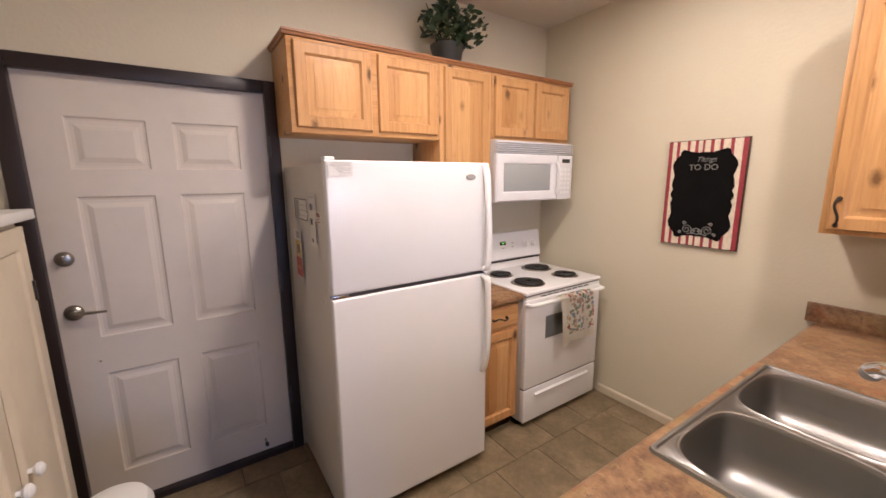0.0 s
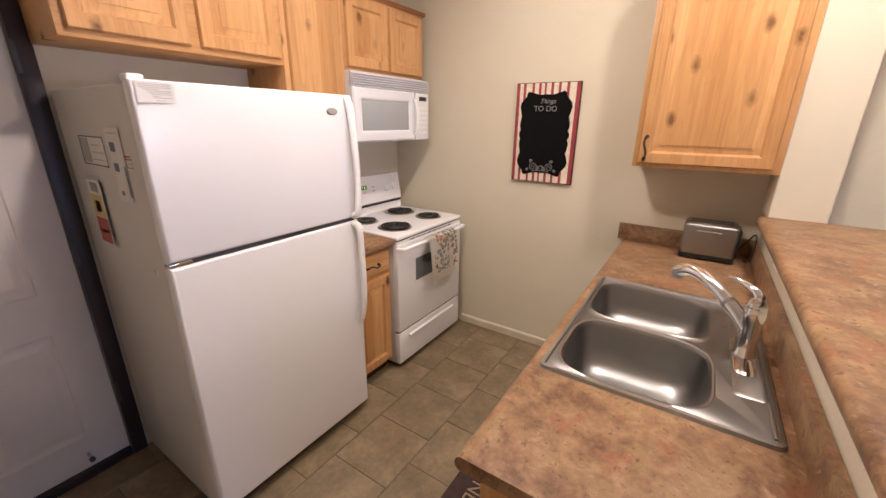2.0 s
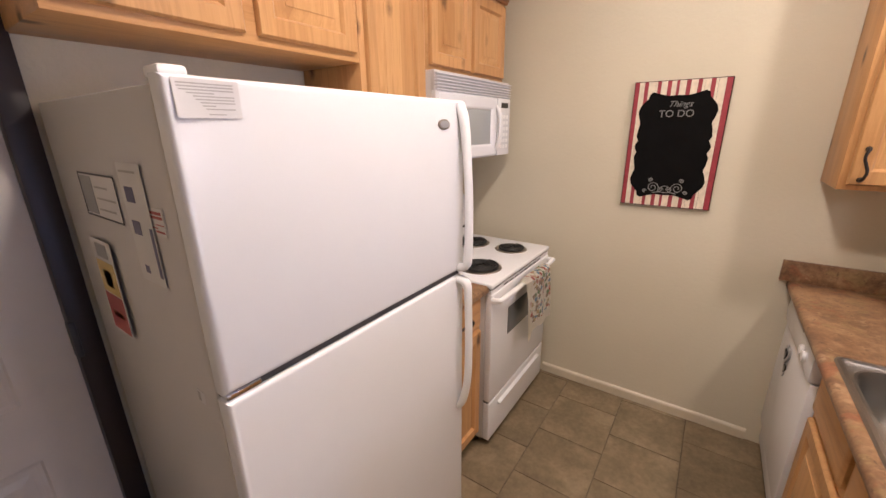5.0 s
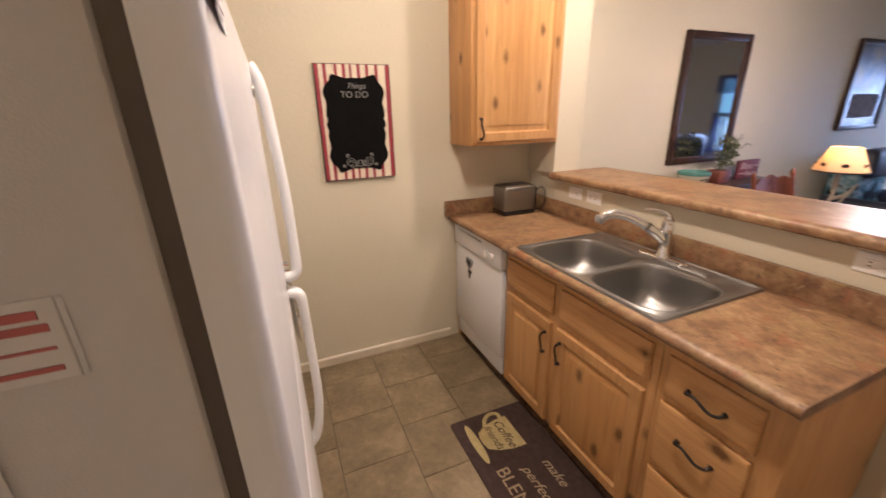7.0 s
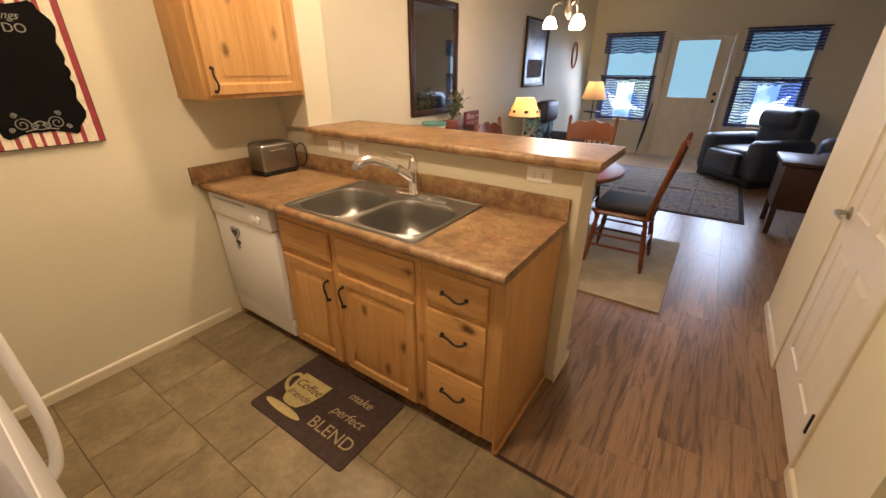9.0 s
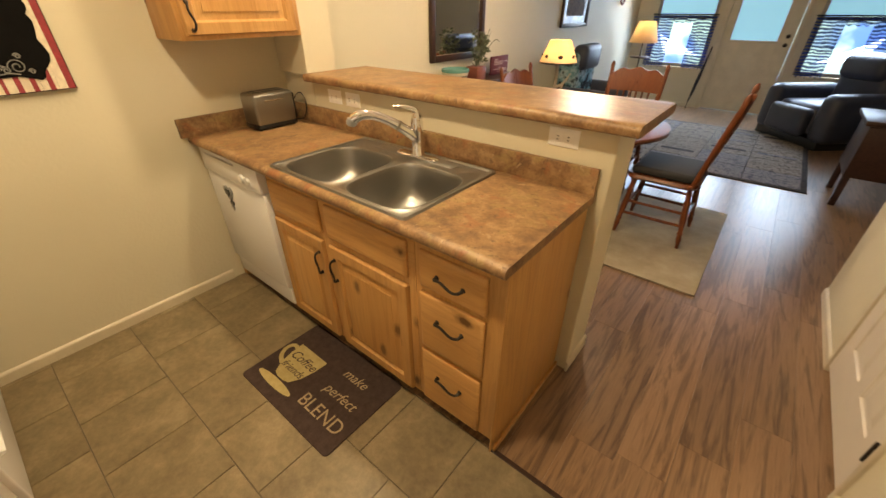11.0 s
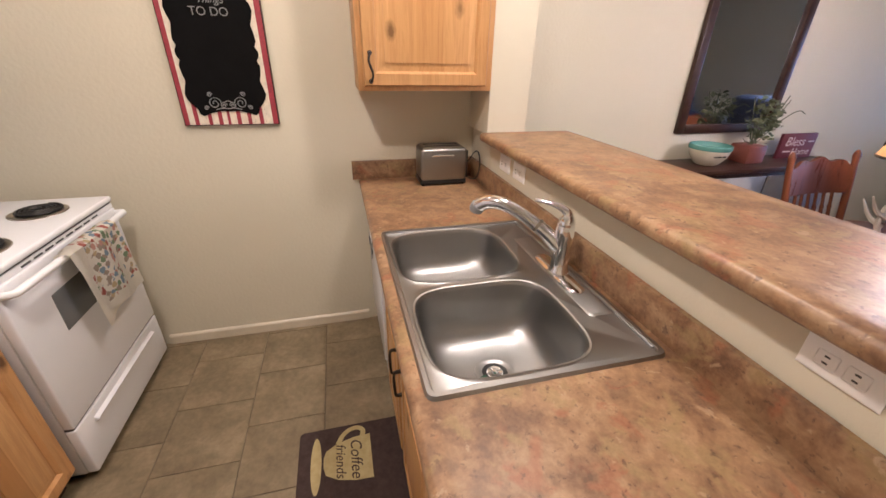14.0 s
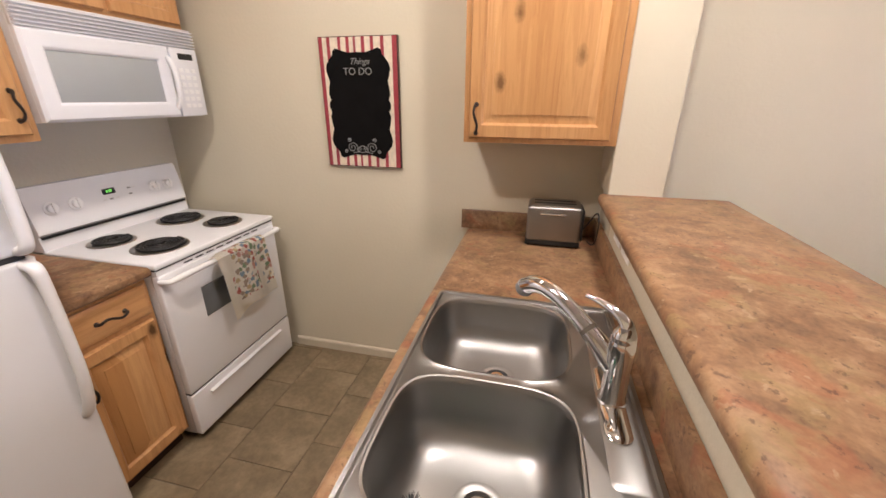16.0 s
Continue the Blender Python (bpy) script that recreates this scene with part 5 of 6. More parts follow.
half = [(0.0, 0.238), (0.035, 0.236), (0.068, 0.246), (0.092, 0.256), (0.104, 0.246), (0.108, 0.226), (0.122, 0.208), (0.134, 0.190), (0.140, 0.165), (0.134, 0.135), (0.126, 0.110), (0.132, 0.085), (0.136, 0.050), (0.128, 0.028), (0.136, 0.012), (0.138, 0.0)]
q = half + [(a, -b) for a, b in half[-2::-1]]
outline = q + [(-a, b) for a, b in q[-2:0:-1]]
f = bm.faces.new([bm.verts.new((EAST - 0.0225, cy - 1.22 * a, cz + 1.03 * b)) for a, b in outline])
top = bmesh.ops.extrude_face_region(bm, geom=[f])
bmesh.ops.translate(bm, vec=(-0.004, 0, 0), verts=[g for g in top["geom"] if isinstance(g, bmesh.types.BMVert)])
pq = part("chalk_plaque", bm, CHALKBLACK, cb, "black scalloped chalk surface")
FACE_W = Matrix(((0, 0, -1, EAST - 0.0268), (-1, 0, 0, cy), (0, 1, 0, cz), (0, 0, 0, 1)))
letters("word", "Things", 0.040, FACE_W @ Matrix.Translation((0.010, 0.203, 0)), CHALK, pq, 0.0004, 0.45)
letters("word", "TO DO", 0.047, FACE_W @ Matrix.Translation((0, 0.158, 0)), CHALK, pq, 0.0004)


def scroll(cy2, cz2, s, flip):
    pts = []
    for k in range(26):
        a = k / 25 * 3.2 * math.pi
        r = s * (1 - 0.8 * k / 25)
        pts.append((EAST - 0.0270, cy2 - flip * (r * math.cos(a) - s), cz2 + r * math.sin(a)))
    return tube(pts, 0.0021, 5)


for flip in (1, -1):
    part("scroll", scroll(cy - flip * 0.028, cz - 0.208, 0.028, -flip), CHALK, pq)
    part("scroll", scroll(cy - flip * 0.006, cz - 0.218, 0.014, -flip), CHALK, pq)
    part("scroll", scroll(cy - flip * 0.060, cz - 0.170, 0.011, -flip), CHALK, pq)
    part("scroll", scroll(cy - flip * 0.084, cz - 0.228, 0.010, -flip), CHALK, pq)
part("flourish", tube([(EAST - 0.0270, cy - 0.055, cz - 0.236), (EAST - 0.0270, cy - 0.02, cz - 0.228), (EAST - 0.0270, cy, cz - 0.234), (EAST - 0.0270, cy + 0.02, cz - 0.228), (EAST - 0.0270, cy + 0.055, cz - 0.236)], 0.0024, 5, smooth_path=2), CHALK, pq)
part("flourish", tube([(EAST - 0.0270, cy - 0.018, cz - 0.205), (EAST - 0.0270, cy, cz - 0.196), (EAST - 0.0270, cy + 0.018, cz - 0.205)], 0.0022, 5, smooth_path=2), CHALK, pq)

# ---- toaster, outlets, mat, plant ----
to = thing("toaster", (2.43, 0.075, 0.9145), "brushed steel long-slot toaster with black base", "toaster")
part("base", box(2.352, 2.505, -0.045, 0.200, 0.9145 + 0.006, 0.945, 0.006), BLACK, to)
part("housing", box(2.348, 2.508, -0.043, 0.198, 0.940, 1.106, 0.016, 4), STEEL, to)
part("top_plate", box(2.362, 2.494, -0.030, 0.186, 1.100, 1.110, 0.004), NICKEL, to)
for x in (2.395, 2.445):
    part("slot", box(x, x + 0.022, -0.015, 0.170, 1.1092, 1.1112), GASKET, to)
part("trim_bar", box(2.344, 2.350, 0.03, 0.14, 1.068, 1.074, 0.001), CHROME, to)
for y in (-0.03, 0.185):
    for x in (2.37, 2.49):
        part("foot", lathe([(0.008, 0), (0.008, 0.008)], (x, y, 0.9145), 8), BLACK, to)
part("side_panel", box(2.356, 2.50, -0.052, -0.043, 0.95, 1.092, 0.004), BLACK, to)
part("cord", tube([(2.46, -0.05, 0.96), (2.44, -0.085, 1.02), (2.41, -0.105, 1.075), (2.36, -0.110, 1.085), (2.33, -0.112, 1.03), (2.35, -0.108, 0.95), (2.40, -0.1, 0.922), (2.47, -0.09, 0.920)], 0.0035, 6, smooth_path=2), BLACK, to)


def outlet(x, z, w=0.115, h=0.072):
    y = HWY1
    p = thing("outlet", (x, y, z), "white double wall outlet plate above the backsplash", "outlet", "outlets on the half wall")
    part("plate", rings((x + w / 2, y, z - h / 2), NX, Z, w, h, [(0, 0), (0, 0.003), (0.005, 0.006)]), OUTLETWHITE, p)
    for s in (-1, 1):
        r = part("socket", box(x + s * 0.021 - 0.016, x + s * 0.021 + 0.016, y + 0.0055, y + 0.0085, z - 0.014, z + 0.014, 0.003), OUTLETWHITE, p)
        for d in (-0.006, 0.006):
            part("slit", box(x + s * 0.021 - 0.004, x + s * 0.021 + 0.004, y + 0.008, y + 0.0091, z + d - 0.0016, z + d + 0.0016), GASKET, r)
    return p


outlet(0.715, 1.098, 0.120, 0.068)
outlet(1.93, 1.085)
outlet(2.085, 1.085)

mt = thing("floor_mat", (1.405, 0.66, FZ), "dark brown coffee-themed mat before the sink cabinet", "mat")
MX0, MX1, MY0, MY1 = 1.068, 1.738, 0.44, 0.888
bm = bmesh.new()
a = [bm.verts.new(p) for p in rounded_rect(MX0, MX1, MY0, MY1, 0.02, FZ + 0.001)]
b = [bm.verts.new(p) for p in rounded_rect(MX0, MX1, MY0, MY1, 0.02, FZ + 0.006)]
c = [bm.verts.new(p) for p in rounded_rect(MX0 + 0.004, MX1 - 0.004, MY0 + 0.004, MY1 - 0.004, 0.018, FZ + 0.008)]
stitch(bm, a, b)
stitch(bm, b, c)
bm.faces.new(c)
bm.faces.new(a[::-1])
part("pad", bm, MAT, mt)


def on_mat(x, y, turn=180):
    return Matrix.Translation((x, y, FZ + 0.0082)) @ Matrix.Rotation(radians(turn), 4, "Z")


def flat_shape(pts, z, h=0.0007):
    bm = bmesh.new()
    f = bm.faces.new([bm.verts.new((p[0], p[1], z)) for p in pts])
    t = bmesh.ops.extrude_face_region(bm, geom=[f])
    bmesh.ops.translate(bm, vec=(0, 0, h), verts=[g for g in t["geom"] if isinstance(g, bmesh.types.BMVert)])
    return bm


# cup, saucer and handle are printed with the rim towards the cabinet
cx, top_y, bot_y = 1.565, 0.585, 0.785
pts = [(cx - 0.105, top_y), (cx - 0.102, top_y + 0.07), (cx - 0.085, top_y + 0.14), (cx - 0.055, top_y + 0.19), (cx - 0.02, bot_y), (cx + 0.02, bot_y), (cx + 0.055, top_y + 0.19), (cx + 0.085, top_y + 0.14), (cx + 0.102, top_y + 0.07), (cx + 0.105, top_y)]
part("printed_cup", flat_shape(pts, FZ + 0.0079), MATCREAM, mt)
sau = [(cx + 0.13 * math.cos(a), 0.815 + 0.022 * math.sin(a)) for a in (math.pi * 2 * k / 28 for k in range(28))]
part("printed_saucer", flat_shape(sau, FZ + 0.0079), MATCREAM, mt)
hd = [(cx + 0.095, 0.62, FZ + 0.0083), (cx + 0.135, 0.61, FZ + 0.0083), (cx + 0.155, 0.65, FZ + 0.0083), (cx + 0.13, 0.70, FZ + 0.0083), (cx + 0.08, 0.725, FZ + 0.0083)]
part("printed_handle", tube(hd, 0.011, 8, flat=0.06, smooth_path=2), MATCREAM, mt)
letters("word", "Coffee", 0.068, on_mat(cx, 0.650) @ Matrix.Translation((0, 0, 0.0006)), MAT, mt, 0.0003, 0.3)
letters("word", "friends", 0.058, on_mat(cx, 0.715) @ Matrix.Translation((0, 0, 0.0006)), MAT, mt, 0.0003, 0.3)
letters("word", "make", 0.070, on_mat(1.27, 0.560), MATTAN, mt, 0.0004, 0.3)
letters("word", "perfect", 0.070, on_mat(1.25, 0.670), MATTAN, mt, 0.0004, 0.3)
letters("word", "BLEND", 0.092, on_mat(1.25, 0.780), MATTAN, mt, 0.0004)

rnd = random.Random(11)
pp = thing("potted_plant", (1.46, 2.13, 2.282), "dark green leafy plant in a dark pot", "plant")
part("pot", lathe([(0.075, 0), (0.082, 0.02), (0.098, 0.12), (0.104, 0.13), (0.104, 0.145), (0.094, 0.145), (0.09, 0.125), (0, 0.12)], (1.46, 2.13, 2.282), 24), POT, pp)
bm = bmesh.new()
for _ in range(9):
    a = rnd.uniform(0, 6.3)
    r = rnd.uniform(0.06, 0.2)
    tube([(1.46, 2.13, 2.40), (1.46 + 0.4 * r * math.cos(a), 2.13 + 0.25 * r * math.sin(a), 2.50), (1.46 + r * math.cos(a), 2.13 + 0.6 * r * math.sin(a), rnd.uniform(2.48, 2.66))], 0.003, 5, bm)
part("stem", bm, LEAF, pp)
bm = bmesh.new()
leaf_cluster(bm, (1.48, 2.10, 2.53), 330, (0.25, 0.16, 0.13), 0.052, rnd, -0.9)
leaf_cluster(bm, (1.42, 2.10, 2.62), 60, (0.07, 0.07, 0.09), 0.05, rnd, -0.9)
part("foliage", bm, LEAF, pp)

# cream cabinet beside the entry and a white bin before it
cc = thing("storage_cabinet", (-0.66, 1.45, 0), "cream painted storage cabinet with overhanging top", "cabinet")
part("body", box(-0.86, -0.47, 1.02, 1.88, FZ, 1.50, 0.004), TRIM, cc)
part("top", box(-0.875, -0.43, 0.99, 1.935, 1.50, 1.535, 0.006), PLASTIC, cc)
for y0 in (1.03, 1.455):
    d = part("door", rings((-0.47, y0, 0.06), Y, Z, 0.415, 1.42, [(0, 0), (0, 0.018), (0.004, 0.020), (0.07, 0.020), (0.078, 0.012), (0.09, 0.012), (0.11, 0.017)]), TRIM, cc)
    hy = y0 + (0.405 if y0 > 1.3 else 0.01)
    for z in (0.3, 1.26):
        part("hinge", box(-0.451, -0.444, hy - 0.012, hy + 0.004, z - 0.035, z + 0.035, 0.002), BRONZE, d, "black hinge")
for y in (1.40, 1.50):
    part("knob", along_x(lathe([(0.008, 0), (0.008, 0.012), (0.019, 0.022), (0.019, 0.030), (0.010, 0.038), (0, 0.039)], (0, 0, 0), 16), (-0.452, y, 0.80), 1), PLASTIC, cc)
tb = thing("waste_bin", (-0.33, 1.62, 0), "white plastic waste bin by the entry door", "bin")
part("bucket", lathe([(0.085, 0), (0.09, 0.01), (0.115, 0.44), (0.118, 0.46)], (-0.32, 1.66, FZ), 28), PLASTIC, tb)
part("lid", lathe([(0.120, 0.461), (0.121, 0.485), (0.105, 0.515), (0.05, 0.532), (0, 0.535)], (-0.32, 1.66, FZ), 28), PLASTIC, tb)

# ceiling lights of the kitchen
for x, y in ((0.93, 1.02), (1.86, 1.05), (1.62, -0.10)):
    cl = thing("recessed_light", (x, y, CEIL), "round recessed kitchen ceiling light, lit", "lamp", "kitchen ceiling lights")
    part("ring", lathe([(0.098, -0.006), (0.115, -0.004), (0.115, 0.0)], (x, y, CEIL), 28), PLASTIC, cl)

# ---- dining corner ----
TCX, TCY = 1.27, -2.02
tbl = thing("dining_table", (TCX, TCY, FZ), "round red-stained wooden pedestal dining table", "table")
part("tabletop", lathe([(0.585, 0.715), (0.600, 0.722), (0.605, 0.738), (0.598, 0.750), (0.58, 0.753), (0, 0.753)], (TCX, TCY, FZ), 48), REDTOP, tbl)
part("apron", lathe([(0.44, 0.640), (0.45, 0.645), (0.45, 0.714), (0.43, 0.7145)], (TCX, TCY, FZ), 40), REDWOOD, tbl)
part("pedestal", lathe([(0.11, 0.06), (0.12, 0.10), (0.085, 0.16), (0.06, 0.28), (0.09, 0.40), (0.055, 0.52), (0.075, 0.60), (0.15, 0.64)], (TCX, TCY, FZ), 24), REDWOOD, tbl)
for k in range(4):
    a = radians(45 + 90 * k)
    c, s = math.cos(a), math.sin(a)
    part("foot", tube([(TCX + 0.06 * c, TCY + 0.06 * s, FZ + 0.13), (TCX + 0.22 * c, TCY + 0.22 * s, FZ + 0.10), (TCX + 0.36 * c, TCY + 0.36 * s, FZ + 0.026)], [0.045, 0.035, 0.024], 10, smooth_path=2), REDWOOD, tbl)


def spun(p, q, r):
    """A turned leg or spindle from p to q."""
    p, q = Vector(p), Vector(q)
    bm = bmesh.new()
    prof = [(0, 0.62), (0.08, 0.7), (0.16, 1.0), (0.22, 0.75), (0.25, 1.1), (0.28, 0.75), (0.5, 1.15), (0.72, 0.9), (0.76, 1.15), (0.8, 0.8), (1.0, 0.85)]
    return tube([p.lerp(q, s) for s, _ in prof], [r * k for _, k in prof], 10, bm)


def dining_chair(cushion):
    """Faces +x, its seat's middle over the origin."""
    ch = thing("dining_chair", (0, 0, 0), "red-stained wooden pressed-back dining chair with black cushion" if cushion else "red-stained wooden pressed-back dining chair", "chair", "chairs round the table")
    bm = bmesh.new()
    a = [bm.verts.new(p) for p in rounded_rect(-0.20, 0.22, -0.21, 0.21, 0.06, 0.425)]
    b = [bm.verts.new(p) for p in rounded_rect(-0.21, 0.23, -0.22, 0.22, 0.07, 0.440)]
    c = [bm.verts.new(p) for p in rounded_rect(-0.20, 0.22, -0.21, 0.21, 0.06, 0.458)]
    stitch(bm, a, b)
    stitch(bm, b, c)
    bm.faces.new(c)
    bm.faces.new(a[::-1])
    part("seat", bm, REDWOOD, ch)
    if cushion:
        bm = box(-0.185, 0.205, -0.195, 0.195, 0.4585, 0.515, 0.024, 4)
        part("cushion", bm, CUSHION, ch, "black padded seat cushion")
    for sy in (-1, 1):
        part("leg", spun((-0.21, sy * 0.19, 0.0), (-0.165, sy * 0.165, 0.43), 0.019), REDWOOD, ch)
        part("leg", spun((0.215, sy * 0.20, 0.0), (0.17, sy * 0.17, 0.43), 0.019), REDWOOD, ch)
        part("stretcher", tube([(-0.193, sy * 0.181, 0.16), (0.198, sy * 0.190, 0.16)], [0.011, 0.011], 8), REDWOOD, ch)
        part("stretcher", tube([(-0.183, sy * 0.176, 0.25), (0.188, sy * 0.184, 0.25)], [0.010, 0.010], 8), REDWOOD, ch)
        part("back_post", tube([(-0.175, sy * 0.185, 0.44), (-0.216, sy * 0.20, 0.66), (-0.266, sy * 0.212, 0.90), (-0.279, sy * 0.214, 0.965), (-0.286, sy * 0.215, 1.01), (-0.290, sy * 0.215, 1.035)], [0.017, 0.018, 0.018, 0.015, 0.020, 0.006], 10, smooth_path=1), REDWOOD, ch)
    part("stretcher", tube([(0.20, -0.19, 0.20), (0.20, 0.19, 0.20)], [0.012, 0.012], 8), REDWOOD, ch)
    part("stretcher", tube([(-0.19, -0.18, 0.20), (-0.19, 0.18, 0.20)], [0.010, 0.010], 8), REDWOOD, ch)
    bm = bmesh.new()
    cols = 16
    rows = []
    for k in range(cols + 1):
        s = -1 + 2 * k / cols
        top = 0.955 + 0.035 * math.cos(s * math.pi / 2) + 0.012 * math.cos(3 * s * math.pi)
        bow = 0.030 * (1 - s * s)
        rows.append([bm.verts.new((-0.241 - bow - 0.008, s * 0.20, 0.80)), bm.verts.new((-0.241 - bow + 0.010, s * 0.20, 0.80)),
                     bm.verts.new((-0.273 - bow + 0.010, s * 0.20, top)), bm.verts.new((-0.273 - bow - 0.008, s * 0.20, top))])
    for p, q in zip(rows, rows[1:]):
        for k in range(4):
            bm.faces.new((p[k], p[(k + 1) % 4], q[(k + 1) % 4], q[k]))
    bm.faces.new(rows[0])
    bm.faces.new(rows[-1][::-1])
    part("crest_rail", bm, REDWOOD, ch, "carved wooden crest rail")
    for k in range(6):
        y = -0.125 + 0.05 * k
        part("spindle", spun((-0.180, y * 0.95, 0.455), (-0.268 + 0.5 * y * y, y, 0.805), 0.010), REDWOOD, ch)
    return ch


chair = dining_chair(True)
chair.matrix_basis = pose(0.575, -1.955, FZ + 0.012, 0, 0, 0) @ Matrix.Diagonal((1.08, 1.14, 1.06, 1))
second = copy_thing(chair, pose(1.23, -2.72, FZ, 0, 0, 92))
third = copy_thing(chair, pose(1.76, -2.15, FZ, 0, 0, 178))

lp = thing("table_lamp", (1.62, -2.03, FZ + 0.753), "antler table lamp with lit silhouette-trimmed shade", "lamp")
LX, LY, LZ = 1.62, -2.03, FZ + 0.753
part("base", lathe([(0.085, 0), (0.085, 0.008), (0.03, 0.02), (0, 0.022)], (LX, LY, LZ), 20), ANTLER, lp)
bm = tube([(LX, LY, LZ + 0.01), (LX + 0.02, LY + 0.03, LZ + 0.12), (LX - 0.005, LY - 0.01, LZ + 0.26), (LX, LY, LZ + 0.42)], [0.014, 0.013, 0.010, 0.008], 8, smooth_path=2)
for k in range(5):
    a = 1.3 * k
    z0 = LZ + 0.06 + 0.05 * k
    tube([(LX, LY, z0), (LX + 0.07 * math.cos(a), LY + 0.07 * math.sin(a), z0 + 0.03), (LX + 0.12 * math.cos(a), LY + 0.12 * math.sin(a), z0 + 0.11)], [0.013, 0.011, 0.004], 7, bm, smooth_path=1)
part("antler_stem", bm, ANTLER, lp, "bone-white antler branches")
part("shade", lathe([(0.150, 0.405), (0.147, 0.41), (0.080, 0.565), (0.077, 0.565), (0.145, 0.406)], (LX, LY, LZ), 32), SHADEWARM, lp, "glowing amber shade")
part("shade_trim", lathe([(0.151, 0.398), (0.153, 0.403), (0.150, 0.410), (0.148, 0.408)], (LX, LY, LZ), 32), BRONZE, lp)
for k in range(7):
    a = 2 * math.pi * k / 7 + 0.3
    r = 0.133
    bm = bmesh.new()
    bmesh.ops.create_uvsphere(bm, u_segments=8, v_segments=6, radius=1)
    bmesh.ops.transform(bm, matrix=Matrix.Translation((LX + r * math.cos(a), LY + r * math.sin(a), LZ + 0.452)) @ Matrix.Rotation(a, 4, "Z") @ Matrix.Diagonal((0.005, 0.020, 0.014, 1)), verts=bm.verts)
    part("silhouette", bm, BRONZE, lp, "dark animal silhouette")
dish = thing("small_dish", (1.42, -1.72, FZ + 0.753), "small white dish on the dining table", "dish")
part("dish_body", lathe([(0.035, 0), (0.055, 0.018), (0.058, 0.024), (0.054, 0.024), (0.034, 0.006), (0, 0.005)], (1.42, -1.72, FZ + 0.753), 20), CREAMGLAZE, dish)

CHX, CHY, CHZ = 1.25, -1.85, 1.862
chand = thing("chandelier", (CHX, CHY, CEIL), "three-arm chandelier with lit frosted glass shades", "chandelier")
part("rod", tube([(CHX, CHY, CEIL), (CHX, CHY, CHZ + 0.18)], [0.006, 0.006], 8), NICKEL, chand)
part("canopy", lathe([(0.02, -0.05), (0.055, -0.02), (0.06, 0)], (CHX, CHY, CEIL), 20), NICKEL, chand)
part("hub", lathe([(0.008, 0.02), (0.03, 0.05), (0.035, 0.09), (0.02, 0.13), (0.028, 0.16), (0.008, 0.20)], (CHX, CHY, CHZ), 20), NICKEL, chand)
for k in range(3):
    a = radians(20 + 120 * k)
    c, s = math.cos(a), math.sin(a)
    arm = part("arm", tube([(CHX, CHY, CHZ + 0.09), (CHX + 0.06 * c, CHY + 0.06 * s, CHZ + 0.14), (CHX + 0.12 * c, CHY + 0.12 * s, CHZ + 0.12), (CHX + 0.135 * c, CHY + 0.135 * s, CHZ + 0.04)], 0.007, 8, smooth_path=2), NICKEL, chand)
    part("shade", lathe([(0.052, -0.040), (0.055, -0.033), (0.049, 0.0), (0.035, 0.030), (0.018, 0.042), (0, 0.043)], (CHX + 0.135 * c, CHY + 0.135 * s, CHZ), 22), GLOBE, arm, "glowing frosted glass bell")

# pale rug under the chair
rg = thing("small_rug", (0.75, -1.85, FZ), "pale beige rug under the dining chairs", "rug")
part("carpet", box(0.13, 1.60, -2.645, -1.19, FZ, FZ + 0.011, 0.004), PALERUG, rg)

# sideboard with its things, mirror above
SBZ = 0.94
sd = thing("sideboard", (2.39, -2.05, FZ), "dark wooden sideboard against the wall", "sideboard")
part("top", box(2.23, 2.545, -2.66, -1.43, SBZ - 0.03, SBZ, 0.006), DARKWOOD, sd)
part("body", box(2.26, 2.54, -2.63, -1.46, 0.25, SBZ - 0.031, 0.004), DARKWOOD, sd)
for y0 in (-2.62, -2.035):
    d = part("drawer_front", rings((2.26, y0 + 0.57, 0.62), (0, -1, 0), Z, 0.56, 0.26, [(0, 0), (0, 0.012), (0.01, 0.016)]), GREYPLASTIC, sd, "grey painted drawer")
    part("knob", along_x(lathe([(0.006, 0), (0.015, 0.015), (0.015, 0.022), (0, 0.026)], (0, 0, 0), 12), (2.245, y0 + 0.285, 0.75), -1), BRONZE, d)
for y in (-2.60, -1.49):
    for x in (2.285, 2.515):
        part("leg", box(x - 0.022, x + 0.022, y - 0.022, y + 0.022, FZ, 0.25, 0.004), DARKWOOD, sd)
bw = thing("bowl", (2.40, -1.65, SBZ), "cream ceramic bowl with teal rim and handles", "bowl")
part("bowl_body", lathe([(0.055, 0), (0.07, 0.008), (0.105, 0.055), (0.118, 0.098)], (2.39, -1.66, SBZ), 28), CREAMGLAZE, bw)
part("rim", lathe([(0.118, 0.0985), (0.122, 0.106), (0.119, 0.125), (0.112, 0.125), (0.108, 0.10), (0.06, 0.02), (0, 0.016)], (2.39, -1.66, SBZ), 28), TEALGLAZE, bw, "teal glazed rim")
for dy in (-0.015, 0.02, 0.05):
    part("painted_mark", box(2.276, 2.281, -1.66 + dy, -1.66 + dy + 0.02, SBZ + 0.066, SBZ + 0.074), BRONZE, bw)
rnd = random.Random(7)
pt = thing("potted_plant", (2.40, -1.98, SBZ), "dusty green trailing plant in a red-brown pot", "plant")
part("pot", box(2.33, 2.47, -2.06, -1.91, SBZ, SBZ + 0.115, 0.012), TERRACOTTA, pt)
bm = bmesh.new()
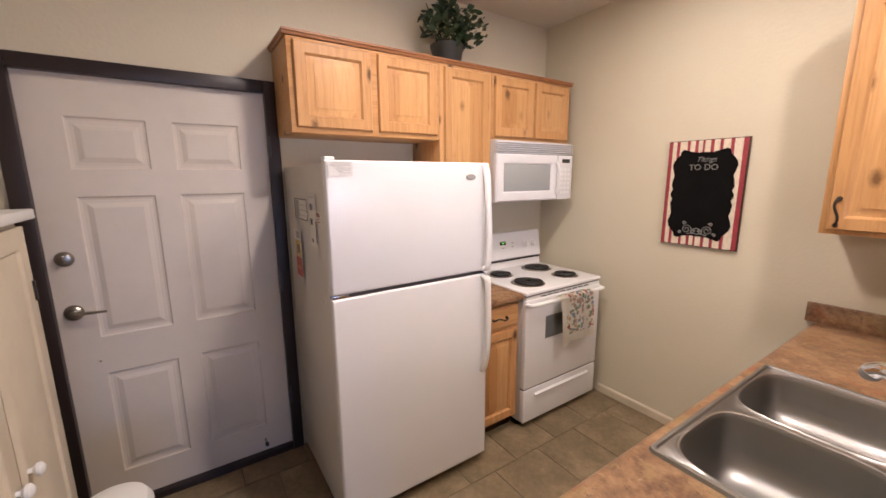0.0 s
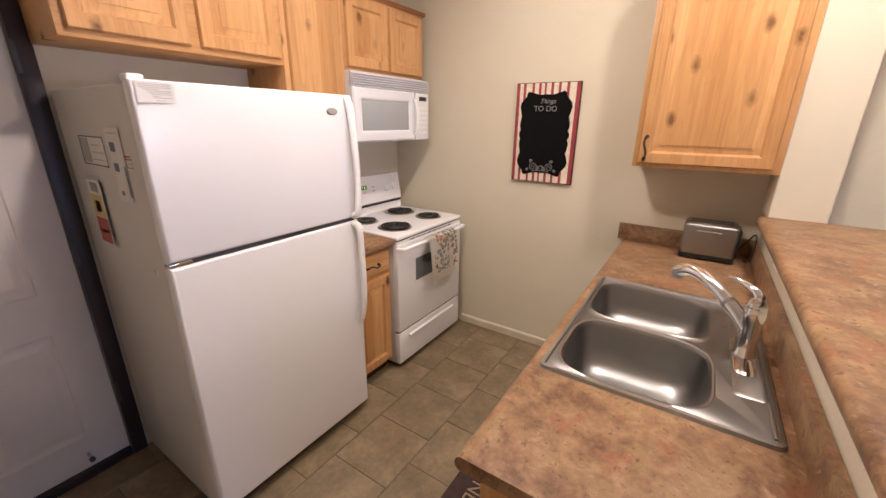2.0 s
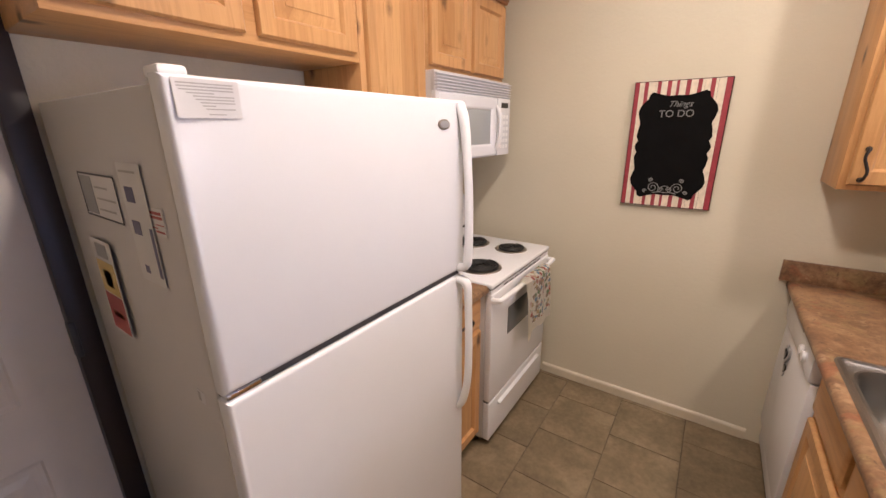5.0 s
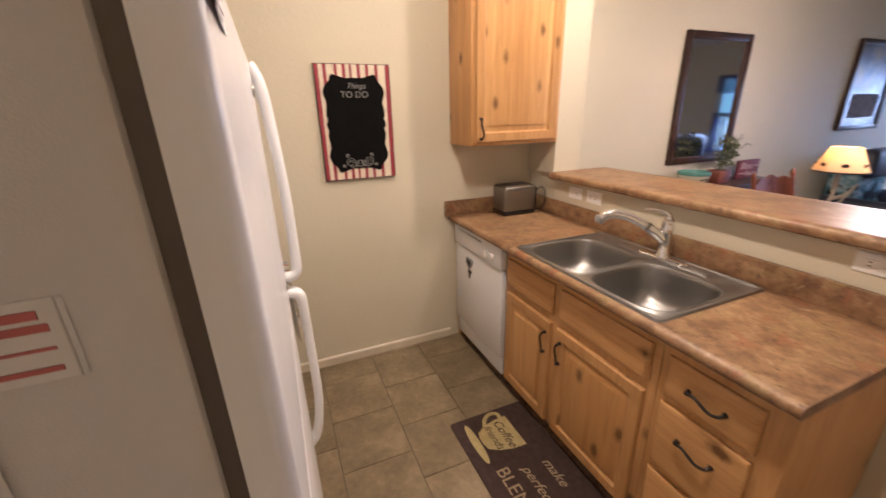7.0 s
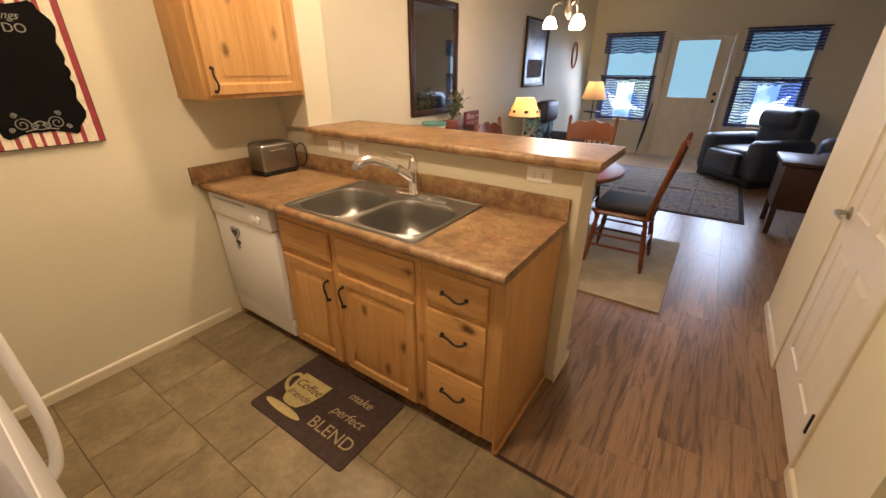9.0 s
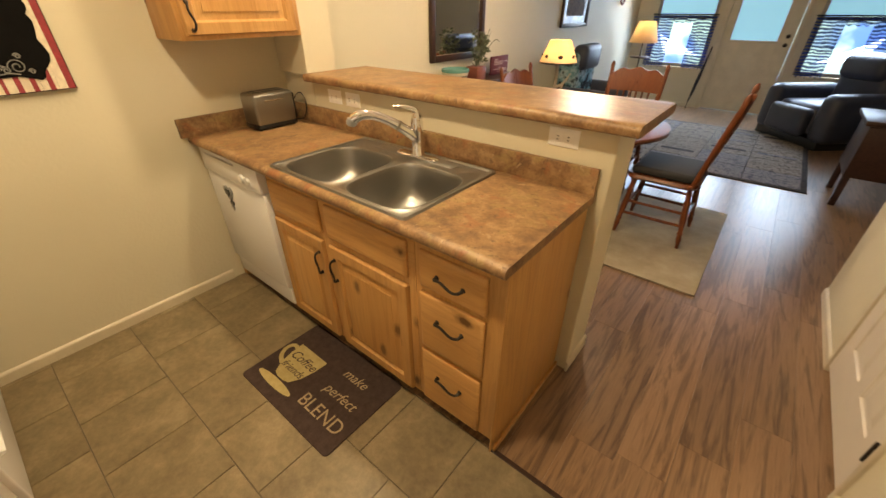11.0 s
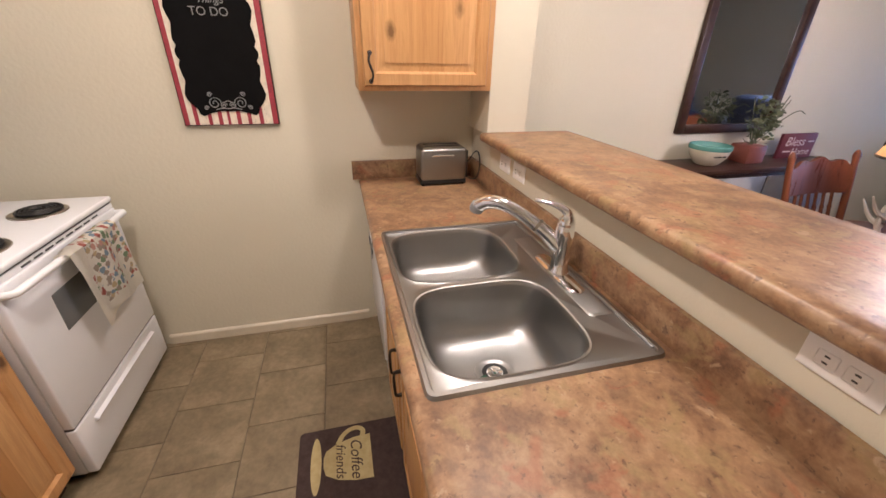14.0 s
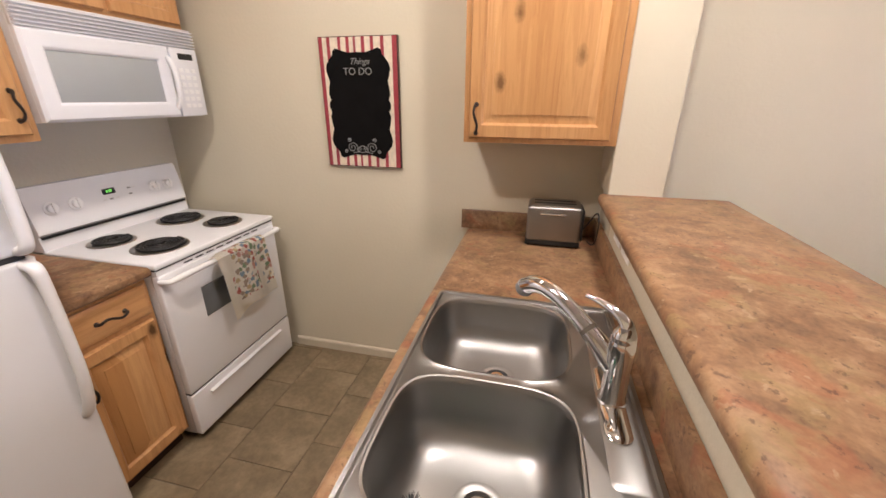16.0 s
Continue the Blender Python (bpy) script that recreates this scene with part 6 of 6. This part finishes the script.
for _ in range(16):
    a, r = rnd.uniform(0, 6.3), rnd.uniform(0.05, 0.17)
    tube([(2.39, -1.98, SBZ + 0.10), (2.38 + 0.3 * r * math.cos(a), -1.99 + 0.5 * r * math.sin(a), SBZ + 0.22), (2.37 + 0.7 * r * math.cos(a), -2.0 + r * math.sin(a), SBZ + rnd.uniform(0.2, 0.42))], 0.0025, 5, bm, smooth_path=1)
tube([(2.38, -2.0, SBZ + 0.12), (2.36, -2.12, SBZ + 0.27), (2.36, -2.24, SBZ + 0.33), (2.36, -2.30, SBZ + 0.30)], 0.003, 5, bm, smooth_path=2)
part("stem", bm, LEAFPALE, pt)
bm = bmesh.new()
leaf_cluster(bm, (2.375, -2.00, SBZ + 0.26), 240, (0.085, 0.13, 0.17), 0.036, rnd, -0.95)
part("foliage", bm, LEAFPALE, pt)
sg = thing("wooden_sign", (2.44, -2.44, SBZ), "dark red wooden sign with pale lettering", "sign")
part("board", box(2.425, 2.445, -2.60, -2.29, SBZ, SBZ + 0.165, 0.003), SIGNRED, sg)
FACE_S = Matrix(((0, 0, -1, 2.4245), (-1, 0, 0, -2.445), (0, 1, 0, SBZ + 0.08), (0, 0, 0, 1)))
letters("word", "Bless", 0.085, FACE_S @ Matrix.Translation((-0.03, 0.030, 0)), PINKPRINT, sg, 0.0006, 0.2)
letters("word", "Home", 0.065, FACE_S @ Matrix.Translation((0.04, -0.038, 0)), PINKPRINT, sg, 0.0006, 0.2)
part("print_bar", box(2.4236, 2.4249, -2.585, -2.53, SBZ + 0.105, SBZ + 0.115), PINKPRINT, sg)
part("print_bar", box(2.4236, 2.4249, -2.40, -2.33, SBZ + 0.042, SBZ + 0.052), PINKPRINT, sg)


def framed(name, label, category, y0, y1, z0, z1, rim, face_mat, frame_mat, depth=0.035):
    """A frame on the east wall round a flat face."""
    f = thing(name, (EAST, (y0 + y1) / 2, z0), label, category)
    for a, b, c, d in ((y0, y0 + rim, z0, z1), (y1 - rim, y1, z0, z1), (y0 + rim, y1 - rim, z0, z0 + rim), (y0 + rim, y1 - rim, z1 - rim, z1)):
        part("frame", box(EAST - depth, EAST - 0.001, a, b, c, d, 0.006), frame_mat, f)
    part("face", box(EAST - 0.016, EAST - 0.002, y0 + rim - 0.004, y1 - rim + 0.004, z0 + rim - 0.004, z1 - rim + 0.004), face_mat, f)
    return f


framed("wall_mirror", "tall mirror in a dark brown wooden frame", "mirror", -2.30, -1.515, 1.105, 2.13, 0.055, MIRROR, DARKWOOD)
pc = framed("picture", "large glazed picture in a dark frame", "picture", -4.86, -4.03, 1.295, 2.18, 0.045, PICTURE, DARKWOOD)
part("print_field", box(EAST - 0.0185, EAST - 0.0163, -4.72, -4.17, 1.42, 1.66), RUGBLUE, pc, "slate band low in the picture")
wr = thing("wreath", (EAST, -6.2, 1.58), "thin oval twig wreath on the wall", "wreath")
pts = [(EAST - 0.03, -6.2 + 0.13 * math.cos(2 * math.pi * k / 24), 1.76 + 0.20 * math.sin(2 * math.pi * k / 24)) for k in range(25)]
part("ring", tube(pts, 0.016, 8), TERRACOTTA, wr)

# ---- living room ----
ac = thing("armchair", (2.1, -4.35, FZ), "black and turquoise patterned upholstered armchair", "armchair")
part("seat", box(1.78, 2.44, -4.72, -3.98, FZ + 0.10, FZ + 0.46, 0.05, 3), PRINT, ac)
part("backrest", box(2.24, 2.50, -4.70, -4.00, FZ + 0.40, FZ + 1.06, 0.07, 3), PRINT, ac)
for y0, y1 in ((-4.86, -4.70), (-4.0, -3.84)):
    part("arm", box(1.76, 2.46, y0, y1, FZ + 0.08, FZ + 0.66, 0.06, 3), LEATHER, ac)
part("head_pillow", box(2.16, 2.36, -4.62, -4.08, FZ + 0.84, FZ + 1.14, 0.07, 4), LEATHER, ac)
for x in (1.84, 2.40):
    for y in (-4.66, -4.04):
        part("foot", box(x - 0.03, x + 0.03, y - 0.03, y + 0.03, FZ, FZ + 0.11, 0.004), DARKWOOD, ac)

fl = thing("floor_lamp", (2.15, -6.45, FZ), "floor lamp with a lit cream cone shade", "lamp")
part("base", lathe([(0.14, 0), (0.14, 0.015), (0.03, 0.03), (0.012, 0.05)], (2.15, -6.45, FZ), 24), BRONZE, fl)
part("pole", tube([(2.15, -6.45, FZ + 0.04), (2.15, -6.45, 1.20)], 0.011, 10), BRONZE, fl)
part("shade", lathe([(0.225, 1.03), (0.22, 1.035), (0.125, 1.33), (0.12, 1.33), (0.217, 1.03)], (2.15, -6.45, 0), 28), SHADEFAR, fl, "glowing cream shade")
part("tray", lathe([(0.15, 0.80), (0.16, 0.815), (0.15, 0.82), (0, 0.82)], (2.15, -6.45, 0), 24), DARKWOOD, fl)

rc = thing("recliner", (-0.35, -5.9, FZ), "large dark leather recliner armchair by the window", "recliner")


def soft(x0, x1, y0, y1, z0, z1, b):
    return box(x0, x1, y0, y1, FZ + z0, FZ + z1, b, 4)


part("seat", soft(-0.60, 0.02, -6.45, -5.62, 0.14, 0.50, 0.08), LEATHER, rc)
part("footrest", soft(-0.58, 0.0, -5.66, -5.50, 0.12, 0.46, 0.06), LEATHER, rc)
bm = soft(-0.66, 0.04, -6.62, -6.30, 0.42, 1.06, 0.12)
part("backrest", bm, LEATHER, rc)
part("head_pillow", soft(-0.60, -0.02, -6.42, -6.20, 0.76, 1.04, 0.09), LEATHER, rc)
for x0, x1 in ((-0.86, -0.60), (0.02, 0.26)):
    part("arm", soft(x0, x1, -6.50, -5.58, 0.08, 0.66, 0.10), LEATHER, rc)
part("base", box(-0.80, 0.20, -6.45, -5.62, FZ, FZ + 0.12, 0.01), BLACK, rc)
rc.rotation_euler = (0, 0, radians(-48))
sf = thing("sofa", (-1.9, -5.0, FZ), "long dark leather sofa across the living room", "sofa")
part("base", box(-2.3, -1.25, -6.4, -3.9, FZ, FZ + 0.14), BLACK, sf)
part("seat", soft(-2.1, -1.2, -6.3, -4.0, 0.15, 0.48, 0.08), LEATHER, sf)
part("backrest", soft(-2.45, -2.05, -6.4, -3.9, 0.15, 0.98, 0.10), LEATHER, sf)
for y0 in (-6.5, -4.02):
    part("arm", soft(-2.35, -1.2, y0, y0 + 0.26, 0.15, 0.66, 0.09), LEATHER, sf)
sdt = thing("console_table", (-0.95, -3.75, FZ), "dark wooden console table beside the sofa", "table")
part("tabletop", box(-1.38, -0.50, -4.08, -3.42, FZ + 0.71, FZ + 0.75, 0.008), DARKWOOD, sdt)
part("apron", box(-1.34, -0.54, -4.04, -3.46, FZ + 0.27, FZ + 0.709, 0.004), DARKWOOD, sdt)
for x in (-1.32, -0.57):
    for y in (-4.01, -3.49):
        part("leg", box(x - 0.025, x + 0.025, y - 0.025, y + 0.025, FZ, FZ + 0.27, 0.004), DARKWOOD, sdt)

rg = thing("area_rug", (0.5, -4.5, FZ), "dark patchwork area rug in tan and slate", "rug")
RX0, RX1, RY0, RY1 = -0.40, 1.70, -6.0, -3.64
part("border", box(RX0, RX1, RY0, RY1, FZ, FZ + 0.010, 0.003), RUGDARK, rg)
rnd = random.Random(2)
cols, rows_n = 4, 5
for i in range(cols):
    for j in range(rows_n):
        w, h = (RX1 - RX0 - 0.10) / cols, (RY1 - RY0 - 0.10) / rows_n
        x0, y0 = RX0 + 0.05 + i * w, RY0 + 0.05 + j * h
        part("patch", box(x0 + 0.004, x0 + w - 0.004, y0 + 0.004, y0 + h - 0.004, FZ + 0.009, FZ + 0.0125, 0.001, 1), rnd.choice((RUGTAN, RUGBLUE, RUGTAN)), rg)
        part("band", box(x0 + 0.06, x0 + w - 0.06, y0 + h * 0.4, y0 + h * 0.58, FZ + 0.012, FZ + 0.014, 0.0005, 1), rnd.choice((RUGDARK, RUGTAN, RUGBLUE)), rg)

# ---- windows and patio door in the south wall ----


def window(n, x0, x1, z0, z1):
    w = tagged(thing("window_%d" % n, ((x0 + x1) / 2, SOUTH, z0), "daylit sash window with dark lace valance and curtains", "window"), kind="structure")
    for a, b, c, d in ((x0, x0 + 0.05, z0, z1), (x1 - 0.05, x1, z0, z1), (x0 + 0.05, x1 - 0.05, z0, z0 + 0.05), (x0 + 0.05, x1 - 0.05, z1 - 0.05, z1), (x0 + 0.05, x1 - 0.05, (z0 + z1) / 2 - 0.02, (z0 + z1) / 2 + 0.03)):
        part("window_frame", box(a, b, SOUTH - 0.09, SOUTH - 0.03, c, d, 0.004), GREYPLASTIC, w)
    p = part("pane", box(x0 + 0.05, x1 - 0.05, SOUTH - 0.066, SOUTH - 0.060, z0 + 0.05, z1 - 0.05), GLASS, w)
    p.visible_shadow = False
    part("window_sill", box(x0 - 0.03, x1 + 0.03, SOUTH - 0.03, SOUTH + 0.05, z0 - 0.025, z0, 0.006), TRIM, w)
    part("blind", box(x0 + 0.05, x1 - 0.05, SOUTH - 0.058, SOUTH - 0.050, (z0 + z1) / 2 + 0.04, z1 - 0.05), BLIND, w, "blind given its own glow for the daylight behind it")
    part("curtain_rod", tube([(x0 - 0.06, SOUTH + 0.05, z1 + 0.02), (x1 + 0.06, SOUTH + 0.05, z1 + 0.02)], 0.009, 8), BLACK, w)

    def pleated(a, b, c, d, name, seed):
        rnd2 = random.Random(seed)
        bm = bmesh.new()
        cols2 = 40
        lo, hi = [], []
        for k in range(cols2 + 1):
            s = k / cols2
            y = SOUTH + 0.035 + 0.012 * math.sin(s * 38 + rnd2.random()) 
            lo.append(bm.verts.new((a + (b - a) * s, y + 0.008, c + 0.012 * math.sin(s * 20))))
            hi.append(bm.verts.new((a + (b - a) * s, y, d)))
        for k in range(cols2):
            bm.faces.new((lo[k], lo[k + 1], hi[k + 1], hi[k]))
        bmesh.ops.solidify(bm, geom=bm.faces[:], thickness=0.002)
        return part(name, bm, LACE, w, "dark lace cloth, coloured blue for the daylight behind")

    pleated(x0 - 0.04, x1 + 0.04, z1 - 0.32, z1 + 0.02, "valance", n)
    mid = (x0 + x1) / 2
    low = z0 + 0.80
    pleated(x0 - 0.03, mid - 0.15, z0 - 0.02, low, "tier_curtain", n + 5)
    pleated(mid + 0.15, x1 + 0.03, z0 - 0.02, low, "tier_curtain", n + 9)
    part("curtain_rod", tube([(x0 - 0.04, SOUTH + 0.05, low), (x1 + 0.04, SOUTH + 0.05, low)], 0.010, 8), BLACK, w)
    pleated(mid - 0.15, mid + 0.15, low - 0.12, low, "tier_curtain", n + 11)
    return w


window(1, W1[0], W1[1], *WZ)
window(2, W2[0], W2[1], *WZ)
pd = tagged(thing("door_3", (0.62, SOUTH, FZ), "closed cream patio door with a half-height glass pane", "door"), kind="structure")
GX0, GX1, GZ0, GZ1 = 0.42, 1.04, 1.07, 2.00
for a, b, c, d in ((D2[0] + 0.005, GX0, FZ + 0.01, DZ - 0.005), (GX1, D2[1] - 0.005, FZ + 0.01, DZ - 0.005), (GX0, GX1, FZ + 0.01, GZ0), (GX0, GX1, GZ1, DZ - 0.005)):
    part("leaf", box(a, b, SOUTH - 0.055, SOUTH - 0.010, c, d), TRIM, pd)
part("blind", box(GX0, GX1, SOUTH - 0.040, SOUTH - 0.030, GZ0, GZ1), BLIND, pd, "blind given its own glow for the daylight behind it")
part("pane_rim", rings((GX0 - 0.03, SOUTH - 0.010, GZ0 - 0.03), X, Z, GX1 - GX0 + 0.06, 0.03, [(0, 0), (0.004, -0.012)]), TRIM, pd)
for z in (1.02, 1.14):
    part("knob", along_y(lathe([(0.03, 0), (0.03, 0.006), (0.012, 0.012), (0.024, 0.035), (0.022, 0.05), (0, 0.055)], (0, 0, 0), 16), (0.30, SOUTH - 0.010, z), 1), BRONZE, pd)
for a, b, c, d in ((D2[0] - 0.07, D2[0], FZ, DZ + 0.07), (D2[1], D2[1] + 0.07, FZ, DZ + 0.07), (D2[0], D2[1], DZ, DZ + 0.07)):
    part("casing", box(a, b, SOUTH, SOUTH + 0.015, c, d, 0.003), TRIM, pd)
um = thing("closed_umbrella", (1.27, -7.1, FZ), "dark closed umbrella leaning on the wall", "umbrella")
part("canopy", tube([(1.33, -7.05, FZ + 0.12), (1.30, -7.14, FZ + 0.40), (1.26, -7.24, FZ + 0.85)], [0.010, 0.030, 0.014], 10, smooth_path=1), CUSHION, um)
part("shaft", tube([(1.335, -7.035, FZ + 0.005), (1.33, -7.05, FZ + 0.12)], 0.006, 8), BRONZE, um)
part("handle", tube([(1.26, -7.24, FZ + 0.85), (1.25, -7.262, FZ + 0.98)], [0.012, 0.012], 8), DARKWOOD, um)

# what lies beyond the windows
# The ground is dark blue: the blue cast of daylight is in its colour.
ground = structure("ground", box(-60, 60, -80, SOUTH - T - 0.01, -0.20, -0.12), plain("blue_daylight_ground", (0.12, 0.16, 0.24), 0.9), "ground outside the windows, coloured with the blue daylight", "ground")
structure("backdrop_bright", box(-9, 9, -13.1, -13.0, -0.12, 1.55), OUTBRIGHT, "bright pale band of daylight low outside", "backdrop")
far = structure("backdrop", box(-30, 30, -60.2, -60, -2, 14), OUTSIDE, "hazy blue daylight beyond the windows", "backdrop")

# ---- floor pieces ----
rnd = random.Random(21)
TP, JOINT = 0.343, 0.004
tile_meshes = {}


def piece(w, h, depth, bevel, mat, name):
    key = (round(w, 3), round(h, 3), name)
    if key not in tile_meshes:
        bm = rings((0, 0, -depth), X, Y, w, h, [(0, 0), (0, depth - bevel), (bevel, depth)])
        me = bpy.data.meshes.new(name)
        bm.to_mesh(me)
        bm.free()
        me.materials.append(mat)
        tile_meshes[key] = me
    return tile_meshes[key]


row0 = 0.782
y = row0 - TP
j = 0
while y < NORTH:
    shift = (1.812 if j % 2 == 1 else 1.812 - TP * 0.5) % TP
    x = -1.0 - TP + shift
    while x < EAST:
        a, b = max(x, -0.88), min(x + TP, EAST)
        c, d = max(y, EDGE), min(y + TP, NORTH)
        if b - a > 0.02 and d - c > 0.02:
            t = new("tile", piece(b - a - JOINT, d - c - JOINT, 0.006, 0.0015, TILE, "tile"))
            t.location = (a + JOINT / 2, c + JOINT / 2, FZ + rnd.uniform(-0.0006, 0.0006))
            t.parent = floor_kitchen
        x += TP
    y += TP
    j += 1

PWID, PLEN = 0.185, 1.22
x = -2.42
i = 0
while x < EAST:
    y = EDGE - rnd.uniform(0.2, PLEN)
    top = EDGE
    while top > SOUTH:
        y = max(y, SOUTH)
        w = min(PWID, EAST - x)
        t = new("plank", piece(w - 0.0006, top - y - 0.0006, 0.006, 0.0005, PLANK, "plank"))
        t.location = (x, y, FZ)
        t.parent = floor_living
        top = y
        y -= PLEN
    x += PWID
    i += 1
